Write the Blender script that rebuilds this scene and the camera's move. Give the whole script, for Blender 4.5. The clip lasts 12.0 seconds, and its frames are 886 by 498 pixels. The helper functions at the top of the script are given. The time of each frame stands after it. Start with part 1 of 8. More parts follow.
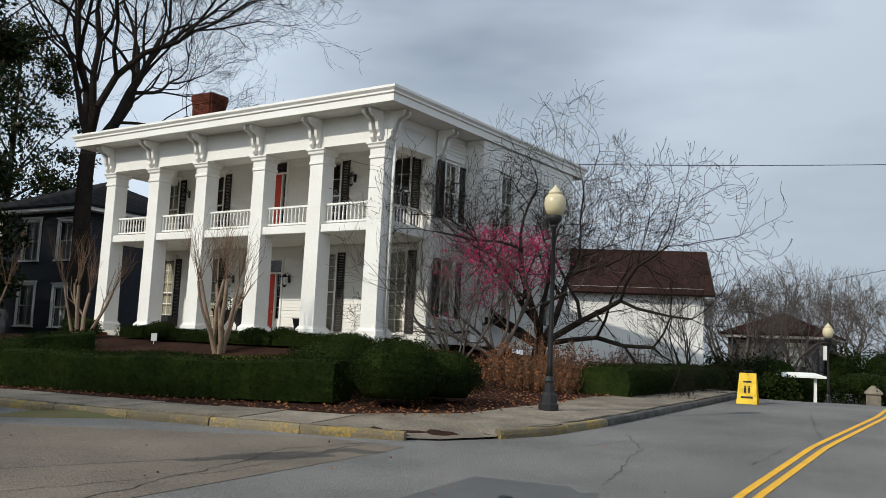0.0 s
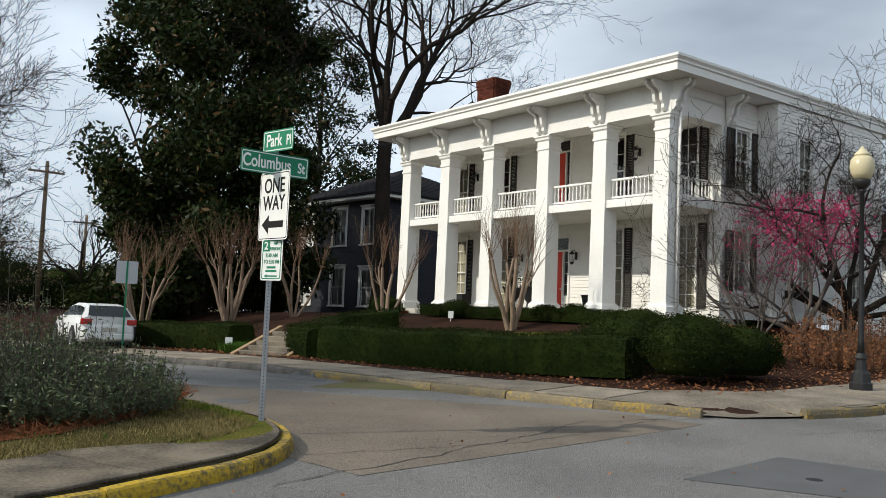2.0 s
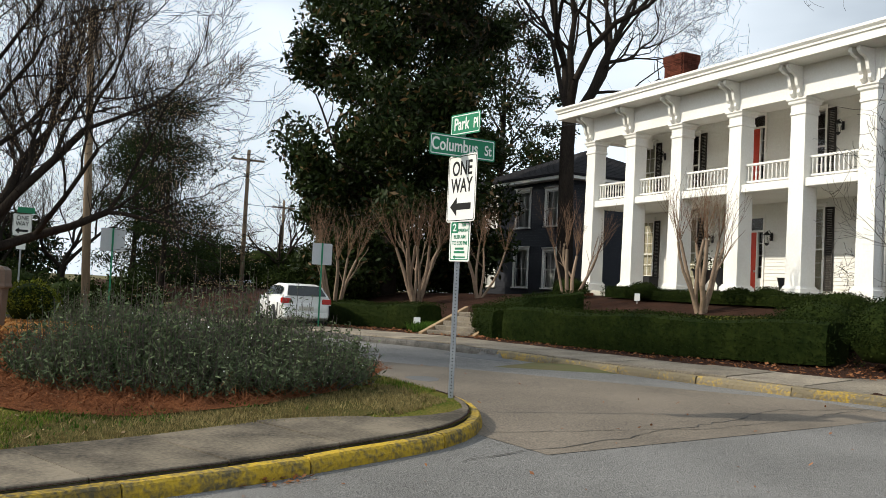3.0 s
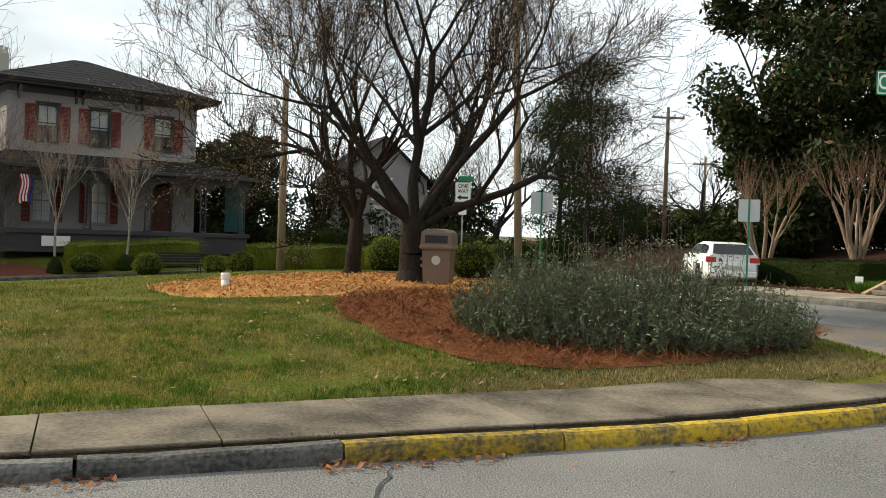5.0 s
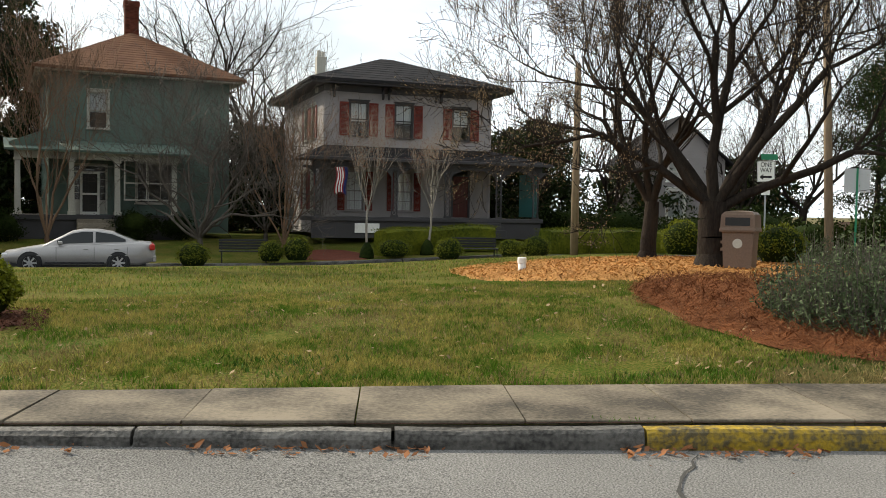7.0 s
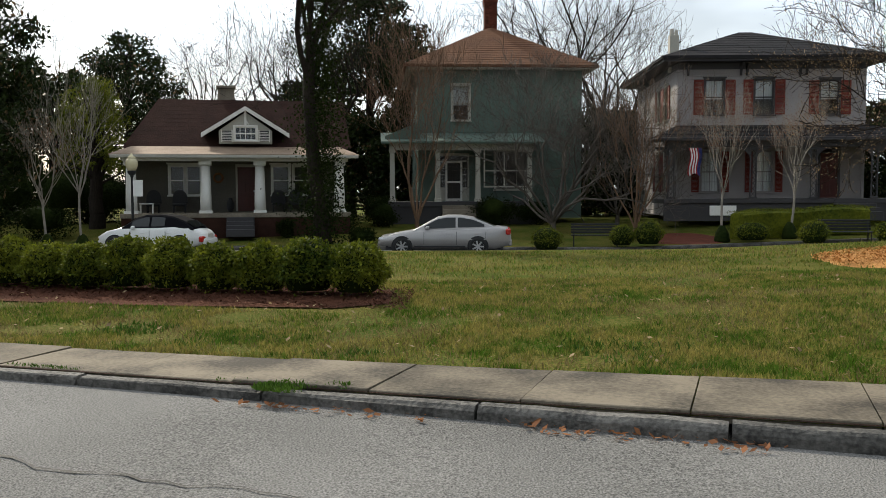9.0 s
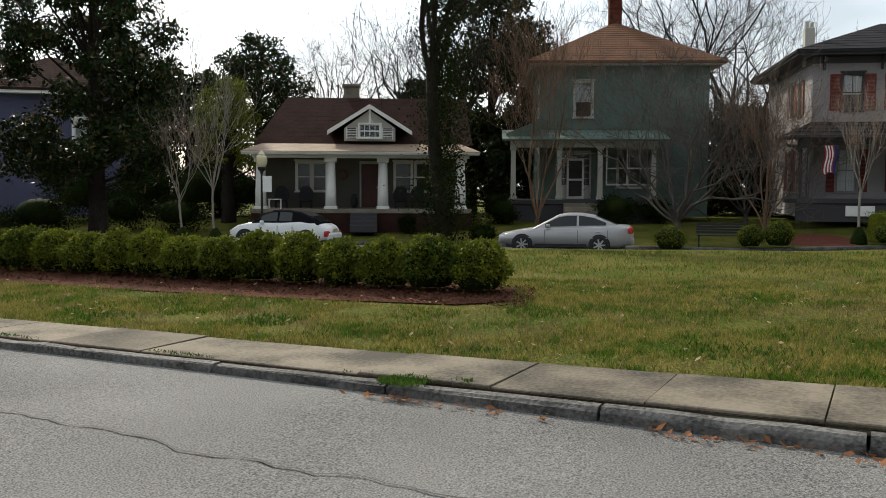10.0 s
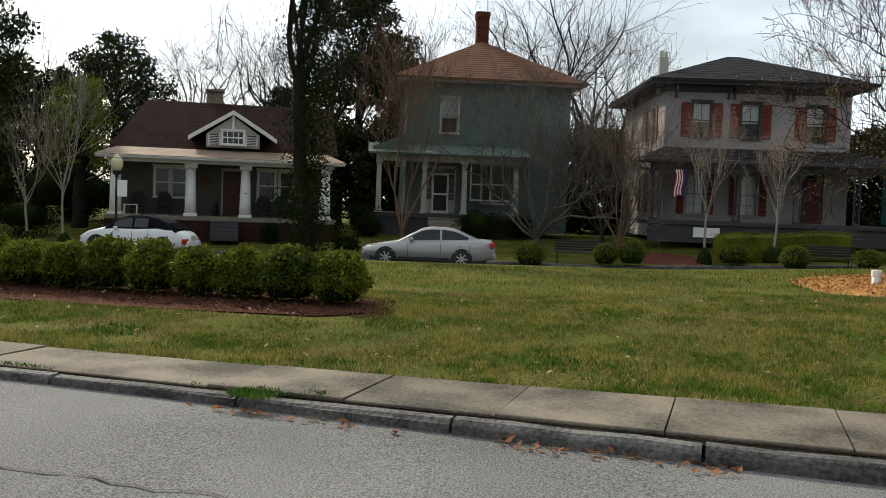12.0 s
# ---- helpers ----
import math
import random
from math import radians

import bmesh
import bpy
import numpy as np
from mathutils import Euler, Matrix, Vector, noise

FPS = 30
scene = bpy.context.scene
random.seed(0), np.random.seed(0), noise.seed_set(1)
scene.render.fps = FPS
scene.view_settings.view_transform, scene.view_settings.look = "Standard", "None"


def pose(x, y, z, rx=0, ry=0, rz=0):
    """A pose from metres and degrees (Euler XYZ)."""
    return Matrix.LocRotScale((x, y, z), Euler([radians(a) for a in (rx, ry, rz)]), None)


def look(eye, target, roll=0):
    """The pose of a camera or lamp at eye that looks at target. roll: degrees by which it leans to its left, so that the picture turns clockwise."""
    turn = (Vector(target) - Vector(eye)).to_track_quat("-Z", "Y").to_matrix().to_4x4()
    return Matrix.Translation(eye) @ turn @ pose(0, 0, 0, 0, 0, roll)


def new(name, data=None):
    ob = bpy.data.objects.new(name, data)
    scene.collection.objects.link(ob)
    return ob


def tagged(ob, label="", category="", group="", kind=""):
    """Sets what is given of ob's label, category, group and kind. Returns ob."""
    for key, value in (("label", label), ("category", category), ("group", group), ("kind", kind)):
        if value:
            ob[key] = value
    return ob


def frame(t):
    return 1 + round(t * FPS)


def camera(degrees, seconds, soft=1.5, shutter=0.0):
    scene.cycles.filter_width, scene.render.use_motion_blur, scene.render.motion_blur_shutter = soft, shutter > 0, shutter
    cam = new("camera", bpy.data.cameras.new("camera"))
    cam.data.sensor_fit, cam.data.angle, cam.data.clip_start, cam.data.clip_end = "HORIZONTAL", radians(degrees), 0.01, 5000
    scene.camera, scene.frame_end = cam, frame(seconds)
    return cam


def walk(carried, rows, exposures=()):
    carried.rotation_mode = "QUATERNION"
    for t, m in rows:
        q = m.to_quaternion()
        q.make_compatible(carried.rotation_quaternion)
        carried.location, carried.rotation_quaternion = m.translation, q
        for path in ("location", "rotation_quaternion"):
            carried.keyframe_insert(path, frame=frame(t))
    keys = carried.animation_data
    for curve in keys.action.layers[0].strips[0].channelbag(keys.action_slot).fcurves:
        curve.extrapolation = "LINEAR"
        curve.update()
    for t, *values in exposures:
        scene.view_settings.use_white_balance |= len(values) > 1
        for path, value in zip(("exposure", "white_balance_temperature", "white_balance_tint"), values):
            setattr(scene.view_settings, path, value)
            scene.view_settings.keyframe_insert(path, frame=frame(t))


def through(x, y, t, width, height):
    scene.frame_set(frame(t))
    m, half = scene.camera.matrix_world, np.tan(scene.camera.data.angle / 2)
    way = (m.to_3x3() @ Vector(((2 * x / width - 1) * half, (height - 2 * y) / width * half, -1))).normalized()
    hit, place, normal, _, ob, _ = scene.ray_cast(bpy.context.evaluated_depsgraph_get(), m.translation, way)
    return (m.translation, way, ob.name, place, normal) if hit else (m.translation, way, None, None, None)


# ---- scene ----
cam = camera(51.65, 12.0, 0.8)
# seconds, place, yaw, pitch, roll
ROWS = [
    (0.0, 0.061, 0.195, 1.815, -4.18, 6.60, 2.67),
    (0.5, 0.063, 0.200, 1.823, -2.43, 6.32, 2.93),
    (1.0, 0.052, 0.175, 1.817, 2.46, 5.51, 2.72),
    (1.5, 0.037, 0.120, 1.811, 7.55, 4.83, 2.59),
    (2.0, 0.028, 0.054, 1.807, 13.53, 4.36, 2.37),
    (2.5, 0.015, 0.019, 1.799, 19.94, 4.00, 2.40),
    (2.7, 0.009, -0.001, 1.793, 21.78, 3.44, 2.64),
    (4.3, -0.077, -0.014, 1.779, 41.71, 0.28, 2.18),
    (4.5, -0.080, -0.020, 1.771, 44.17, -0.12, 2.06),
    (5.0, -0.065, -0.071, 1.774, 50.63, -0.92, 1.98),
    (5.5, -0.046, -0.113, 1.781, 54.68, -1.26, 2.04),
    (6.0, -0.052, -0.145, 1.779, 59.72, -1.80, 1.89),
    (6.5, -0.058, -0.172, 1.774, 64.24, -2.09, 1.67),
    (6.7, -0.070, -0.167, 1.772, 66.05, -2.22, 1.35),
    (8.3, -0.076, 0.042, 1.800, 82.47, -3.01, 0.47),
    (8.5, -0.045, 0.040, 1.800, 85.29, -3.12, 0.16),
    (9.0, 0.025, 0.004, 1.809, 90.69, -3.61, -0.18),
    (9.5, 0.051, -0.011, 1.817, 95.22, -3.84, -0.12),
    (10.0, 0.064, -0.039, 1.822, 98.13, -3.80, 0.21),
    (10.5, 0.053, -0.049, 1.817, 101.61, -3.38, 0.31),
    (11.0, 0.033, -0.043, 1.812, 101.07, -3.10, 0.86),
    (11.5, 0.021, -0.012, 1.816, 96.96, -2.93, 1.30),
    (12.0, 0.023, 0.029, 1.812, 89.72, -2.85, 2.00),
]
EXPOSURES = [(0.0, -0.72, 6350, 8), (1.5, -0.64, 6450, 8), (2.7, -0.34, 6650, 8), (4.3, -0.14, 7250, 7), (5.3, 0.1, 7350, 7), (7.5, 0.18, 7250, 8), (8.5, -0.04, 6950, 8), (10.0, -0.14, 6900, 8), (12.0, -0.2, 6900, 8)]
walk(cam, [(t, pose(x, y, z, 90 + pitch, 0, yaw) @ pose(0, 0, 0, 0, 0, roll)) for t, x, y, z, yaw, pitch, roll in ROWS], EXPOSURES)

# ---------------------------------------------------------------- light
SUN_AZ, SUN_EL = 122.0, 33.0     # azimuth from +y towards -x, and height, in degrees
sun = new("sun", bpy.data.lights.new("sun", "SUN"))
sun.data.energy, sun.data.angle, sun.data.color = 5.0, radians(0.8), (1.0, 0.93, 0.82)
sun.matrix_world = look((0, 0, 0), (math.sin(radians(SUN_AZ)), -math.cos(radians(SUN_AZ)), -math.tan(radians(SUN_EL))))
world = bpy.data.worlds.new("sky")
scene.world = world
world.use_nodes = True
wn, wl = world.node_tree.nodes, world.node_tree.links
wn.clear()
sky = wn.new("ShaderNodeTexSky")
sky.sky_type, sky.sun_disc = "NISHITA", False
sky.sun_elevation, sky.sun_rotation = radians(SUN_EL), radians(-SUN_AZ)
sky.dust_density, sky.ozone_density = 2.0, 1.5
wtc, wmap, wno, wramp = wn.new("ShaderNodeTexCoord"), wn.new("ShaderNodeMapping"), wn.new("ShaderNodeTexNoise"), wn.new("ShaderNodeValToRGB")
wmap.inputs["Scale"].default_value = (1.1, 1.1, 3.6)
wno.inputs["Scale"].default_value, wno.inputs["Detail"].default_value, wno.inputs["Roughness"].default_value = 1.3, 5.0, 0.48
wramp.color_ramp.elements[0].position, wramp.color_ramp.elements[1].position = 0.37, 0.64
wramp.color_ramp.elements[0].color, wramp.color_ramp.elements[1].color = (0.26, 0.26, 0.26, 1), (0.96, 0.96, 0.96, 1)
wmix = wn.new("ShaderNodeMix")
wmix.data_type = "RGBA"
wbg, wout = wn.new("ShaderNodeBackground"), wn.new("ShaderNodeOutputWorld")
wl.new(wtc.outputs["Generated"], wmap.inputs["Vector"])
wl.new(wmap.outputs["Vector"], wno.inputs["Vector"])
wl.new(wno.outputs["Fac"], wramp.inputs["Fac"])
wl.new(wramp.outputs["Color"], wmix.inputs["Factor"])
wl.new(sky.outputs["Color"], wmix.inputs["A"])
# thin cloud glows towards the sun and is duller away from it
wdot, wglow, wscale = wn.new("ShaderNodeVectorMath"), wn.new("ShaderNodeMapRange"), wn.new("ShaderNodeVectorMath")
wdot.operation, wscale.operation = "DOT_PRODUCT", "SCALE"
wdot.inputs[1].default_value = (-math.sin(radians(SUN_AZ)) * math.cos(radians(SUN_EL)), math.cos(radians(SUN_AZ)) * math.cos(radians(SUN_EL)), math.sin(radians(SUN_EL)))
wglow.inputs["From Min"].default_value, wglow.inputs["From Max"].default_value = -0.6, 1.0
wglow.inputs["To Min"].default_value, wglow.inputs["To Max"].default_value = 0.98, 2.45
wscale.inputs[0].default_value = (11.3, 12.7, 14.5)
wl.new(wtc.outputs["Generated"], wdot.inputs[0])
wl.new(wdot.outputs["Value"], wglow.inputs["Value"])
wl.new(wglow.outputs["Result"], wscale.inputs["Scale"])
wl.new(wscale.outputs["Vector"], wmix.inputs["B"])
wl.new(wmix.outputs["Result"], wbg.inputs["Color"])
wbg.inputs["Strength"].default_value = 0.078
wl.new(wbg.outputs["Background"], wout.inputs["Surface"])

# ---------------------------------------------------------------- materials
def mat(name, a, b=None, rough=0.8, big=0.7, fine=30.0, bump=0.25, depth=0.01, metal=0.0, spec=0.3, vary=0.0, island=0.0, mix=(0.35, 0.65), stretch=(1, 1, 1), grain=0.5):
    """A surface of colours a and b blended at two scales, with fine relief; vary: brightness by object, island: by loose piece."""
    m = bpy.data.materials.new(name)
    m.use_nodes = True
    n, k = m.node_tree.nodes, m.node_tree.links
    bsdf = n["Principled BSDF"]
    bsdf.inputs["Roughness"].default_value, bsdf.inputs["Metallic"].default_value = rough, metal
    bsdf.inputs["Specular IOR Level"].default_value = spec
    b = b or tuple(c * 0.78 for c in a)
    geo = n.new("ShaderNodeNewGeometry")
    mp = n.new("ShaderNodeMapping")
    mp.inputs["Scale"].default_value = stretch
    k.new(geo.outputs["Position"], mp.inputs["Vector"])
    n1, n2 = n.new("ShaderNodeTexNoise"), n.new("ShaderNodeTexNoise")
    for node, scale, detail in ((n1, big, 4.0), (n2, fine, 3.0)):
        node.inputs["Scale"].default_value, node.inputs["Detail"].default_value = scale, detail
        k.new(mp.outputs["Vector"], node.inputs["Vector"])
    add = n.new("ShaderNodeMath")
    add.operation = "MULTIPLY_ADD"
    add.inputs[1].default_value = 1.0 - grain
    half = n.new("ShaderNodeMath")
    half.operation = "MULTIPLY"
    half.inputs[1].default_value = grain
    k.new(n2.outputs["Fac"], half.inputs[0])
    k.new(n1.outputs["Fac"], add.inputs[0])
    k.new(half.outputs[0], add.inputs[2])
    ramp = n.new("ShaderNodeValToRGB")
    ramp.color_ramp.elements[0].position, ramp.color_ramp.elements[1].position = mix
    ramp.color_ramp.elements[0].color, ramp.color_ramp.elements[1].color = (*a, 1), (*b, 1)
    k.new(add.outputs[0], ramp.inputs["Fac"])
    out = ramp.outputs["Color"]
    for amount, source in ((vary, "o"), (island, "i")):
        if amount:
            info = n.new("ShaderNodeObjectInfo") if source == "o" else geo
            val = n.new("ShaderNodeMapRange")
            val.inputs["To Min"].default_value, val.inputs["To Max"].default_value = 1 - amount, 1 + amount
            k.new(info.outputs["Random"] if source == "o" else geo.outputs["Random Per Island"], val.inputs["Value"])
            hsv = n.new("ShaderNodeHueSaturation")
            k.new(val.outputs["Result"], hsv.inputs["Value"])
            k.new(out, hsv.inputs["Color"])
            out = hsv.outputs["Color"]
    k.new(out, bsdf.inputs["Base Color"])
    if bump:
        bp = n.new("ShaderNodeBump")
        bp.inputs["Strength"].default_value, bp.inputs["Distance"].default_value = bump, depth
        k.new(n2.outputs["Fac"], bp.inputs["Height"])
        k.new(bp.outputs["Normal"], bsdf.inputs["Normal"])
    return m


def leafmat(name, a, b, through=0.25, rough=0.5, spec=0.35, mix=(0.35, 0.65), big=0.8):
    """Foliage: colour varies leaf by leaf, and some light comes through."""
    m = mat(name, a, b, rough=rough, big=big, fine=9.0, bump=0.0, island=0.35, spec=spec, mix=mix)
    n, k = m.node_tree.nodes, m.node_tree.links
    bsdf, out = n["Principled BSDF"], n["Material Output"]
    tr, mx = n.new("ShaderNodeBsdfTranslucent"), n.new("ShaderNodeMixShader")
    mx.inputs["Fac"].default_value = through
    src = bsdf.inputs["Base Color"].links[0].from_socket
    k.new(src, tr.inputs["Color"])
    k.new(bsdf.outputs["BSDF"], mx.inputs[1])
    k.new(tr.outputs["BSDF"], mx.inputs[2])
    k.new(mx.outputs["Shader"], out.inputs["Surface"])
    return m


def glassmat(name, tint=(0.9, 0.93, 0.95), ior=1.5):
    m = bpy.data.materials.new(name)
    m.use_nodes = True
    n, k = m.node_tree.nodes, m.node_tree.links
    n.clear()
    out, mx, fr = n.new("ShaderNodeOutputMaterial"), n.new("ShaderNodeMixShader"), n.new("ShaderNodeFresnel")
    tp, gl = n.new("ShaderNodeBsdfTransparent"), n.new("ShaderNodeBsdfGlossy")
    fr.inputs["IOR"].default_value = ior
    tp.inputs["Color"].default_value = (*tint, 1)
    gl.inputs["Roughness"].default_value = 0.03
    k.new(fr.outputs["Fac"], mx.inputs["Fac"])
    k.new(tp.outputs["BSDF"], mx.inputs[1])
    k.new(gl.outputs["BSDF"], mx.inputs[2])
    k.new(mx.outputs["Shader"], out.inputs["Surface"])
    return m


M = dict(
    asphalt=mat("asphalt", (0.265, 0.257, 0.243), (0.055, 0.053, 0.05), rough=0.95, big=0.35, fine=66, bump=1.0, depth=0.015, mix=(0.34, 0.66), spec=0.1, grain=0.72),
    old_asphalt=mat("old asphalt", (0.215, 0.18, 0.142), (0.08, 0.069, 0.057), rough=0.95, big=0.5, fine=42, bump=0.7, depth=0.01, mix=(0.35, 0.65), spec=0.1, grain=0.65),
    patch=mat("tar patch", (0.105, 0.105, 0.105), (0.075, 0.075, 0.075), rough=0.9, big=1.5, fine=70, bump=0.4),
    crack=mat("crack", (0.03, 0.028, 0.025), (0.05, 0.046, 0.04), bump=0.0),
    yellow_line=mat("road paint yellow", (0.75, 0.40, 0.02), (0.55, 0.30, 0.04), rough=0.75, big=3, fine=45, mix=(0.45, 0.7)),
    concrete=mat("pavement concrete", (0.27, 0.23, 0.175), (0.10, 0.086, 0.07), rough=0.9, big=1.3, fine=26, bump=0.4, vary=0.15, mix=(0.36, 0.66), spec=0.15),
    walk=mat("stained pavement", (0.175, 0.146, 0.108), (0.05, 0.043, 0.034), rough=0.9, big=1.3, fine=26, bump=0.6, vary=0.22, mix=(0.38, 0.62), spec=0.12, grain=0.3),
    granite=mat("kerb stone", (0.125, 0.117, 0.105), (0.035, 0.033, 0.03), rough=0.85, big=2.6, fine=24, bump=0.9, depth=0.03, vary=0.2, mix=(0.38, 0.62)),
    yellow_kerb=mat("yellow kerb paint", (0.40, 0.26, 0.02), (0.10, 0.08, 0.04), rough=0.8, big=2.5, fine=20, bump=0.9, depth=0.03, vary=0.2, mix=(0.42, 0.62)),
    lawn=mat("lawn", (0.045, 0.08, 0.008), (0.16, 0.13, 0.036), rough=0.95, big=0.7, fine=30, bump=1.0, depth=0.08, spec=0.03, mix=(0.40, 0.60), grain=0.6),
    dead_lawn=mat("dead lawn", (0.105, 0.085, 0.032), (0.045, 0.05, 0.013), rough=0.95, big=0.9, fine=34, bump=1.0, depth=0.06, spec=0.03, mix=(0.36, 0.62), grain=0.7),
    straw=mat("pine straw", (0.27, 0.105, 0.045), (0.10, 0.04, 0.02), rough=0.95, big=2, fine=40, bump=1.0, depth=0.05, spec=0.05, mix=(0.38, 0.62)),
    chips=mat("wood chips", (0.58, 0.30, 0.11), (0.27, 0.13, 0.045), rough=0.95, big=2, fine=30, bump=1.0, depth=0.05, spec=0.05, mix=(0.40, 0.6)),
    mulch=mat("dark mulch", (0.055, 0.027, 0.018), (0.022, 0.013, 0.01), rough=0.95, big=2, fine=30, bump=1.0, depth=0.05, spec=0.05),
    earth=mat("far ground", (0.10, 0.105, 0.045), (0.13, 0.10, 0.06), rough=1.0, big=0.06, fine=2.0, spec=0.05),
    white=mat("white paint", (0.80, 0.79, 0.75), (0.72, 0.70, 0.65), rough=0.55, big=0.9, fine=16, bump=0.08),
    cream=mat("old cream paint", (0.46, 0.44, 0.38), (0.36, 0.345, 0.30), rough=0.65, big=0.9, fine=16, bump=0.1),
    navy=mat("navy siding", (0.018, 0.021, 0.03), (0.012, 0.014, 0.02), rough=0.6, bump=0.1),
    gray=mat("grey siding", (0.31, 0.285, 0.28), (0.24, 0.218, 0.215), rough=0.65, bump=0.1),
    dkgray=mat("dark grey trim", (0.055, 0.052, 0.055), (0.04, 0.038, 0.04), rough=0.6, bump=0.1),
    green=mat("green siding", (0.115, 0.165, 0.135), (0.085, 0.125, 0.105), rough=0.7, bump=0.1),
    lilac=mat("lilac siding", (0.085, 0.085, 0.15), (0.065, 0.065, 0.11), rough=0.7, bump=0.1),
    teal=mat("teal paint", (0.03, 0.16, 0.15), rough=0.6),
    shutter=mat("black shutter", (0.025, 0.022, 0.02), (0.04, 0.035, 0.03), rough=0.5, bump=0.1),
    redshut=mat("red shutter", (0.19, 0.035, 0.022), (0.12, 0.02, 0.015), rough=0.6, bump=0.15),
    reddoor=mat("red door paint", (0.60, 0.06, 0.03), (0.5, 0.05, 0.03), rough=0.4, bump=0.05),
    darkdoor=mat("dark red door", (0.10, 0.02, 0.015), (0.06, 0.015, 0.012), rough=0.4),
    brick=mat("brick", (0.12, 0.036, 0.022), (0.07, 0.024, 0.016), rough=0.9, big=3, fine=30, bump=0.5, vary=0.2, island=0.3, spec=0.1),
    dimbrick=mat("dark brick", (0.055, 0.026, 0.019), (0.03, 0.016, 0.013), rough=0.9, big=3, fine=30, bump=0.5, spec=0.05),
    mortar=mat("mortar", (0.14, 0.10, 0.08), rough=0.95),
    slate=mat("dark shingle roof", (0.030, 0.028, 0.030), (0.019, 0.019, 0.020), rough=0.85, big=1.2, fine=14, bump=0.6, depth=0.03, island=0.2, spec=0.03),
    brownroof=mat("brown shingle roof", (0.042, 0.022, 0.018), (0.026, 0.015, 0.013), rough=0.95, big=1.2, fine=14, bump=0.6, depth=0.03, island=0.1, spec=0.02),
    rustroof=mat("rust shingle roof", (0.15, 0.072, 0.04), (0.095, 0.046, 0.028), rough=0.9, big=1.2, fine=14, bump=0.6, depth=0.03, island=0.15, spec=0.08),
    tinroof=mat("weathered porch roof", (0.30, 0.22, 0.16), (0.19, 0.135, 0.095), rough=0.8, big=1.2, fine=14, bump=0.3, spec=0.1),
    blind=mat("window blind", (0.42, 0.38, 0.27), (0.35, 0.32, 0.23), rough=0.8),
    curtain=mat("white curtain", (0.66, 0.66, 0.64), rough=0.9),
    # Dark rooms: lack of light behind the windows is put into this colour
    room=mat("dark room backing", (0.10, 0.09, 0.08), rough=0.95),
    glass=glassmat("window glass"),
    carglass=mat("tinted car glass", (0.012, 0.015, 0.016), rough=0.06, bump=0.0, spec=0.35),
    black=mat("black iron", (0.012, 0.012, 0.013), (0.02, 0.02, 0.02), rough=0.45, bump=0.1),
    galv=mat("galvanised steel", (0.38, 0.39, 0.40), (0.28, 0.29, 0.30), rough=0.5, metal=0.7, big=4, fine=50, bump=0.1),
    signgreen=mat("sign green", (0.015, 0.20, 0.10), (0.012, 0.17, 0.085), rough=0.4, bump=0.0),
    signwhite=mat("sign white", (0.78, 0.78, 0.74), (0.70, 0.70, 0.67), rough=0.45, bump=0.0),
    signgray=mat("sign back", (0.50, 0.51, 0.52), (0.42, 0.43, 0.44), rough=0.5, metal=0.2, bump=0.0),
    signblack=mat("sign black", (0.01, 0.01, 0.01), rough=0.5, bump=0.0),
    yellow=mat("yellow plastic", (0.85, 0.55, 0.01), (0.75, 0.48, 0.01), rough=0.4, bump=0.05),
    globe=mat("lamp globe", (0.62, 0.55, 0.36), (0.52, 0.45, 0.28), rough=0.25, bump=0.0),
    canbrown=mat("tan plastic", (0.16, 0.105, 0.075), (0.12, 0.08, 0.058), rough=0.6, bump=0.2),
    pvc=mat("white pvc", (0.75, 0.74, 0.70), rough=0.4, bump=0.0),
    wood=mat("weathered pole wood", (0.25, 0.18, 0.115), (0.16, 0.115, 0.075), rough=0.9, big=1.5, fine=18, bump=0.5, stretch=(1, 1, 0.12)),
    timber=mat("landscape timber", (0.36, 0.25, 0.14), (0.25, 0.17, 0.10), rough=0.9, big=2, fine=20, bump=0.5),
    bark=mat("dark bark", (0.036, 0.029, 0.023), (0.018, 0.014, 0.012), rough=0.95, spec=0.05, big=3, fine=24, bump=0.9, depth=0.03, stretch=(1, 1, 0.3)),
    graybark=mat("grey bark", (0.115, 0.095, 0.08), (0.065, 0.055, 0.047), rough=0.95, big=3, fine=24, bump=0.8, depth=0.02, stretch=(1, 1, 0.3)),
    palebark=mat("smooth tan bark", (0.27, 0.195, 0.135), (0.16, 0.11, 0.075), rough=0.8, big=2.5, fine=12, bump=0.3),
    redtwig=mat("reddish twigs", (0.17, 0.075, 0.045), (0.11, 0.05, 0.035), rough=0.9, bump=0.2),
    birch=mat("pale young bark", (0.30, 0.265, 0.22), (0.17, 0.15, 0.125), rough=0.8, big=4, fine=20, bump=0.3),
    carsilver=mat("silver car paint", (0.36, 0.345, 0.335), rough=0.32, metal=0.5, bump=0.0, spec=0.5),
    carwhite=mat("white car paint", (0.74, 0.74, 0.72), rough=0.25, bump=0.0, spec=0.5),
    softtop=mat("black soft top", (0.010, 0.010, 0.012), rough=0.95, bump=0.1, spec=0.02),
    tyre=mat("tyre rubber", (0.02, 0.02, 0.02), rough=0.85, bump=0.1),
    chrome=mat("wheel alloy", (0.55, 0.55, 0.56), rough=0.3, metal=0.9, bump=0.0),
    taillight=mat("red lamp lens", (0.45, 0.015, 0.01), rough=0.2, bump=0.0, spec=0.6),
    headlight=mat("clear lamp lens", (0.6, 0.6, 0.6), rough=0.15, bump=0.0, spec=0.6),
    trimdark=mat("black plastic trim", (0.02, 0.02, 0.022), rough=0.6, bump=0.05),
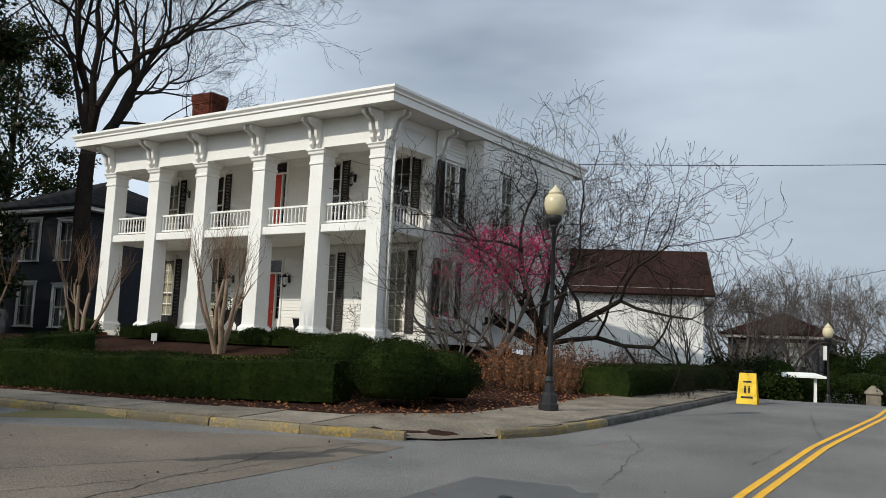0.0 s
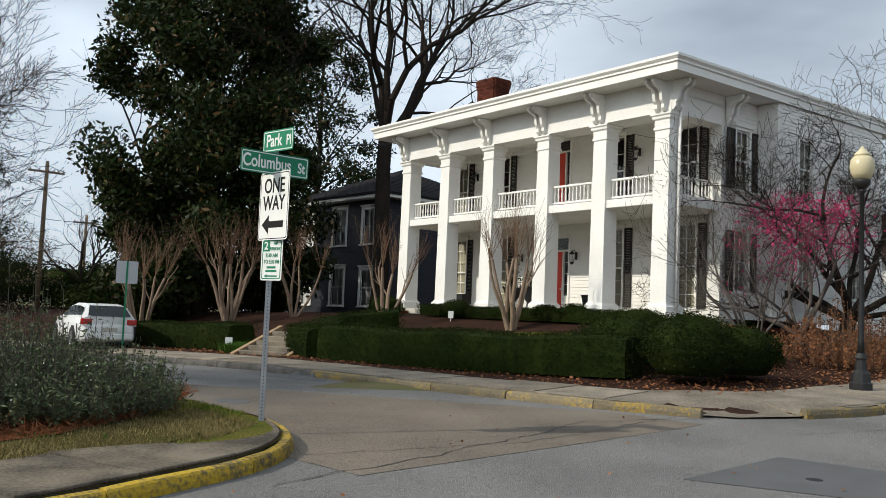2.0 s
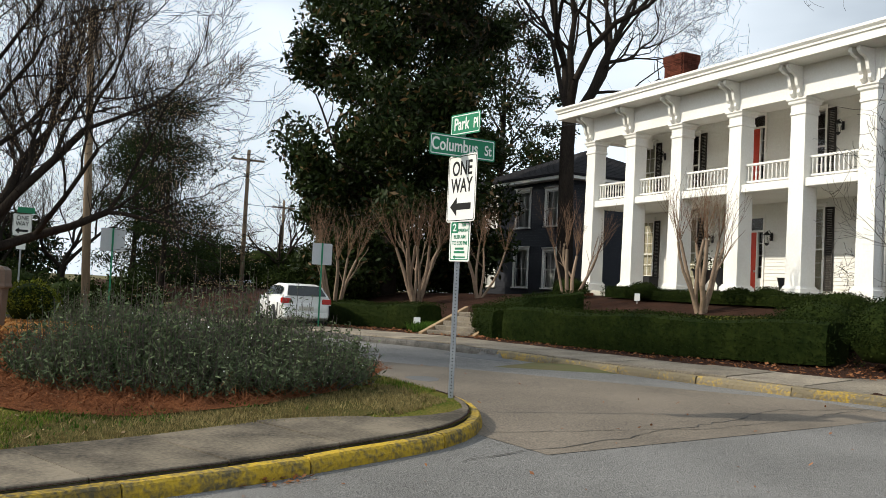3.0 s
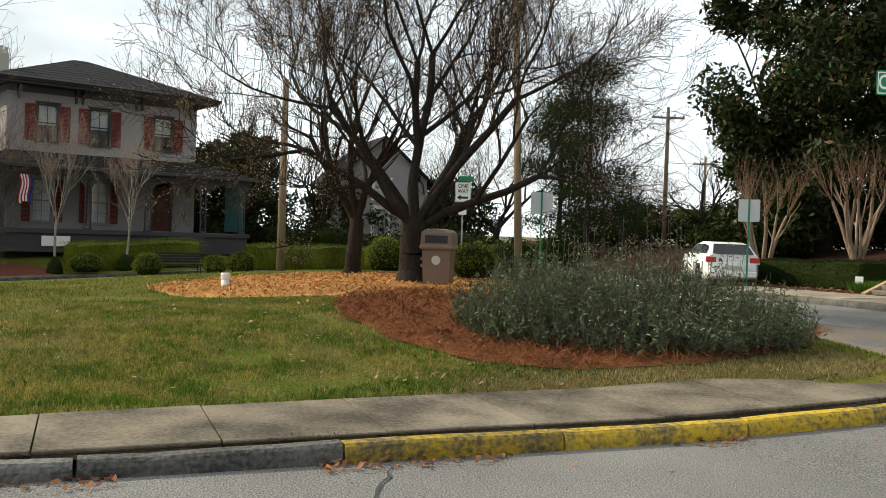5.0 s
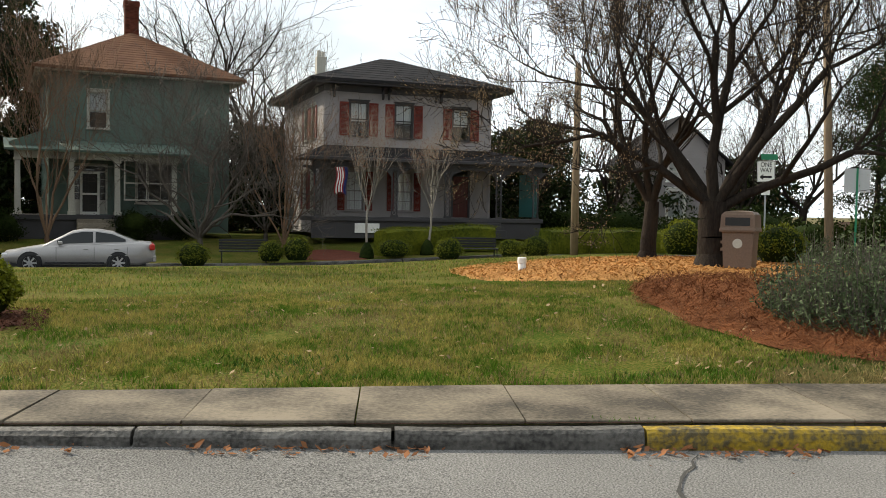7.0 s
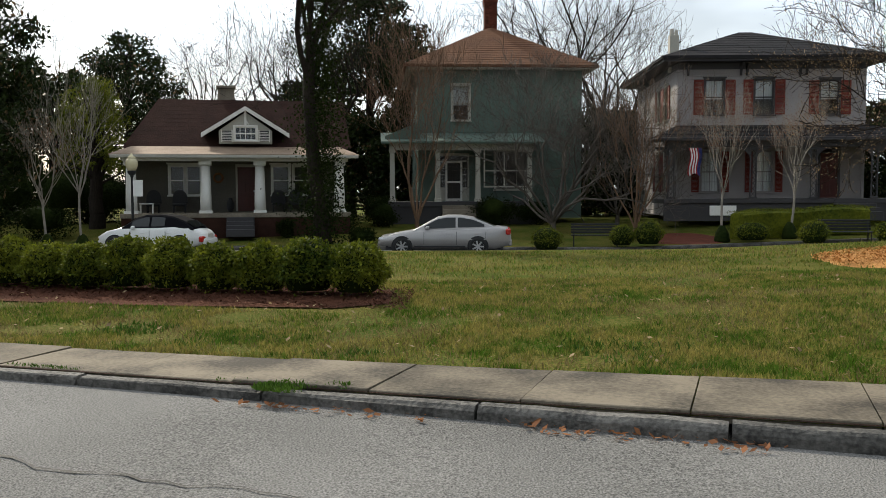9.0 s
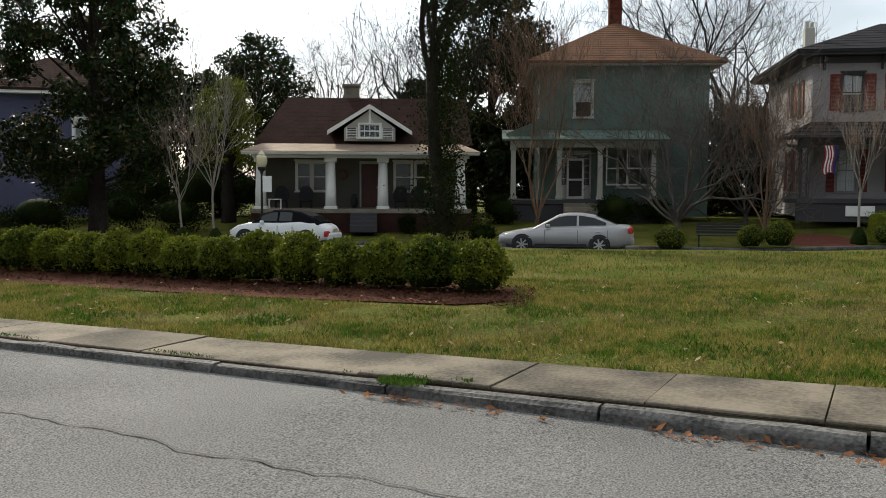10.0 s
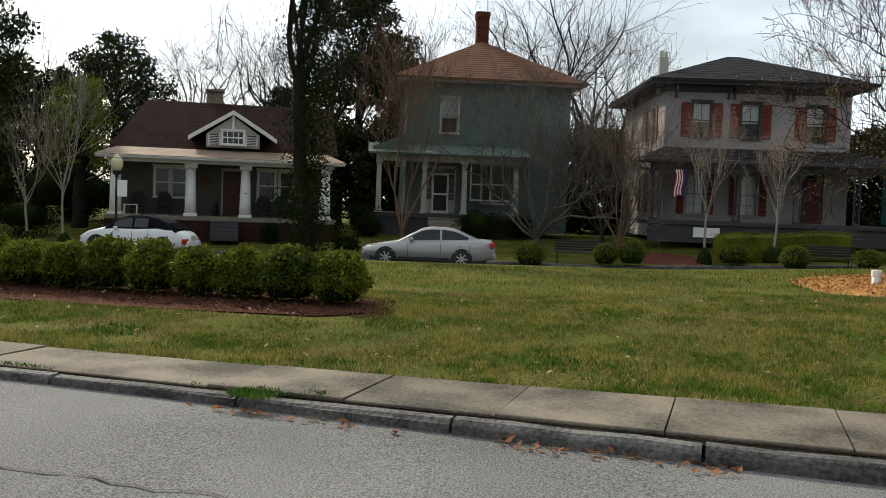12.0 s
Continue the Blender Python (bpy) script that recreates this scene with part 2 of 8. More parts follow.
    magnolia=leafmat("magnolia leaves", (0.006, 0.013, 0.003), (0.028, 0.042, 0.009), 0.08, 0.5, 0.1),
    brownleaf=leafmat("underside leaves", (0.11, 0.065, 0.025), (0.16, 0.10, 0.04), 0.2),
    # Bungalow's cream siding, darkened in colour for the shade under its porch
    shaded_cream=mat("cream siding darkened for porch shade", (0.13, 0.12, 0.10), (0.095, 0.088, 0.074), rough=0.75, big=0.9, fine=16, bump=0.1, spec=0.1),
    redmulch=mat("red-brown mulch", (0.13, 0.055, 0.034), (0.055, 0.025, 0.017), rough=0.95, big=2, fine=34, bump=1.0, depth=0.05, spec=0.03),
    tantwig=mat("tan shoots", (0.19, 0.115, 0.07), (0.12, 0.07, 0.045), rough=0.9, bump=0.2),
    drygrass=leafmat("dry grass", (0.13, 0.10, 0.04), (0.25, 0.20, 0.09), 0.25, 0.85, 0.05),
    worn_yellow=mat("worn yellow kerb paint", (0.40, 0.26, 0.03), (0.17, 0.14, 0.09), rough=0.85, big=1.6, fine=20, bump=0.9, depth=0.03, vary=0.2, mix=(0.32, 0.5)),
    box=leafmat("boxwood leaves", (0.03, 0.05, 0.005), (0.17, 0.18, 0.016), 0.3, 0.7, 0.12),
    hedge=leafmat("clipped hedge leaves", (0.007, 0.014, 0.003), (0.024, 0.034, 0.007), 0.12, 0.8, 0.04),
    rosemary=leafmat("rosemary needles", (0.032, 0.055, 0.022), (0.13, 0.155, 0.085), 0.1, 0.8, 0.06),
    pine=leafmat("pine needles", (0.010, 0.020, 0.007), (0.03, 0.044, 0.014), 0.12, 0.8, 0.05),
    bud=leafmat("pear buds", (0.34, 0.25, 0.15), (0.22, 0.15, 0.085), 0.3, 0.9, 0.1),
    pink=leafmat("redbud blossom", (0.75, 0.06, 0.22), (0.58, 0.04, 0.17), 0.35, 0.9, 0.1),
    rust=leafmat("dry rust leaves", (0.28, 0.12, 0.05), (0.17, 0.075, 0.04), 0.25, 0.9, 0.1),
    grassblade=leafmat("grass blades", (0.06, 0.115, 0.012), (0.25, 0.21, 0.06), 0.25, 0.9, 0.05, (0.43, 0.57), 1.4),
    weed=leafmat("bright weeds", (0.03, 0.075, 0.01), (0.07, 0.125, 0.018), 0.25, 0.8, 0.1),
    flagred=mat("flag red", (0.40, 0.03, 0.03), rough=0.8, bump=0.0),
    flagblue=mat("flag blue", (0.02, 0.03, 0.14), rough=0.8, bump=0.0),
)
# ---------------------------------------------------------------- lie of the land
def clamp(v, a, b):
    return max(a, min(b, v))


def sst(a, b, v):
    k = clamp((v - a) / (b - a), 0.0, 1.0)
    return k * k * (3 - 2 * k)


def road_z(x, y):
    """Height of the carriageway: rises to the north and over a crest to the north-east, falls to the west."""
    e = 0.5 * x + 0.86 * y
    east = sst(-6, 6, x)
    z = 0.35 * clamp((y - 7) / 9, 0, 1) - 0.56 * clamp((-x - 10) / 24, 0, 1)
    z += 0.05 * sst(3, -4, y)
    z += east * 0.025 * (clamp(e, 12, 32) - 12)
    z -= east * min(0.06 * max(0.0, e - 33), 0.9)
    return z


def arc(cx, cy, r, a0, a1, n):
    return [(cx + r * math.cos(radians(a0 + (a1 - a0) * i / n)), cy + r * math.sin(radians(a0 + (a1 - a0) * i / n))) for i in range(n + 1)]


def inside(poly, x, y):
    """Signed distance to the nearest edge of a convex outline that runs anticlockwise, positive within."""
    best = 1e9
    for (ax, ay), (bx, by) in zip(poly, poly[1:] + poly[:1]):
        dx, dy = bx - ax, by - ay
        best = min(best, (dx * (y - ay) - dy * (x - ax)) / math.hypot(dx, dy))
    return best


PARK = [(-20.0, -39.7)] + arc(-6.91, 9.67, 2.8, -18.0, 59.4, 9) + [(-28.0, 25.4), (-29.5, 3.0), (-34.0, -39.7)]
LOT = [(60.0, 111.0), (-120.0, 111.0), (-120.0, 84.5), (-13.0, 22.9), (-4.5, 18.1), (-0.9, 16.2), (0.3, 15.8), (1.3, 15.75), (2.3, 16.2), (3.4, 16.95), (5.1, 19.1), (8.1, 23.6), (11.6, 28.9)]
WEST = [(-38.5, -60.0), (-36.0, 3.0), (-35.0, 25.5), (-66.0, 42.5), (-140.0, 83.0), (-140.0, -60.0)]


def park_z(x, y):
    q = 1e9
    for (ax, ay), (bx, by) in zip(PARK[:11], PARK[1:12]):
        q = min(q, ((bx - ax) * (y - ay) - (by - ay) * (x - ax)) / math.hypot(bx - ax, by - ay))
    return road_z(x, y) + 0.15 - 0.075 * sst(5, -4, y) + 0.22 * sst(1.6, 7.0, q) + 0.28 * math.exp(-((x + 17) ** 2 + (y - 13) ** 2) / 72)


def lot_z(x, y):
    q = inside(LOT, x, y)
    dip = sst(1.8, 0.9, abs(x - 1.3)) * sst(1.7, 0.2, q)
    return road_z(x, y) + 0.15 * (1 - 0.9 * dip) + 0.03 * clamp(q, 0, 2.2) + 1.4 * sst(3.0, 12.1, q)


def west_z(x, y):
    q = inside(WEST, x, y)
    return road_z(x, y) + 0.15 + 0.55 * sst(1.5, 9.0, q)


def land(x, y):
    """Height of what one would stand on."""
    for poly, f in ((PARK, park_z), (LOT, lot_z), (WEST, west_z)):
        if inside(poly, x, y) > 0:
            return f(x, y)
    return road_z(x, y)

# ---------------------------------------------------------------- mesh helpers
class Geo:
    """Collects corners and faces, then becomes one mesh."""

    def __init__(self):
        self.v, self.f = [], []

    def add(self, verts, faces):
        o = len(self.v)
        self.v += [tuple(p) for p in verts]
        self.f += [tuple(i + o for i in face) for face in faces]
        return self

    def box(self, x0, y0, z0, x1, y1, z1, c=0.0):
        """A box between two corners; c cuts its edges."""
        if x1 < x0: x0, x1 = x1, x0
        if y1 < y0: y0, y1 = y1, y0
        if z1 < z0: z0, z1 = z1, z0
        if c <= 0:
            return self.add([(x, y, z) for z in (z0, z1) for y in (y0, y1) for x in (x0, x1)],
                            [(0, 2, 3, 1), (4, 5, 7, 6), (0, 1, 5, 4), (2, 6, 7, 3), (0, 4, 6, 2), (1, 3, 7, 5)])
        c = min(c, (x1 - x0) * 0.45, (y1 - y0) * 0.45, (z1 - z0) * 0.45)
        rings = []
        for z, k in ((z0, c), (z0 + c, 0), (z1 - c, 0), (z1, c)):
            rings.append([(x0 + k + c * (k == 0), y0 + k, z), (x1 - k - c * (k == 0), y0 + k, z), (x1 - k, y0 + k + c * (k == 0), z), (x1 - k, y1 - k - c * (k == 0), z),
                          (x1 - k - c * (k == 0), y1 - k, z), (x0 + k + c * (k == 0), y1 - k, z), (x0 + k, y1 - k - c * (k == 0), z), (x0 + k, y0 + k + c * (k == 0), z)])
        return self.loft(rings)

    def loft(self, rings, caps=True, close=True):
        n, o = len(rings[0]), 0
        faces = []
        for j in range(len(rings) - 1):
            for i in range(n if close else n - 1):
                a, b = j * n + i, j * n + (i + 1) % n
                faces.append((a, b, b + n, a + n))
        if caps:
            faces.append(tuple(range(n - 1, -1, -1)))
            faces.append(tuple(range((len(rings) - 1) * n, len(rings) * n)))
        return self.add([p for r in rings for p in r], faces)

    def lathe(self, x, y, profile, n=16, caps=True):
        """Turned shape: profile of (radius, z)."""
        return self.loft([[(x + r * math.cos(2 * math.pi * i / n), y + r * math.sin(2 * math.pi * i / n), z) for i in range(n)] for r, z in profile], caps)

    def square(self, x, y, profile):
        """Four-sided turned shape: profile of (half width, z)."""
        return self.loft([[(x - r, y - r, z), (x + r, y - r, z), (x + r, y + r, z), (x - r, y + r, z)] for r, z in profile])

    def tube(self, points, radii, n=8, caps=True):
        if not isinstance(radii, (list, tuple)):
            radii = [radii] * len(points)
        pts = [Vector(p) for p in points]
        rings = []
        for i, p in enumerate(pts):
            d = (pts[min(i + 1, len(pts) - 1)] - pts[max(i - 1, 0)]).normalized()
            a = d.cross(Vector((0, 0, 1)) if abs(d.z) < 0.95 else Vector((1, 0, 0))).normalized()
            b = d.cross(a)
            rings.append([tuple(p + radii[i] * (a * math.cos(2 * math.pi * j / n) + b * math.sin(2 * math.pi * j / n))) for j in range(n)])
        return self.loft(rings, caps)

    def prism(self, outline, y0, y1):
        """An outline in x, z pushed from y0 to y1."""
        return self.loft([[(x, y0, z) for x, z in outline], [(x, y1, z) for x, z in outline]])

    def slab(self, corners, thick):
        """A plate under four corners."""
        c = [Vector(p) for p in corners]
        nrm = (c[1] - c[0]).cross(c[2] - c[0]).normalized() * thick
        return self.loft([[tuple(p - nrm) for p in c], [tuple(p) for p in c]])

    def moved(self, m):
        self.v = [tuple(m @ Vector(p)) for p in self.v]
        return self

    def mesh(self, name, material, smooth=False):
        me = bpy.data.meshes.new(name)
        me.from_pydata(self.v, [], self.f)
        if smooth:
            me.polygons.foreach_set("use_smooth", [True] * len(me.polygons))
        me.materials.append(material)
        me.update()
        return me


def fast_mesh(name, verts, faces, material, smooth=False):
    """A mesh from numpy arrays, all faces of one size."""
    verts, faces = np.asarray(verts, np.float32), np.asarray(faces, np.int32)
    me = bpy.data.meshes.new(name)
    me.vertices.add(len(verts))
    me.vertices.foreach_set("co", verts.ravel())
    n, k = faces.shape
    me.loops.add(n * k)
    me.loops.foreach_set("vertex_index", faces.ravel())
    me.polygons.add(n)
    me.polygons.foreach_set("loop_start", np.arange(0, n * k, k, dtype=np.int32))
    if smooth:
        me.polygons.foreach_set("use_smooth", np.ones(n, bool))
    me.materials.append(material)
    me.update(calc_edges=True)
    me.validate()
    return me


def thing(name, label, category, m=None, group="", kind=""):
    """An empty at the base of a thing made of parts."""
    ob = new(name)
    ob.empty_display_size = 0.2
    if m is not None:
        ob.matrix_basis = m
    return tagged(ob, label, category, group, kind)


def part(name, g, material, parent, label="", smooth=False):
    """One mesh object under a thing or a part."""
    data = g.mesh(name, material, smooth) if isinstance(g, Geo) else g
    ob = new(name, data)
    ob.parent = parent
    if label:
        ob["label"] = label
    return ob


def solo(name, g, material, label, category, m=None, group="", kind="", smooth=False):
    """A thing of one mesh."""
    ob = new(name, g.mesh(name, material, smooth) if isinstance(g, Geo) else g)
    if m is not None:
        ob.matrix_basis = m
    return tagged(ob, label, category, group, kind)


def structure(name, g, material, label, category, smooth=False):
    return solo(name, g, material, label, category, kind="structure", smooth=smooth)


def at(az, d):
    """Plan place at azimuth az (degrees from +y towards -x) and distance d from the first eye."""
    return -d * math.sin(radians(az)), d * math.cos(radians(az))


def on_land(x, y, turn=0.0, dz=0.0):
    return pose(x, y, land(x, y) + dz, 0, 0, turn)


def clipped_sheet(poly, zf, step, lift=0.0, box=None):
    """A sheet over a convex outline, cut to its edges, that follows the height zf."""
    xs, ys = [p[0] for p in poly], [p[1] for p in poly]
    x0, x1, y0, y1 = box or (min(xs), max(xs), min(ys), max(ys))
    nx, ny = max(1, round((x1 - x0) / step)), max(1, round((y1 - y0) / step))
    bm = bmesh.new()
    grid = [[bm.verts.new((x0 + (x1 - x0) * i / nx, y0 + (y1 - y0) * j / ny, 0)) for i in range(nx + 1)] for j in range(ny + 1)]
    for j in range(ny):
        for i in range(nx):
            bm.faces.new((grid[j][i], grid[j][i + 1], grid[j + 1][i + 1], grid[j + 1][i]))
    for (ax, ay), (bx, by) in zip(poly, poly[1:] + poly[:1]):
        dx, dy = bx - ax, by - ay
        bmesh.ops.bisect_plane(bm, geom=bm.verts[:] + bm.edges[:] + bm.faces[:], plane_co=(ax, ay, 0), plane_no=(dy, -dx, 0), clear_outer=True)
    g = Geo()
    bm.verts.index_update()
    g.add([(v.co.x, v.co.y, zf(v.co.x, v.co.y) + lift) for v in bm.verts], [[v.index for v in f.verts] for f in bm.faces])
    bm.free()
    return g


def inset(poly, d):
    """The convex outline moved inwards by d."""
    n, lines, out = len(poly), [], []
    for (ax, ay), (bx, by) in zip(poly, poly[1:] + poly[:1]):
        l = math.hypot(bx - ax, by - ay)
        lines.append((ax - (by - ay) / l * d, ay + (bx - ax) / l * d, bx - ax, by - ay))
    for i in range(n):
        (ax, ay, adx, ady), (bx, by, bdx, bdy) = lines[i - 1], lines[i]
        det = adx * bdy - ady * bdx
        t = ((bx - ax) * bdy - (by - ay) * bdx) / det if abs(det) > 1e-9 else 1.0
        out.append((ax + adx * t, ay + ady * t))
    return out


def along(path, step):
    """Points and headings at even steps along a plan polyline."""
    out, carry = [], 0.0
    for (ax, ay), (bx, by) in zip(path, path[1:]):
        l = math.hypot(bx - ax, by - ay)
        s = carry
        while s < l:
            out.append((ax + (bx - ax) * s / l, ay + (by - ay) * s / l, (bx - ax) / l, (by - ay) / l))
            s += step
        carry = s - l
    return out


def ribbon(path, w0, w1, zf, lift, step=0.6):
    """A strip from w0 to w1 to the left of a plan path, draped on zf."""
    pts = along(path, step)
    ex, ey = path[-1]
    pts.append((ex, ey, pts[-1][2], pts[-1][3]))
    rings = []
    for x, y, dx, dy in pts:
        rings.append([(x - dy * w, y + dx * w, zf(x - dy * w, y + dx * w) + lift) for w in (w0, w1)])
    return Geo().loft(rings, caps=False, close=False)


# ---------------------------------------------------------------- plants
def frustums(segs, sides):
    """Tapered sticks from rows (x0 y0 z0 x1 y1 z1 r0 r1)."""
    s = np.asarray(segs, np.float64)
    p0, p1, r0, r1 = s[:, 0:3], s[:, 3:6], s[:, 6], s[:, 7]
    d = p1 - p0
    d /= np.linalg.norm(d, axis=1)[:, None] + 1e-9
    ref = np.where(np.abs(d[:, 2:3]) < 0.9, np.array([[0, 0, 1.0]]), np.array([[1.0, 0, 0]]))
    a = np.cross(d, ref)
    a /= np.linalg.norm(a, axis=1)[:, None] + 1e-9
    b = np.cross(d, a)
    ang = np.arange(sides) * 2 * np.pi / sides
    ring = a[:, None, :] * np.cos(ang)[None, :, None] + b[:, None, :] * np.sin(ang)[None, :, None]
    v = np.concatenate([p0[:, None] + ring * r0[:, None, None], p1[:, None] + ring * r1[:, None, None]], 1).reshape(-1, 3)
    base = (np.arange(len(s)) * 2 * sides)[:, None]
    i = np.arange(sides)
    j = (i + 1) % sides
    quads = np.stack([base + i, base + j, base + sides + j, base + sides + i], -1).reshape(-1, 4)
    return v, quads


def sticks(name, segs, material, thick_over=0.03):
    """One mesh of branches, thick ones rounder than twigs."""
    s = np.asarray(segs)
    vs, fs, o = [], [], 0
    for rows, sides in ((s[s[:, 6] >= thick_over], 8), (s[s[:, 6] < thick_over], 3)):
        if len(rows):
            v, f = frustums(rows, sides)
            vs.append(v)
            fs.append(f + o)
            o += len(v)
    return fast_mesh(name, np.concatenate(vs), np.concatenate(fs), material, smooth=True)


def grow(rng, p, d, length, r, depth, segs, tips, split=3, spread=38, up=0.12, wiggle=0.16, shrink=0.68, pieces=4, twig=0.004):
    """A limb that bends, tapers and forks again and again; its last shoots go to tips."""
    d = Vector(d).normalized()
    r_end = max(twig, r * (0.62 if depth > 0 else 0.35))
    step = length / pieces
    for i in range(pieces):
        d = (d + Vector((rng.gauss(0, wiggle), rng.gauss(0, wiggle), rng.gauss(0, wiggle) + up))).normalized()
        q = p + d * step
        ra, rb = r + (r_end - r) * i / pieces, r + (r_end - r) * (i + 1) / pieces
        segs.append((*p, *q, ra, rb))
        if depth > 0 and i >= 1:
            for _ in range(1 if i < pieces - 1 else split):
                side = d.orthogonal().normalized()
                side.rotate(Matrix.Rotation(rng.uniform(0, 2 * math.pi), 3, d))
                ang = radians(rng.uniform(0.55, 1.25) * spread)
                nd = d * math.cos(ang) + side * math.sin(ang)
                grow(rng, q, nd, length * shrink * rng.uniform(0.7, 1.2), rb * rng.uniform(0.5, 0.72), depth - 1, segs, tips, split, spread, up, wiggle, shrink, pieces, twig)
        p = q
    if depth <= 1:
        tips.append((*p, *d))


def leaves(name, points, size, material, rng, spread=0.0, aspect=0.45, droop=0.0, per=1):
    """Many small folded leaves at points, one mesh."""
    pts = np.repeat(np.asarray(points, np.float64)[:, :3], per, 0)
    n = len(pts)
    pts = pts + rng.normal(0, 1, (n, 3)) * spread
    d = rng.normal(0, 1, (n, 3))
    d[:, 2] -= droop
    d /= np.linalg.norm(d, axis=1)[:, None]
    s = rng.normal(0, 1, (n, 3))
    s -= (s * d).sum(1)[:, None] * d
    s /= np.linalg.norm(s, axis=1)[:, None]
    up = np.cross(d, s)
    l = size * rng.uniform(0.65, 1.25, n)[:, None]
    w = l * aspect
    mid = pts + d * l * 0.5 - up * w * 0.15
    v = np.stack([pts, mid + s * w * 0.5 + up * w * 0.2, pts + d * l, mid - s * w * 0.5 + up * w * 0.2], 1).reshape(-1, 3)
    return fast_mesh(name, v, np.arange(4 * n).reshape(-1, 4), material)


def bare_tree(name, x, y, height, radius, seed, label, material, depth=4, spread=36, up=0.1, fork=0.3, limbs=5, buds=None, bud_size=0.05, per=2, z=None, lean=(0, 0), shrink=0.68, wiggle=0.16, twig=0.004, split=3, group=""):
    """A leafless tree: a flared trunk, then limbs that fork into fine twigs."""
    rng = random.Random(seed)
    z = land(x, y) if z is None else z
    tree = thing(name, label, "tree", pose(x, y, z), group)
    segs, tips = [], []
    p, d = Vector((0, 0, -0.1)), Vector((lean[0], lean[1], 1)).normalized()
    th, r = height * fork, radius
    for i in range(5):
        d = (d + Vector((rng.gauss(0, 0.05), rng.gauss(0, 0.05), 0))).normalized()
        q = p + d * (th / 5)
        flare = 1.45 if i == 0 else 1.0
        segs.append((*p, *q, r * flare, r * 0.96))
        p, r = q, r * 0.96
    trunk = list(segs)
    limbsegs = []
    for i in range(limbs):
        a = 2 * math.pi * (i + rng.uniform(-0.25, 0.25)) / limbs
        tilt = radians(rng.uniform(0.45, 1.25) * spread)
        nd = Vector((math.cos(a) * math.sin(tilt), math.sin(a) * math.sin(tilt), math.cos(tilt)))
        base = p - d * rng.uniform(0, th * 0.2)
        grow(rng, base, nd, height * (1 - fork) * rng.uniform(0.38, 0.5), r * rng.uniform(0.42, 0.62), depth - 1, limbsegs, tips, split, spread, up, wiggle, shrink, 4, twig)
    part("trunk", sticks("trunk", trunk, material), material, tree)
    part("limb_crown", sticks("limb_crown", limbsegs, material), material, tree)
    if buds:
        nrng = np.random.default_rng(seed)
        ends = [s[3:6] for s in limbsegs if s[7] < 0.012]
        part("bud_layer", leaves("bud_layer", ends, bud_size, buds, nrng, spread=0.06, per=per), buds, tree)
    return tree, limbsegs


def crape(name, x, y, height, seed, label, stems=6, group="crape myrtles"):
    """A pollarded multi-stemmed myrtle: smooth pale stems, bunches of thin shoots."""
    rng = random.Random(seed)
    tree = thing(name, label, "tree", on_land(x, y), group)
    segs, shoots, tips = [], [], []
    for i in range(stems):
        a = 2 * math.pi * i / stems + rng.uniform(-0.3, 0.3)
        p = Vector((0.10 * math.cos(a), 0.10 * math.sin(a), -0.05))
        tilt = radians(rng.uniform(6, 25))
        d = Vector((math.cos(a) * math.sin(tilt), math.sin(a) * math.sin(tilt), math.cos(tilt)))
        r = rng.uniform(0.06, 0.095) * height / 4
        for j in range(5):
            d = (d + Vector((rng.gauss(0, 0.09), rng.gauss(0, 0.09), 0.06))).normalized()
            q = p + d * height * 0.115
            segs.append((*p, *q, r, r * 0.9))
            p, r = q, r * 0.9
            if j == 2 and rng.random() < 0.7:
                nd = (d + Vector((rng.gauss(0, 0.4), rng.gauss(0, 0.4), 0.1))).normalized()
                grow(rng, p, nd, height * 0.25, r * 0.6, 1, segs, tips, 2, 30, 0.1, 0.08, 0.7, 4, 0.006)
        for _ in range(10):
            nd = (d + Vector((rng.gauss(0, 0.28), rng.gauss(0, 0.28), 0.15))).normalized()
            grow(rng, p, nd, height * rng.uniform(0.18, 0.36), r * 0.2, 1, shoots, tips, 2, 24, 0.05, 0.06, 0.55, 4, 0.003)
    part("trunk", sticks("trunk", segs, M["palebark"]), M["palebark"], tree)
    part("shoot_crown", sticks("shoot_crown", shoots, M["tantwig"]), M["tantwig"], tree, "thin tan shoots with dry seed heads")
    return tree


def clump_points(rng, n, rx, ry, rz, lumps=9, shell=0.55, flat=0.0):
    """Points over a lumpy rounded mass with gaps."""
    cs = rng.normal(0, 1, (lumps, 3))
    cs /= np.linalg.norm(cs, axis=1)[:, None]
    cs *= rng.uniform(0.35, 0.62, lumps)[:, None]
    pick = rng.integers(0, lumps, n)
    d = rng.normal(0, 1, (n, 3))
    d /= np.linalg.norm(d, axis=1)[:, None]
    rad = rng.uniform(shell, 1.0, n)[:, None] * rng.uniform(0.38, 0.52, lumps)[pick][:, None]
    p = cs[pick] + d * rad
    return p * np.array([rx, ry, rz])


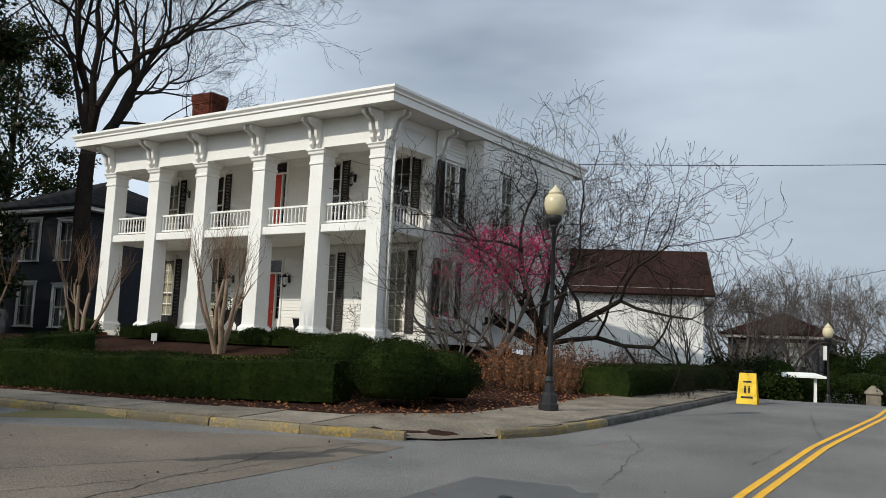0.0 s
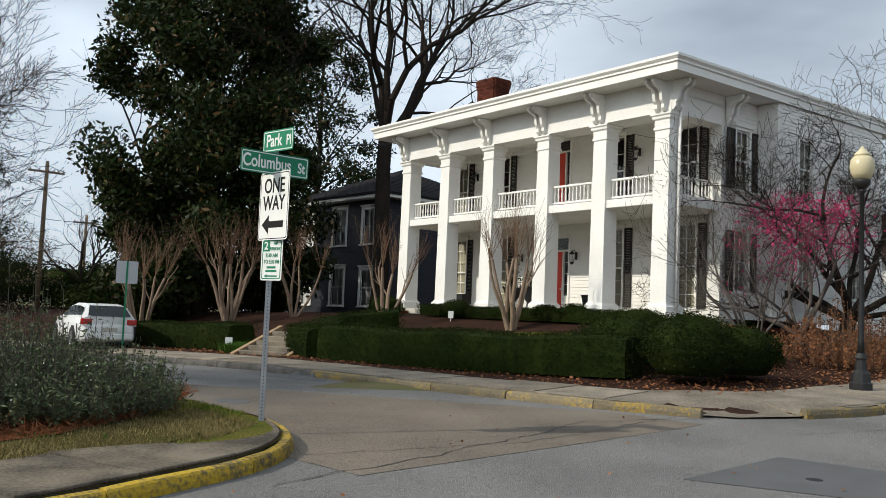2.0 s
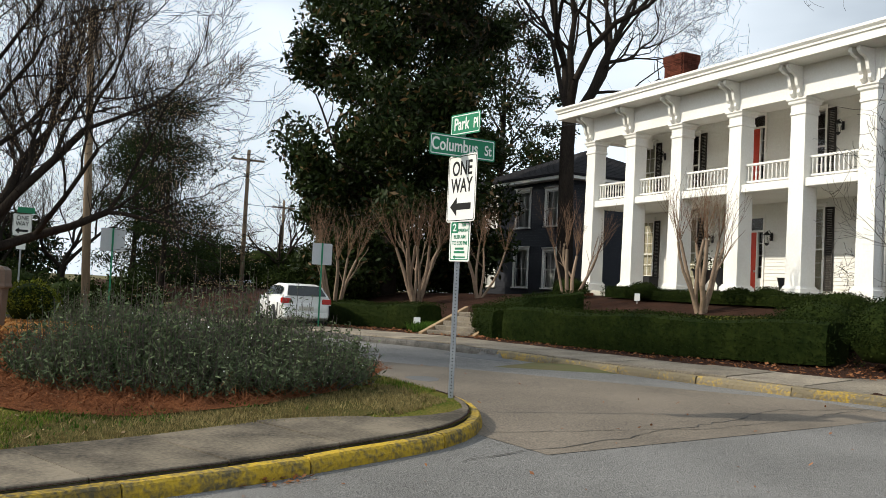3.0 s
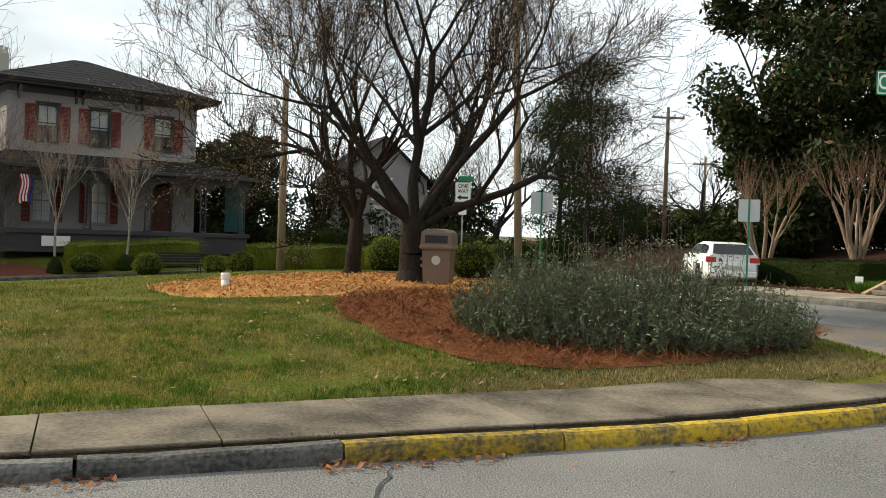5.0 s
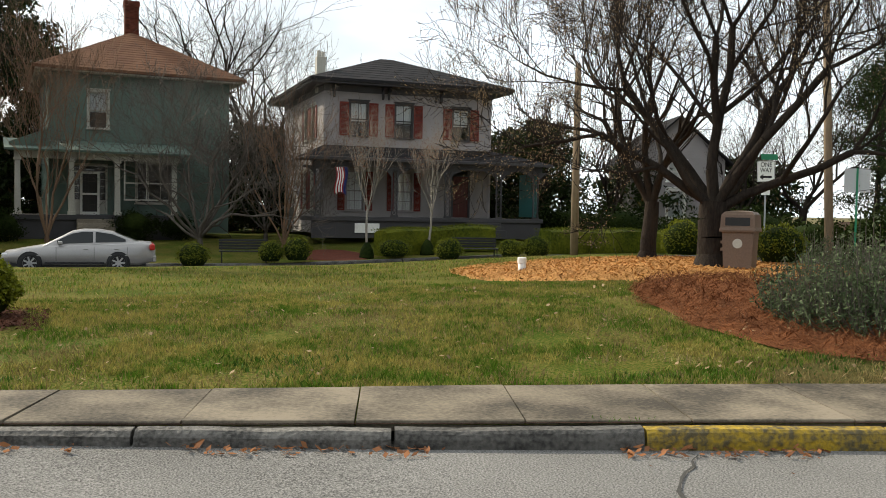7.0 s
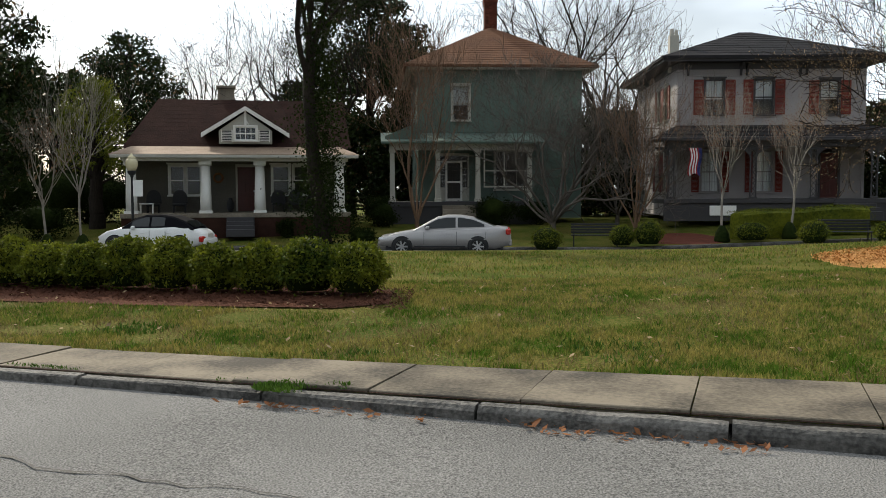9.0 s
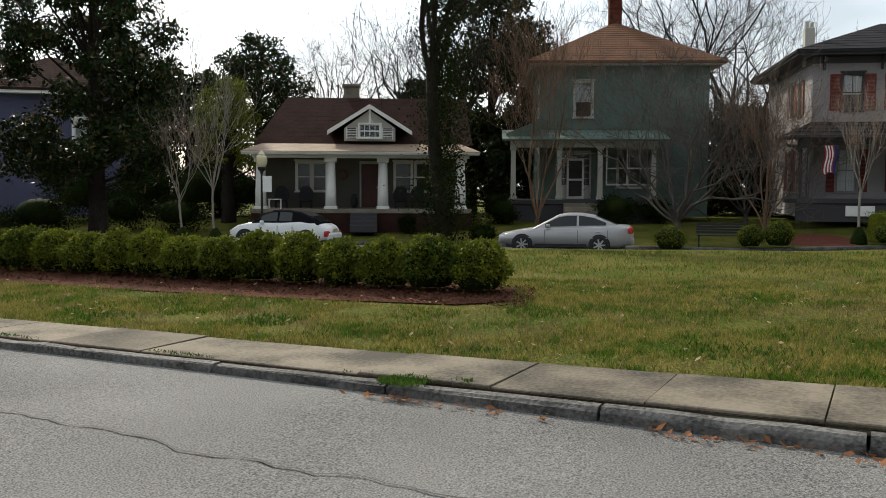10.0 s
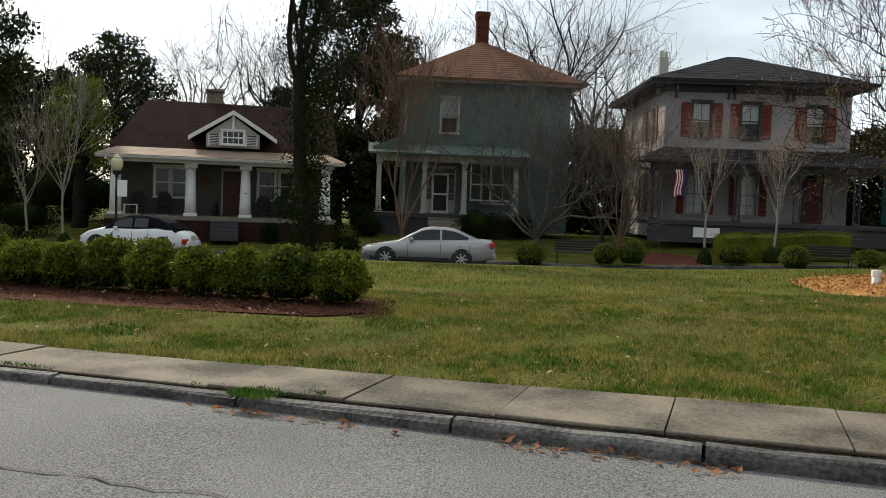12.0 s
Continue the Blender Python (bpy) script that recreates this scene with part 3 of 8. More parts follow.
def shrub(name, x, y, rx, ry, h, seed, label, material, n=2600, size=0.05, z=None, group="", turn=0.0, category="shrub", body=None, loose=False):
    """A dense shrub: a solid inner body, dark to stand for the shade within, and leaves over a lumpy mass."""
    rng = np.random.default_rng(seed)
    z = land(x, y) if z is None else z
    ob = thing(name, label, category, pose(x, y, z, 0, 0, turn), group)
    d = rng.normal(0, 1, (n, 3))
    d[:, 2] = np.abs(d[:, 2]) * 1.05 - 0.35
    d /= np.linalg.norm(d, axis=1)[:, None]
    bumps = 1 + 0.09 * np.sin(d[:, 0] * 6 + seed) * np.cos(d[:, 1] * 7 - seed) + 0.06 * np.sin(d[:, 2] * 9 + seed)
    rad = bumps * (1 - np.abs(rng.normal(0, 0.09, n)))
    p = d * rad[:, None] * np.array([rx, ry, h * 0.56]) + np.array([0, 0, h * 0.46])
    if loose:
        p = clump_points(rng, n, rx * 1.1, ry * 1.1, h * 0.62, 14, 0.2) + np.array([0, 0, h * 0.42])
    p[:, 2] = np.maximum(p[:, 2], 0.03)
    part("foliage", leaves("foliage", p, size, material, rng, spread=0.015, aspect=0.6), material, ob)
    core = Geo()
    rings = []
    for k in range(7):
        a = -0.5 + 1.5 * k / 6
        rr = math.cos(a * math.pi / 2 * 0.98) * (0.45 if loose else 0.86)
        rings.append([(rx * rr * (1 + 0.07 * math.sin(3 * i + seed)) * math.cos(i * math.pi / 6), ry * rr * math.sin(i * math.pi / 6), h * 0.46 + h * (0.3 if loose else 0.5) * math.sin(a * math.pi / 2)) for i in range(12)])
    core.loft(rings)
    # core darker than bright leaves: the inner shade is put into its colour
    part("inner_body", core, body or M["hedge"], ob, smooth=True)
    return ob

# ---------------------------------------------------------------- ground, roads, pavements
far = Geo()
RX = [-2500, -1200, -500, -250, -160] + list(range(-120, 121, 12)) + [160, 250, 500, 1200, 2500]
far.add([(x, y, (land(x, y) if abs(x) < 130 and abs(y) < 130 else (2.0 if y > 60 else 0.2)) - 0.5) for y in RX for x in RX],
        [(j * len(RX) + i, j * len(RX) + i + 1, (j + 1) * len(RX) + i + 1, (j + 1) * len(RX) + i) for j in range(len(RX) - 1) for i in range(len(RX) - 1)])
structure("ground", far, M["earth"], "winter grass and bare earth out to the horizon", "ground")
BED = [(-100.0, -80.0), (70.0, -80.0), (70.0, 110.0), (-100.0, 110.0)]
structure("road", clipped_sheet(BED, road_z, 1.5, 0.0), M["asphalt"], "worn grey asphalt street with fine cracks", "road")
# the older, browner surface at the mouth of the side street
MOUTH = [(-3.7, 8.6), (1.2, 15.76), (0.3, 15.8), (-0.9, 16.2), (-4.5, 18.1), (-13.0, 22.9), (-62.0, 51.1), (-66.0, 46.0), (-5.6, 11.0)]
structure("side_road", clipped_sheet(MOUTH, road_z, 0.8, 0.006), M["old_asphalt"], "brownish old asphalt of the side street", "road")
structure("park_lawn", clipped_sheet(inset(PARK, 0.15), park_z, 0.6, 0.0), M["lawn"], "patchy green and straw-coloured winter lawn of a small park", "lawn")
structure("house_lot", clipped_sheet(inset(LOT, 0.15), lot_z, 1.0, 0.0, (-70, 60, 15, 90)), M["mulch"], "dark mulched and leaf-littered front garden slope", "ground")
structure("west_lots", clipped_sheet(inset(WEST, 0.15), west_z, 1.5, 0.0, (-110, -33, -60, 70)), M["lawn"], "dull winter lawns in front of a row of houses", "lawn")

# ---------------------------------------------------------------- house parts
I4 = Matrix.Identity(4)


def wall(parent, material, x0, x1, z0, z1, holes=(), y=0.0, thick=0.2, m=I4, lap=0.13, name="wall", label=""):
    """A wall facing -y with openings through it; lap > 0 covers it with lapped boards."""
    g = Geo()
    xs = sorted({x0, x1, *[h[0] for h in holes], *[h[2] for h in holes]})
    for a, b in zip(xs, xs[1:]):
        mid, z = (a + b) / 2, z0
        for h in sorted([h for h in holes if h[0] <= mid <= h[2]], key=lambda h: h[1]):
            if h[1] > z:
                g.box(a, y, z, b, y + thick, h[1])
            z = h[3]
        if z < z1:
            g.box(a, y, z, b, y + thick, z1)
    if lap:
        for a, b in zip(xs, xs[1:]):
            mid, z, runs = (a + b) / 2, z0, []
            for h in sorted([h for h in holes if h[0] <= mid <= h[2]], key=lambda h: h[1]):
                runs.append((z, h[1]))
                z = h[3]
            for lo, hi in runs + [(z, z1)]:
                if hi - lo < 0.03:
                    continue
                fold, k = [], int((lo - z0) / lap + 1e-6)
                while z0 + k * lap < hi - 0.01:
                    p, q = z0 + k * lap, z0 + (k + 1) * lap
                    for zz in (max(p, lo), min(q, hi)):
                        dy = -0.028 + 0.024 * (zz - p) / lap
                        fold.append([(a, y + dy, zz), (b, y + dy, zz)])
                    k += 1
                g.loft(fold, caps=False, close=False)
    data = g.moved(m).mesh(name, material)
    bm = bmesh.new()
    bm.from_mesh(data)
    bmesh.ops.remove_doubles(bm, verts=bm.verts, dist=0.0005)
    bm.to_mesh(data)
    bm.free()
    return part(name, data, material, parent, label)


def window(parent, x0, z0, x1, z1, y=0.0, m=I4, trim="white", cols=2, rows=2, shutter=None, blind=None, trimw=0.1, hood=True, sw=0.0, open_low=False):
    """A sash window set in its opening: casing, sill, bars, panes, what hangs behind, and shutters."""
    g = Geo()
    t = trimw
    g.box(x0 - t, y - 0.05, z0, x0, y + 0.08, z1, 0.008).box(x1, y - 0.05, z0, x1 + t, y + 0.08, z1, 0.008)
    g.box(x0 - t, y - 0.05, z1, x1 + t, y + 0.08, z1 + t, 0.008)
    if hood:
        g.box(x0 - t - 0.05, y - 0.11, z1 + t, x1 + t + 0.05, y + 0.02, z1 + t + 0.07, 0.01)
    w = part("window", g.moved(m), M[trim], parent)
    part("sill", Geo().box(x0 - t - 0.04, y - 0.12, z0 - 0.07, x1 + t + 0.04, y + 0.08, z0, 0.01).moved(m), M[trim], w)
    b = Geo()
    zm = (z0 + z1) / 2
    for lo, hi, dy in ((z0, zm + 0.02, 0.06), (zm - 0.02, z1, 0.03)):
        b.box(x0, y + dy, lo, x0 + 0.05, y + dy + 0.03, hi).box(x1 - 0.05, y + dy, lo, x1, y + dy + 0.03, hi)
        b.box(x0 + 0.05, y + dy, lo, x1 - 0.05, y + dy + 0.03, lo + 0.05).box(x0 + 0.05, y + dy, hi - 0.045, x1 - 0.05, y + dy + 0.03, hi)
        for i in range(1, cols):
            xx = x0 + (x1 - x0) * i / cols
            b.box(xx - 0.013, y + dy + 0.004, lo + 0.05, xx + 0.013, y + dy + 0.026, hi - 0.045)
        for i in range(1, rows):
            zz = lo + (hi - lo) * i / rows
            b.box(x0 + 0.05, y + dy + 0.006, zz - 0.012, x1 - 0.05, y + dy + 0.024, zz + 0.012)
    part("sash", b.moved(m), M[trim], w)
    for lo, hi, dy in ((z0 + 0.05, zm - 0.025, 0.075), (zm + 0.03, z1 - 0.045, 0.045)):
        pane = part("pane", Geo().add([(x0 + 0.05, y + dy, lo), (x1 - 0.05, y + dy, lo), (x1 - 0.05, y + dy, hi), (x0 + 0.05, y + dy, hi)], [(0, 1, 2, 3)]).moved(m), M["glass"], w)
        pane.visible_shadow = False
    if blind:
        c = Geo()
        n = 14
        c.loft([[(x0 + (x1 - x0) * i / n, y + 0.17 + 0.015 * (i % 2), z0 + (z1 - z0) * (0.0 if not open_low else 0.45)), (x0 + (x1 - x0) * i / n, y + 0.17 + 0.015 * (i % 2), z1)] for i in range(n + 1)], caps=False, close=False)
        part("curtain", c.moved(m), M[blind], w)
    if shutter:
        sw = sw or (x1 - x0) * 0.5
        for a in (x0 - t - sw - 0.01, x1 + t + 0.01):
            s = Geo()
            s.box(a, y - 0.075, z0, a + 0.06, y - 0.03, z1, 0.006).box(a + sw - 0.06, y - 0.075, z0, a + sw, y - 0.03, z1, 0.006)
            for zz in (z0, zm - 0.04, z1 - 0.08):
                s.box(a + 0.06, y - 0.073, zz, a + sw - 0.06, y - 0.032, zz + 0.08)
            zz = z0 + 0.1
            while zz < z1 - 0.1:
                s.add([(a + 0.06, y - 0.04, zz + 0.05), (a + sw - 0.06, y - 0.04, zz + 0.05), (a + sw - 0.06, y - 0.07, zz), (a + 0.06, y - 0.07, zz)], [(0, 1, 2, 3)])
                zz += 0.06
            part("shutter", s.moved(m), M[shutter], w, "louvred shutter")
    return w


def door(parent, x0, z0, x1, z1, y, paint, m=I4, trim="white", transom=0.0, side=0.0, knob=True, glassy=False):
    """A panelled door in its casing, with a transom light above and side lights."""
    g = Geo()
    e = 0.09
    X0, X1, Z1 = x0 - side, x1 + side, z1 + transom
    for a, b in ((X0 - e, X0), (X1, X1 + e)):
        g.box(a, y - 0.06, z0, b, y + 0.1, Z1, 0.01)
    g.box(X0 - e, y - 0.06, Z1, X1 + e, y + 0.1, Z1 + 0.14, 0.01)
    if transom:
        g.box(X0, y - 0.02, z1, X1, y + 0.08, z1 + 0.07)
    if side:
        g.box(x0 - 0.05, y - 0.02, z0, x0, y + 0.08, z1).box(x1, y - 0.02, z0, x1 + 0.05, y + 0.08, z1)
        for a, b in ((X0, x0 - 0.05), (x1 + 0.05, X1)):
            g.box(a, y, z0, b, y + 0.06, z0 + 0.7)
            for i in range(1, 4):
                zz = z0 + 0.7 + (z1 - z0 - 0.7) * i / 4
                g.box(a, y + 0.02, zz - 0.012, b, y + 0.05, zz + 0.012)
    d = part("door", g.moved(m), M[trim], parent)
    leaf = Geo().box(x0, y + 0.04, z0, x1, y + 0.09, z1)
    w, h = x1 - x0, z1 - z0
    for cx in (0.27, 0.73):
        for lo, hi in ((0.07, 0.36), (0.42, 0.68), (0.74, 0.93)):
            if glassy and lo > 0.3:
                continue
            leaf.box(x0 + w * (cx - 0.16), y + 0.025, z0 + h * lo, x0 + w * (cx + 0.16), y + 0.045, z0 + h * hi, 0.012)
    part("leaf", leaf.moved(m), M[paint], d, "panelled door leaf")
    if knob:
        part("knob", Geo().lathe(x1 - 0.08, y + 0.0, [(0.012, z0 + 0.92), (0.032, z0 + 0.94), (0.032, z0 + 0.98), (0.012, z0 + 1.0)], 8).moved(m), M["chrome"], d)
    lights = []
    if transom:
        lights.append((X0, z1 + 0.07, X1, Z1))
    if side:
        lights += [(X0, z0 + 0.7, x0 - 0.05, z1), (x1 + 0.05, z0 + 0.7, X1, z1)]
    for a, lo, b, hi in lights:
        p = part("pane", Geo().add([(a, y + 0.05, lo), (b, y + 0.05, lo), (b, y + 0.05, hi), (a, y + 0.05, hi)], [(0, 1, 2, 3)]).moved(m), M["glass"], d)
        p.visible_shadow = False
    return d


def hip_roof(parent, material, x0, y0, x1, y1, z, rise, ridge=None, eave=0.12, courses=0.32, name="roof"):
    """A hipped roof with shingle courses that step down to thick eaves. ridge: (x, y) ends of its top."""
    if ridge is None:
        w, d = x1 - x0, y1 - y0
        k = min(w, d) / 2
        ridge = ((x0 + k, y0 + k), (x1 - k, y1 - k)) if w >= d else ((x0 + k, y0 + k), (x1 - k, y1 - k))
    (ax, ay), (bx, by) = ridge
    n = max(4, int(math.hypot(rise, min(ax - x0, ay - y0)) / courses))
    rings = []
    for i in range(n + 1):
        k = i / n
        a0, b0 = x0 + (ax - x0) * k, y0 + (ay - y0) * k
        a1, b1 = x1 + (bx - x1) * k, y1 + (by - y1) * k
        zz = z + rise * k
        ring = lambda dz, e: [(a0 - e, b0 - e, zz + dz), (a1 + e, b0 - e, zz + dz), (a1 + e, b1 + e, zz + dz), (a0 - e, b1 + e, zz + dz)]
        if i == 0:
            rings.append(ring(-eave, 0))
        rings.append(ring(0.0, 0.0))
        if i < n:
            rings.append(ring(0.010, 0.004))
    return part(name, Geo().loft(rings), material, parent)


def brick_stack(parent, x, y, z0, z1, w, d, name="chimney", cap=True):
    """A brick chimney: courses that overlap, with a corbelled head."""
    g = Geo()
    h, i, z = 0.075, 0, z0
    while z < z1:
        head = 0.05 if cap and z > z1 - 0.3 else (0.025 if cap and z > z1 - 0.42 else 0.0)
        ww, dd = w / 2 + head, d / 2 + head
        n, m2 = max(2, round(w / 0.215)), max(2, round(d / 0.215))
        o = (i % 2) * 0.5
        for k in range(n):
            a, b = -ww + 2 * ww * max(0, (k - 0.5 * o) / n), -ww + 2 * ww * (k + 1 - 0.5 * o) / n
            for s in (-1, 1):
                g.box(x + a + 0.005, y + s * dd - 0.05, z + 0.005, x + b - 0.005, y + s * dd + 0.05, z + h - 0.006)
        for k in range(m2):
            a, b = -dd + 2 * dd * k / m2, -dd + 2 * dd * (k + 1) / m2
            for s in (-1, 1):
                g.box(x + s * ww - 0.05, y + a + 0.005, z + 0.005, x + s * ww + 0.05, y + b - 0.005, z + h - 0.006)
        z, i = z + h, i + 1
    c = part(name, g, M["brick"], parent, "weathered red brick chimney")
    part("mortar", Geo().box(x - w / 2 + 0.01, y - d / 2 + 0.01, z0, x + w / 2 - 0.01, y + d / 2 - 0.01, z1 - 0.02), M["mortar"], c)
    return c


def lantern(parent, x, y, z):
    g = Geo()
    g.box(x - 0.05, y + 0.12, z - 0.1, x + 0.05, y + 0.16, z + 0.2, 0.01)
    g.tube([(x, y + 0.12, z + 0.16), (x, y + 0.02, z + 0.27), (x, y - 0.08, z + 0.22)], 0.012, 6)
    g.lathe(x, y - 0.08, [(0.02, z + 0.22), (0.12, z + 0.12), (0.13, z + 0.1)], 6)
    for a in range(6):
        c, s = math.cos(a * math.pi / 3), math.sin(a * math.pi / 3)
        g.tube([(x + 0.115 * c, y - 0.08 + 0.115 * s, z + 0.11), (x + 0.075 * c, y - 0.08 + 0.075 * s, z - 0.2)], 0.008, 4)
    g.lathe(x, y - 0.08, [(0.08, z - 0.2), (0.08, z - 0.23), (0.02, z - 0.3)], 6)
    return part("lantern", g, M["black"], parent, "black iron wall lantern")


def scroll_bracket(parent, x, y, z, m=I4, k=1.0):
    """A pair of scrolled eave brackets, side by side, against a wall at y facing -y; z is the top."""
    for dx in (-0.16, 0.1):
        pts = [(0.0, 0.0), (-0.62, 0.0), (-0.62, -0.12), (-0.50, -0.22), (-0.36, -0.26), (-0.27, -0.36), (-0.24, -0.52), (-0.22, -0.62), (-0.14, -0.72), (-0.15, -0.84), (-0.06, -0.95), (0.0, -0.95)]
        g = Geo().loft([[(x + dx, y + a * k, z + b * k) for a, b in pts], [(x + dx + 0.11, y + a * k, z + b * k) for a, b in pts]])
        part("bracket", g.moved(m), M["white"], parent, "scrolled eave bracket")
    return None


# ---------------------------------------------------------------- the white house with the two-storey porch
wh = thing("white_house", "large white two-storey house with columned double porch and red doors", "house", pose(-10.005, 35.95, 2.171, 0, 0, -38.76) @ Matrix.Diagonal((1, 1, 0.945, 1)))
COLS = [-0.05, 2.5, 5.08, 7.92, 10.5, 12.97]
PD, BX0, BX1, BD, CH = 2.6, -0.8, 13.35, 8.1, 6.35
part("foundation", Geo().box(-0.5, -0.45, -1.0, 13.5, PD + BD, -0.22), M["brick"], wh, "low red brick foundation")
part("porch_floor", Geo().box(-0.55, -0.5, -0.22, 13.55, PD, 0.0, 0.02), M["cream"], wh)
front_holes = [(-0.35, 0.3, 0.5, 3.15), (2.25, 0.3, 3.05, 3.15), (4.98, 0.02, 6.52, 3.0), (8.2, 0.3, 9.05, 3.2), (11.3, 0.3, 12.1, 3.2),
               (-0.35, 4.1, 0.43, 6.55), (2.25, 4.1, 3.05, 6.6), (5.06, 3.78, 6.44, 6.9), (8.2, 4.1, 9.03, 6.65), (11.3, 4.1, 12.1, 6.6)]
wall(wh, M["white"], BX0, BX1, 0, 7.3, front_holes, PD)
side = Matrix.Translation((BX1, PD, 0)) @ Matrix.Rotation(radians(90), 4, "Z")
side_holes = [(0.25, 0.9, 0.95, 2.9), (0.25, 4.3, 0.95, 6.3)]
wall(wh, M["white"], 0.2, BD, 0, 7.3, side_holes, 0, 0.2, side)
sidel = Matrix.Translation((BX0, PD + BD, 0)) @ Matrix.Rotation(radians(-90), 4, "Z")
wall(wh, M["white"], 0, BD - 0.2, 0, 7.3, (), 0, 0.2, sidel)
wall(wh, M["white"], BX0 + 0.2, BX1 - 0.2, 0, 7.3, (), PD + BD - 0.2, 0.2, I4, 0)
# the part of the house that stands forward of its side wall
WY0, WY1, WX = 4.0, PD + BD - 0.1, 14.1
wing = Matrix.Translation((WX, WY0, 0)) @ Matrix.Rotation(radians(90), 4, "Z")
wing_holes = [(1.2, 0.9, 2.0, 2.9), (4.2, 0.9, 5.0, 2.9), (1.2, 4.3, 2.0, 6.2), (4.2, 4.3, 5.0, 6.2)]
wall(wh, M["white"], BX1 + 0.03, WX, 0, 7.3, (), WY0)
wall(wh, M["white"], 0.2, WY1 - WY0, 0, 7.3, wing_holes, 0, 0.2, wing)
for h in wing_holes:
    window(wh, *h[:4], m=wing, cols=2, rows=2, blind="blind")
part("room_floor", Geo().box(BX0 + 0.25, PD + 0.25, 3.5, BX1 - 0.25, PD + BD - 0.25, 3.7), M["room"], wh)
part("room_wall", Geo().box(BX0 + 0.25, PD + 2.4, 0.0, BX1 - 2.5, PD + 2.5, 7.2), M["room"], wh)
for h in front_holes:
    if h[2] - h[0] < 1.2:
        window(wh, *h[:4], y=PD, cols=2, rows=3 if h[1] < 1 else 2, shutter="shutter", blind="blind" if h[1] < 1 or h[0] < 2 else None, sw=0.34)
for z0, z1, tr in ((0.02, 2.45, 0.53), (3.78, 6.4, 0.48)):
    door(wh, 5.34, z0, 6.16, z1, PD, "reddoor", transom=tr, side=0.32 if z0 < 1 else 0.25)
    # dark sheet stands in for the unlit hall behind the door
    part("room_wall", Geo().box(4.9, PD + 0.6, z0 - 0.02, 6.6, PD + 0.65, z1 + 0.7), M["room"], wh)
for h in side_holes:
    window(wh, *h[:4], m=side, cols=2, rows=2, shutter="shutter" if h[0] < 2 else None, blind="blind", sw=0.4)
for x in COLS:
    c = part("column", Geo().square(x, 0.0, [(0.30, 0.36), (0.27, 5.8)]), M["white"], wh, "square tapered white column")
    part("plinth", Geo().square(x, 0.0, [(0.385, 0.0), (0.385, 0.27), (0.35, 0.30), (0.32, 0.36)]), M["white"], c)
    part("capital", Geo().square(x, 0.0, [(0.27, 5.8), (0.305, 5.83), (0.305, 5.9), (0.28, 5.92), (0.285, 6.13), (0.335, 6.18), (0.345, 6.25), (0.385, 6.29), (0.385, 6.35)]), M["white"], c)
for x in (13.0,):
    c = part("column", Geo().square(x + 0.1, PD - 0.2, [(0.2, 0.0), (0.2, 6.35)]), M["white"], wh, "square white pilaster at the wall")
# upper deck, its rails and the ceiling under the roof
part("deck", Geo().box(-0.25, -0.22, 3.5, 13.25, PD, 3.78, 0.02), M["white"], wh, "upper porch deck with a white fascia")
part("porch_ceiling", Geo().box(-0.3, -0.3, 6.95, 13.3, PD, 7.02), M["white"], wh)
for a, b in list(zip(COLS, COLS[1:])) + [("side", 0)]:
    g = Geo()
    if a == "side":
        mm = Matrix.Translation((12.97, 0, 0)) @ Matrix.Rotation(radians(90), 4, "Z")
        a, b = 0.0, PD - 0.2
    else:
        mm = I4
    r = part("balustrade", Geo().box(a + 0.28, -0.05, 4.42, b - 0.28, 0.05, 4.5, 0.015).box(a + 0.28, -0.04, 3.84, b - 0.28, 0.04, 3.91, 0.012).moved(mm), M["white"], wh, "white balustrade of turned balusters")
    n = round((b - a - 0.56) / 0.165)
    me = Geo().lathe(0, 0, [(0.022, 3.91), (0.03, 3.96), (0.022, 4.02), (0.034, 4.12), (0.02, 4.3), (0.03, 4.38), (0.022, 4.42)], 6).mesh("baluster", M["white"], True)
    for i in range(n):
        bb = part("baluster", me, M["white"], r)
        bb.matrix_basis = mm @ Matrix.Translation((a + 0.28 + (b - a - 0.56) * (i + 0.5) / n, 0, 0))
# frieze, brackets, cornice, roof
fr = Geo().box(-0.36, -0.36, CH, 13.36, 0.3, 7.32).box(12.72, 0.3, CH, 13.3, PD, 7.32).box(-0.3, 0.3, CH, 0.28, PD, 7.32)
part("frieze", fr, M["white"], wh, "plain deep white frieze")
for x in COLS:
    scroll_bracket(wh, x + 0.02, -0.36, 7.3)
for s in (0.12, 2.75):
    scroll_bracket(wh, s - 0.3, 0.0, 7.3, Matrix.Translation((13.36, 0, 0)) @ Matrix.Rotation(radians(90), 4, "Z"), 0.95)
cor = Geo().box(-1.2, -1.2, 7.32, 14.2, PD + BD + 0.8, 7.4)
cor.loft([[(-1.2 - e, -1.2 - e, z), (14.2 + e, -1.2 - e, z), (14.2 + e, PD + BD + 0.8 + e, z), (-1.2 - e, PD + BD + 0.8 + e, z)] for e, z in ((0.0, 7.4), (0.0, 7.55), (0.05, 7.58), (0.05, 7.64), (0.12, 7.72), (0.12, 7.8), (0.0, 7.82))])
part("cornice", cor, M["white"], wh, "wide white overhanging cornice")
hip_roof(wh, M["slate"], -1.1, -1.1, 14.1, PD + BD + 0.7, 7.86, 0.85, ((5.5, 4.6), (7.5, 5.6)))
brick_stack(wh, 0.3, 3.9, 7.6, 10.6, 1.1, 0.8)
brick_stack(wh, -1.3, 3.6, 0.0, 8.6, 0.7, 0.9)
g = Geo()
g.tube([(13.42, 0.1, 7.2), (13.36, 0.05, 7.05), (13.36, 0.05, 0.0)], 0.05, 8)
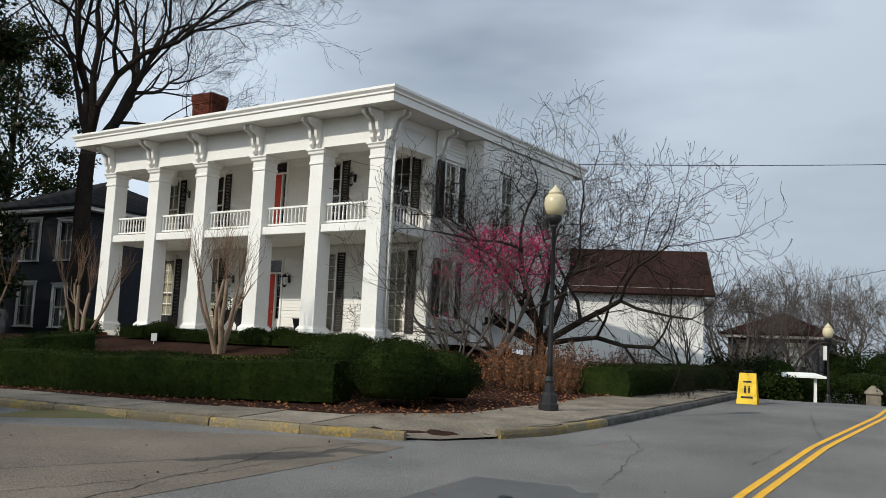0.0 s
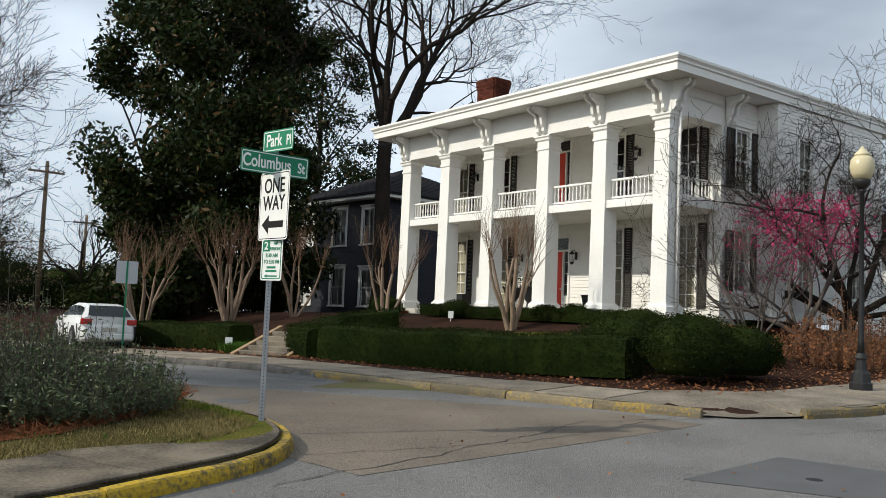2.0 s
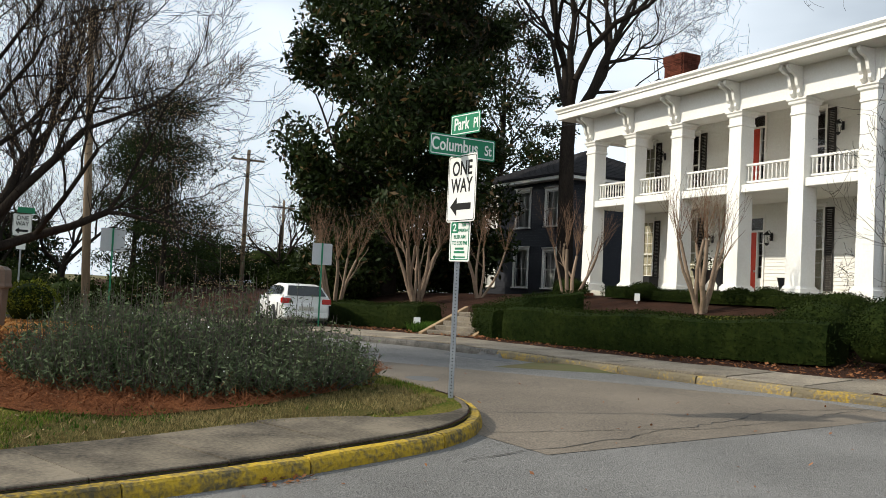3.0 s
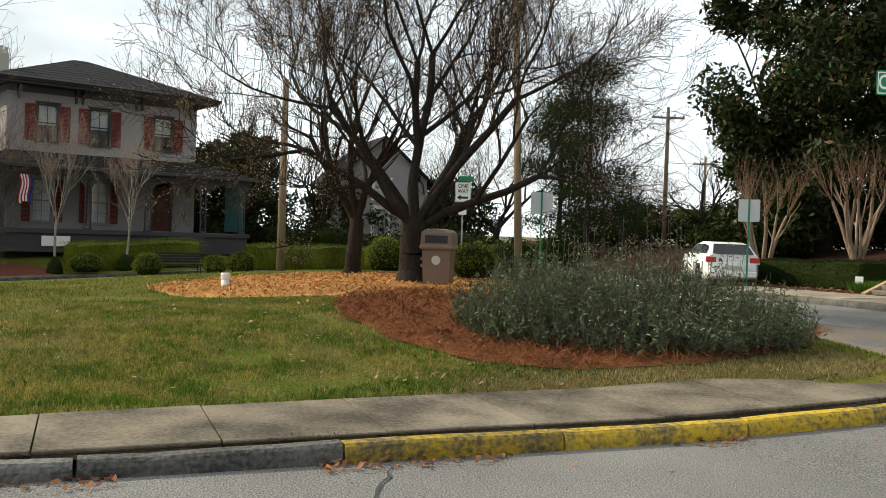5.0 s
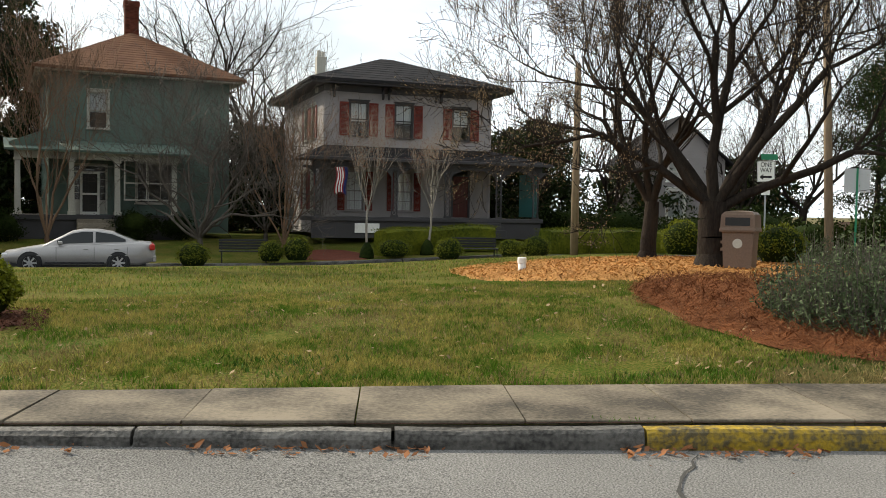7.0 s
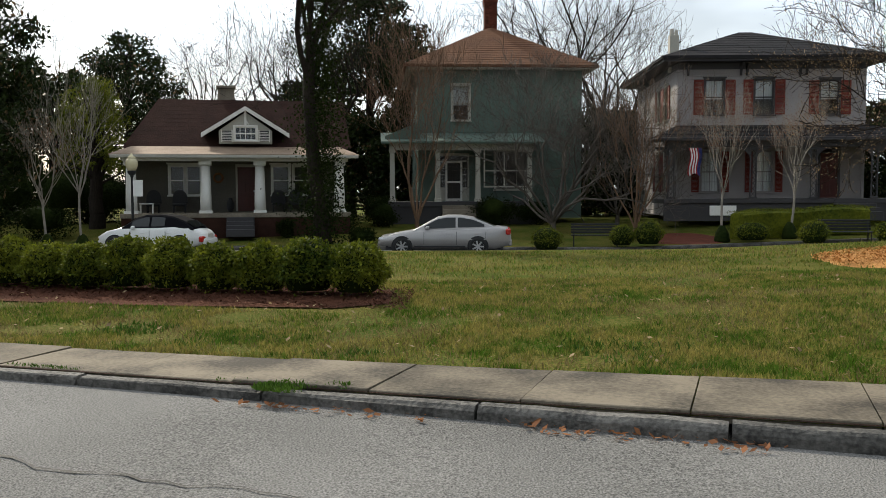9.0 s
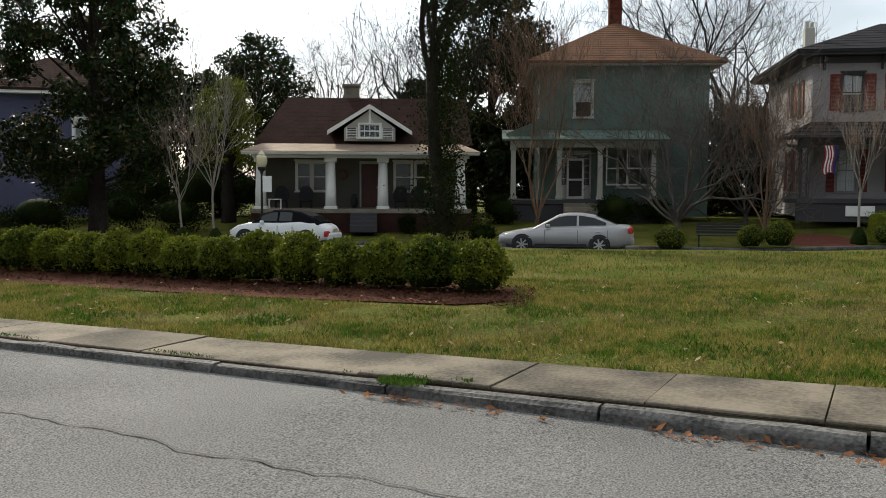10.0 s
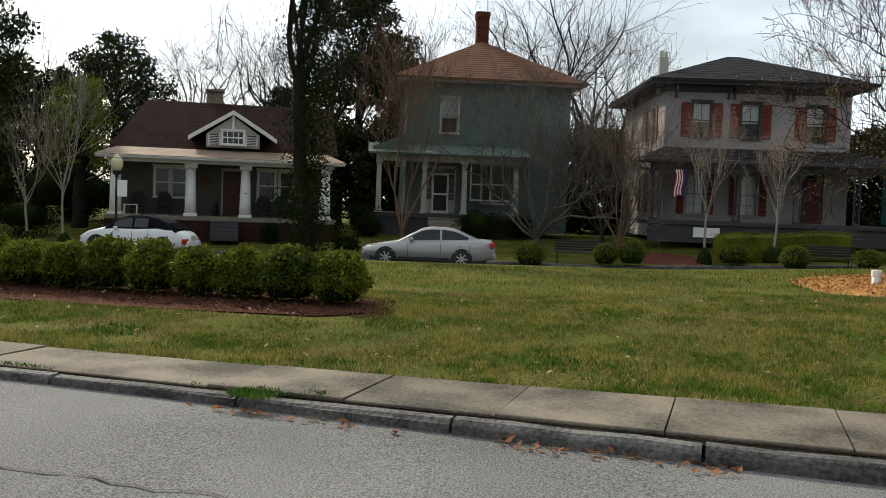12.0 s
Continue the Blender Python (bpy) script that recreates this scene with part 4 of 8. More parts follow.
part("downspout", g, M["white"], wh, smooth=True)
lantern(wh, 6.9, PD - 0.2, 2.2)
lantern(wh, 4.0, PD - 0.2, 2.2)
lantern(wh, 9.75, PD - 0.2, 5.9)
lantern(wh, 1.1, PD - 0.2, 5.85)
part("porch_steps", Geo().box(5.9, -1.0, -0.6, 7.8, -0.46, -0.38, 0.02).box(5.9, -0.74, -0.38, 7.8, -0.46, -0.19, 0.02), M["brick"], wh)
part("side_planter", Geo().box(-0.6, -1.2, -0.9, 0.9, -0.55, -0.1, 0.02), M["brick"], wh, "low red brick porch pier")


# ---------------------------------------------------------------- the grey house with red shutters
gh = thing("gray_house", "grey two-storey wooden house with dark red shutters and long porch", "house", pose(-44.31, 10.74, 1.42, 0, 0, 89.0))
GX, GD = 8.85, 10.4
up = [(1.29, 4.0, 2.17, 5.66), (3.64, 4.0, 4.52, 5.66), (6.74, 4.0, 7.62, 5.6)]
low = [(1.15, 0.3, 2.0, 2.25), (3.7, 0.3, 4.55, 2.25), (6.7, 0.02, 7.75, 2.55)]
wall(gh, M["gray"], 0, GX, -0.9, 6.15, up + low, 0, lap=0.14)
gl = Matrix.Translation((0, GD, 0)) @ Matrix.Rotation(radians(-90), 4, "Z")
lside = [(GD - 2.9, 3.95, GD - 2.1, 5.6), (GD - 4.6, 3.95, GD - 3.8, 5.6), (GD - 2.9, 0.3, GD - 2.1, 2.3), (GD - 4.8, 0.3, GD - 4.0, 2.3)]
wall(gh, M["gray"], 0, GD - 0.2, -0.9, 6.15, lside, 0, 0.2, gl, 0.14)
gr = Matrix.Translation((GX, 0, 0)) @ Matrix.Rotation(radians(90), 4, "Z")
wall(gh, M["gray"], 0.2, GD, -0.9, 6.15, (), 0, 0.2, gr, 0.14)
wall(gh, M["gray"], 0.2, GX - 0.2, -0.9, 6.15, (), GD - 0.2, 0.2, I4, 0)
part("room_floor", Geo().box(0.25, 0.25, 3.0, GX - 0.25, GD - 0.25, 3.2), M["room"], gh)
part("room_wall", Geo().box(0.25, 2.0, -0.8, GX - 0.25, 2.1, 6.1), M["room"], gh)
for h in up:
    window(gh, *h[:4], trim="dkgray", cols=2, rows=1, shutter="redshut", blind="curtain", sw=0.47, trimw=0.07, open_low=True)
for h in low[:2]:
    window(gh, *h[:4], trim="gray", cols=2, rows=2, shutter="redshut", blind="curtain", sw=0.36)
for h in lside:
    window(gh, *h[:4], m=gl, trim="cream", cols=1, rows=1, shutter="redshut", sw=0.4)
door(gh, 6.8, 0.02, 7.65, 2.15, 0, "darkdoor", trim="dkgray", transom=0.4)
for a in (-0.03, GX - 0.12):
    part("corner_board", Geo().box(a, -0.05, -0.9, a + 0.15, -0.03, 6.15), M["gray"], gh)
part("frieze", Geo().box(-0.06, -0.07, 6.15, GX + 0.06, GD, 6.45), M["dkgray"], gh)
for x in (0.4, 2.9, 3.2, 5.7, 6.0, 8.4):
    part("bracket", Geo().loft([[(x + dx, a, b) for a, b in ((-0.06, 6.42), (-0.5, 6.42), (-0.5, 6.34), (-0.2, 6.2), (-0.14, 5.9), (-0.06, 5.85))] for dx in (0, 0.1)]), M["dkgray"], gh)
part("eave_board", Geo().box(-0.85, -0.85, 6.45, GX + 0.85, GD + 0.85, 6.52).box(-0.9, -0.9, 6.52, GX + 0.9, GD + 0.9, 6.62, 0.02), M["dkgray"], gh)
part("eave_fillet", Geo().box(-0.91, -0.915, 6.56, GX + 0.91, -0.9, 6.63), M["gray"], gh)
hip_roof(gh, M["slate"], -0.95, -0.95, GX + 0.95, GD + 0.95, 6.68, 1.95, ((4.1, 4.4), (4.75, 5.4)), courses=0.5)
ch = part("chimney", Geo().box(-0.15, 1.2, 6.2, 0.3, 1.65, 8.0, 0.02).lathe(-0.02, 1.42, [(0.1, 8.0), (0.1, 8.3)], 8).lathe(0.2, 1.42, [(0.09, 8.0), (0.09, 8.25)], 8), M["cream"], gh, "slim whitewashed chimney with two pots")
PY = -2.6
part("porch_floor", Geo().box(-1.2, PY - 0.1, -0.2, 10.7, -0.04, 0.0, 0.02), M["dkgray"], gh)
part("porch_skirt", Geo().box(-1.15, PY, -1.0, 10.6, PY + 0.08, -0.2), M["dkgray"], gh)
part("porch_beam", Geo().box(-1.15, PY - 0.08, 2.35, 10.6, PY + 0.16, 2.75, 0.01), M["dkgray"], gh)
rf, rows = Geo(), []
for i in range(10):
    k = i / 9
    for up_ in ((0.0,) if i == 9 else ((0.02,) if i == 0 else (0.0, 0.02))):
        rows.append([(-1.55 + 1.5 * k, PY - 0.45 + 3.0 * k, 2.75 + 0.75 * k + up_), (11.0 - 2.0 * k, PY - 0.45 + 3.0 * k, 2.75 + 0.75 * k + up_)])
rf.loft(rows, caps=False, close=False)
rf.add([(11.0, PY - 0.45, 2.77), (11.0, -0.04, 2.77), (9.0, -0.04, 3.5), (9.0, PY + 2.55, 3.5)], [(0, 1, 2, 3)])
rf.add([(-1.55, PY - 0.45, 2.77), (-1.55, -0.04, 2.77), (-0.05, -0.04, 3.5), (-0.05, PY + 2.55, 3.5)], [(3, 2, 1, 0)])
part("porch_roof", rf, M["slate"], gh)
part("porch_gutter", Geo().box(-1.55, PY - 0.47, 2.62, 11.0, PY - 0.37, 2.76, 0.01), M["dkgray"], gh)
part("porch_ceiling", Geo().box(-1.5, PY - 0.37, 2.7, 10.95, -0.05, 2.74), M["dkgray"], gh)
for x in (-0.85, 2.84, 5.55, 8.26, 10.29):
    g = Geo()
    for dx in (-0.13, 0.13):
        g.box(x + dx - 0.025, PY - 0.03, 0.0, x + dx + 0.025, PY + 0.03, 2.35)
    for i in range(9):
        z = 0.1 + i * 0.245
        g.tube([(x - 0.11, PY, z), (x + 0.11, PY, z + 0.245)], 0.013, 4)
        g.tube([(x + 0.11, PY, z), (x - 0.11, PY, z + 0.245)], 0.013, 4)
    g.box(x - 0.2, PY - 0.06, 2.2, x + 0.2, PY + 0.06, 2.35, 0.01).box(x - 0.18, PY - 0.06, 0.0, x + 0.18, PY + 0.06, 0.1, 0.01)
    part("porch_post", g, M["dkgray"], gh, "openwork trellis porch post")
    for s in (-1, 1):
        part("post_brace", Geo().loft([[(x + s * a, PY + dy, z) for a, z in ((0.15, 2.35), (0.75, 2.35), (0.75, 2.29), (0.42, 2.2), (0.22, 2.02), (0.15, 1.85))] for dy in (-0.03, 0.03)]), M["dkgray"], gh)
for i, z in enumerate((-0.2, -0.38, -0.56)):
    part("step", Geo().box(6.4, PY - 0.35 * (i + 1) - 0.1, z - 0.4, 8.2, PY - 0.35 * i - 0.11, z, 0.015), M["dkgray"], gh)
part("teal_screen", Geo().box(10.45, PY + 0.3, 0.1, 10.5, -0.3, 2.3), M["teal"], gh, "teal end screen of the porch")


# ---------------------------------------------------------------- the green house with the rust roof
nh = thing("green_house", "pale green two-storey wooden house with a rust-brown hipped roof and porch", "house", pose(-47.95, 0.0, 1.29, 0, 0, 95))
NX0, NX1, ND = -1.85, 6.75, 9.0
nup = [(-0.05, 4.2, 0.8, 5.95)]
nlow = [(-0.75, 0.02, 0.75, 2.4), (2.2, 0.6, 3.9, 2.6)]
wall(nh, M["green"], NX0, NX1, -0.9, 6.85, nup + nlow, 0, lap=0.14)
nl = Matrix.Translation((NX0, ND, 0)) @ Matrix.Rotation(radians(-90), 4, "Z")
nr = Matrix.Translation((NX1, 0, 0)) @ Matrix.Rotation(radians(90), 4, "Z")
wall(nh, M["green"], 0, ND - 0.2, -0.9, 6.85, (), 0, 0.2, nl, 0.14)
wall(nh, M["green"], 0.2, ND, -0.9, 6.85, (), 0, 0.2, nr, 0.14)
wall(nh, M["green"], NX0 + 0.2, NX1 - 0.2, -0.9, 6.85, (), ND - 0.2, 0.2, I4, 0)
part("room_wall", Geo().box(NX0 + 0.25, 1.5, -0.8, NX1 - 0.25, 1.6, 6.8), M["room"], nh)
for h in nup:
    window(nh, *h[:4], trim="cream", cols=1, rows=1, blind="curtain", open_low=True)
window(nh, 2.2, 0.6, 3.9, 2.6, trim="cream", cols=3, rows=1)
door(nh, -0.4, 0.02, 0.4, 2.05, 0, "shutter", trim="cream", transom=0.3, side=0.32)
part("screen_door", Geo().box(-0.44, -0.09, 0.0, -0.34, -0.05, 2.08).box(0.34, -0.09, 0.0, 0.44, -0.05, 2.08).box(-0.34, -0.09, 1.98, 0.34, -0.05, 2.08).box(-0.34, -0.09, 0.95, 0.34, -0.05, 1.05).box(-0.34, -0.09, 0.0, 0.34, -0.05, 0.14), M["white"], nh, "white framed screen door")
part("eave_board", Geo().box(NX0 - 0.6, -0.6, 6.8, NX1 + 0.6, ND + 0.6, 6.9), M["cream"], nh)
hip_roof(nh, M["rustroof"], NX0 - 0.75, -0.75, NX1 + 0.75, ND + 0.75, 7.0, 2.7, ((2.35, 4.2), (2.6, 4.8)))
brick_stack(nh, 2.5, 4.6, 9.2, 11.4, 0.6, 0.6)
part("porch_floor", Geo().box(-3.5, -2.5, -0.25, 4.0, -0.04, 0.0, 0.02), M["dkgray"], nh)
part("porch_skirt", Geo().box(-3.45, -2.4, -1.2, 3.95, -2.3, -0.25), M["dkgray"], nh)
part("porch_beam", Geo().box(-3.4, -2.4, 2.55, 3.9, -2.2, 2.9, 0.01), M["cream"], nh)
part("porch_roof", Geo().slab([(-3.8, -2.9, 2.95), (4.3, -2.9, 2.95), (4.3, -0.05, 3.55), (-3.8, -0.05, 3.55)], 0.1), M["green"], nh)
part("side_gable", Geo().loft([[(x, y, z) for x, z in ((-3.6, 3.0), (-1.9, 3.0), (-1.9, 3.95), (-3.6, 3.25))] for y in (-2.2, -0.05)]), M["green"], nh)
for x in (-3.25, -1.0, 1.0, 3.6):
    part("porch_post", Geo().square(x, -2.3, [(0.17, 0.0), (0.17, 0.15), (0.13, 0.17), (0.11, 2.4), (0.16, 2.45), (0.16, 2.55)]), M["cream"], nh)
part("porch_window_frame", Geo().box(1.3, -2.33, 0.7, 1.36, -2.27, 2.55).box(2.3, -2.33, 0.7, 2.36, -2.27, 2.55).box(1.3, -2.32, 1.5, 3.4, -2.28, 1.56).box(1.3, -2.32, 0.7, 3.4, -2.28, 0.78), M["cream"], nh)
for i in range(4):
    part("step", Geo().box(-0.8, -2.55 - 0.3 * (i + 1), -1.2, 0.8, -2.55 - 0.3 * i, -0.18 * (i + 1), 0.015), M["concrete"], nh)


# ---------------------------------------------------------------- the bungalow with the big porch columns
bh = thing("bungalow", "low cream bungalow with brown roof, gabled dormer and white-columned porch", "house", pose(-40.49, -10.99, 0.87, 0, 0, 102))
BX = [-3.15, 0.0, 2.36, 5.9]
part("porch_floor", Geo().box(-3.6, -0.4, -0.2, 6.4, 2.5, 0.0, 0.02), M["concrete"], bh)
part("porch_base", Geo().box(-3.55, -0.35, -1.3, 6.35, 2.4, -0.2), M["dimbrick"], bh)
bholes = [(1.33, 0.02, 2.17, 2.1), (-1.75, 0.8, -1.1, 2.15), (-1.0, 0.8, -0.35, 2.15), (2.95, 0.8, 3.75, 2.15), (3.95, 0.8, 4.75, 2.15)]
wall(bh, M["shaded_cream"], -3.3, 6.1, -0.9, 2.6, bholes, 2.5, lap=0.13)
bl = Matrix.Translation((-3.3, 11.0, 0)) @ Matrix.Rotation(radians(-90), 4, "Z")
br = Matrix.Translation((6.1, 2.5, 0)) @ Matrix.Rotation(radians(90), 4, "Z")
wall(bh, M["shaded_cream"], 0, 8.3, -0.9, 2.6, (), 0, 0.2, bl)
wall(bh, M["shaded_cream"], 0.2, 8.5, -0.9, 2.6, (), 0, 0.2, br)
wall(bh, M["shaded_cream"], -3.1, 5.9, -0.9, 2.6, (), 10.8, 0.2, I4, 0)
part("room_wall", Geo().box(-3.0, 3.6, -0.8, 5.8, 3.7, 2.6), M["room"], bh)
for h in bholes[1:]:
    window(bh, *h[:4], y=2.5, trim="white", cols=1, rows=1, trimw=0.08)
door(bh, 1.33, 0.02, 2.17, 2.1, 2.5, "darkdoor", trim="cream")
for x in BX:
    c = part("column", Geo().lathe(x, 0, [(0.25, 0.12), (0.245, 0.7), (0.2, 2.1)], 18), M["white"], bh, "stout tapered round white column", smooth=True)
    part("base", Geo().square(x, 0, [(0.29, 0.0), (0.29, 0.1), (0.27, 0.12)]), M["white"], c)
    part("capital", Geo().square(x, 0, [(0.24, 2.1), (0.27, 2.14), (0.27, 2.3)]), M["white"], c)
part("porch_beam", Geo().box(-3.5, -0.2, 2.3, 6.3, 0.2, 2.5, 0.01), M["white"], bh)
part("gutter", Geo().box(-3.9, -0.85, 2.42, 6.7, -0.72, 2.55, 0.015), M["cream"], bh)
part("porch_ceiling", Geo().box(-3.8, -0.75, 2.5, 6.6, 2.5, 2.54), M["cream"], bh)
part("porch_roof", Geo().loft([[(-3.95, -0.8, 2.52), (6.75, -0.8, 2.52), (6.75, -0.8, 2.58), (-3.95, -0.8, 2.58)], [(-3.3, 1.6, 2.9), (6.1, 1.6, 2.9), (6.1, 1.6, 3.02), (-3.3, 1.6, 3.02)]]), M["tinroof"], bh, "weathered tan porch roof edge")
brf = Geo()
for s in (0, 1):
    rows = []
    for i in range(13):
        k = i / 12
        yy = 1.5 + 4.2 * k if s == 0 else 10.9 - 5.2 * k
        for up_ in ((0.0,) if i == 12 else ((0.002,) if i == 0 else (0.0, 0.002))):
            row = [(-3.7 + 1.2 * k, yy, 2.95 + 2.6 * k + up_), (6.6, yy, 2.95 + 2.6 * k + up_)]
            rows.append(row if s == 0 else row[::-1])
    brf.loft(rows, caps=False, close=False)
brf.add([(-3.7, 1.5, 2.95), (-3.7, 10.9, 2.95), (-2.5, 5.7, 5.55)], [(1, 0, 2)])
brf.add([(6.6, 1.5, 2.95), (6.6, 10.9, 2.95), (6.6, 5.7, 5.55)], [(0, 1, 2)])
part("roof", brf, M["brownroof"], bh)
part("dormer", Geo().loft([[(x, y, z) for x, z in ((0.55, 3.15), (2.95, 3.15), (2.95, 3.75), (1.75, 4.6), (0.55, 3.75))] for y in (1.42, 5.2)]), M["cream"], bh, "cream gabled dormer")
dm = Geo()
for s in (-1, 1):
    dm.loft([[(1.75, y, 4.85), (1.75 + s * 1.98, y, 3.62), (1.75 + s * 1.98, y, 3.42), (1.75, y, 4.66)] for y in (1.16, 1.29)])
part("bargeboard", dm, M["white"], bh, "white bargeboards of the dormer")
dr = Geo()
for s in (-1, 1):
    dr.slab([(1.75, 1.3, 4.88), (1.75 + s * 1.98, 1.3, 3.66), (1.75 + s * 1.98, 5.3, 3.66), (1.75, 5.3, 4.88)][::s], 0.04)
part("dormer_roof", dr, M["brownroof"], bh)
part("king_post", Geo().box(1.7, 1.3, 4.0, 1.8, 1.4, 4.7).loft([[(1.75, y, 4.3), (1.9, y, 4.05), (1.9, y, 4.0), (1.75, y, 4.2)] for y in (1.33, 1.37)]), M["white"], bh)
window(bh, 1.26, 3.3, 2.24, 3.92, y=1.30, trim="white", cols=4, rows=1, hood=False, trimw=0.07)
# flat dark panel before the dormer face imitates an unlit room behind the sash
part("window_recess", Geo().box(1.26, 1.395, 3.3, 2.24, 1.415, 3.92), M["carglass"], bh)
for a, b in ((0.7, 1.12), (2.38, 2.8)):
    # flat dark panel gives the shade between the slats by colour
    part("vent_recess", Geo().box(a, 1.385, 3.27, b, 1.415, 3.74), M["dkgray"], bh)
    v = Geo().box(a - 0.05, 1.34, 3.22, a, 1.41, 3.78).box(b, 1.34, 3.22, b + 0.05, 1.41, 3.78)
    for i in range(6):
        v.box(a, 1.34, 3.28 + i * 0.075, b, 1.37, 3.31 + i * 0.075)
    part("vent", v, M["white"], bh, "white louvred vent")
part("chimney", Geo().box(0.35, 6.0, 4.2, 1.15, 6.7, 6.15, 0.02).box(0.27, 5.92, 6.15, 1.23, 6.78, 6.3, 0.02), M["concrete"], bh, "stuccoed grey chimney")
for i in range(4):
    part("step", Geo().box(0.9, -0.4 - 0.3 * (i + 1), -1.0, 2.1, -0.4 - 0.3 * i, -0.17 * (i + 1), 0.015), M["dkgray"], bh)


# ---------------------------------------------------------------- houses half hidden behind trees
def plain_house(name, label, m, w, d, h, paint, roofmat, rise, wins, trim="white", gable=False, eave=0.5, lap=0.14, ridge_x=False):
    ob = thing(name, label, "house", m)
    wall(ob, M[paint], 0, w, -1.0, h, [q for q in wins], 0, lap=lap)
    wall(ob, M[paint], 0, d - 0.2, -1.0, h, (), 0, 0.2, Matrix.Translation((0, d, 0)) @ Matrix.Rotation(radians(-90), 4, "Z"), lap)
    wall(ob, M[paint], 0.2, d, -1.0, h, (), 0, 0.2, Matrix.Translation((w, 0, 0)) @ Matrix.Rotation(radians(90), 4, "Z"), lap)
    wall(ob, M[paint], 0.2, w - 0.2, -1.0, h, (), d - 0.2, 0.2, I4, 0)
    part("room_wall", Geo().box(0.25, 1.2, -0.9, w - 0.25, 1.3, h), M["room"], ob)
    for q in wins:
        window(ob, *q[:4], trim=trim, cols=2, rows=1, blind="curtain", trimw=0.16)
    if ridge_x:
        part("gable", Geo().loft([[(x, y, z) for y, z in ((0, h), (d / 2, h + rise), (d, h))] for x in (0.0, w)]), M[paint], ob)
        for s in (-1, 1):
            q = [(-eave, d / 2, h + rise + 0.06), (w + eave, d / 2, h + rise + 0.06), (w + eave, d / 2 - s * (d / 2 + eave), h - rise * eave / (d / 2)), (-eave, d / 2 - s * (d / 2 + eave), h - rise * eave / (d / 2))]
            part("roof", Geo().slab(q[::-s], 0.1), M[roofmat], ob)
    elif gable:
        part("gable", Geo().prism([(0, h), (w, h), (w / 2, h + rise)], 0.0, d), M[paint], ob)
        for s in (-1, 1):
            q = [(w / 2, -eave, h + rise + 0.06), (w / 2 + s * (w / 2 + eave), -eave, h + 0.02 - rise * eave / (w / 2)), (w / 2 + s * (w / 2 + eave), d + eave, h + 0.02 - rise * eave / (w / 2)), (w / 2, d + eave, h + rise + 0.06)]
            part("roof", Geo().slab(q[::s], 0.1), M[roofmat], ob)
    else:
        part("eave_board", Geo().box(-eave, -eave, h, w + eave, d + eave, h + 0.18, 0.02), M[trim], ob)
        hip_roof(ob, M[roofmat], -eave - 0.05, -eave - 0.05, w + eave + 0.05, d + eave + 0.05, h + 0.3, rise)
    return ob


plain_house("dark_house", "navy blue two-storey wooden house with white windows", pose(-21.2, 50.2, 1.9, 0, 0, -36.4), 9.0, 9.0, 6.0, "navy", "slate", 2.2,
            [(1.2, 0.4, 2.3, 2.3), (4.4, 0.4, 5.6, 2.4), (1.2, 3.65, 2.3, 5.5), (4.4, 3.65, 5.6, 5.6), (7.2, 3.65, 8.2, 5.5), (7.2, 0.4, 8.2, 2.3)])
plain_house("rear_building", "low white wooden building with a brown gabled roof", pose(7.6, 45.4, 2.05, 0, 0, -14), 8.6, 7.0, 3.5, "white", "brownroof", 2.2, [(1.2, 0.9, 2.0, 2.5)], gable=True, ridge_x=True)
plain_house("lilac_house", "lilac two-storey wooden house behind dark evergreens", pose(-44.6, -32.5, 0.5, 0, 0, 112), 8.5, 8.0, 6.3, "lilac", "brownroof", 2.2, [(0.8, 0.6, 1.7, 2.2), (5.9, 0.6, 6.8, 2.2), (5.9, 3.3, 6.8, 4.9)])
plain_house("gabled_house", "far grey house with a steep decorated gable", pose(-50.0, 32.0, 1.0, 0, 0, 70), 6.0, 7.0, 4.4, "gray", "slate", 2.6, [(2.4, 0.6, 3.4, 2.3), (2.4, 2.9, 3.4, 4.1)], gable=True)
plain_house("brick_house", "far small house with a brown roof and white trim", pose(24.0, 60.5, 1.7, 0, 0, -35), 6.0, 6.0, 2.2, "dkgray", "brownroof", 1.6, [(3.8, 0.5, 4.7, 1.7)], trim="cream")

# ---------------------------------------------------------------- trees
def vec(x, y, z):
    return Vector((x, y, z))


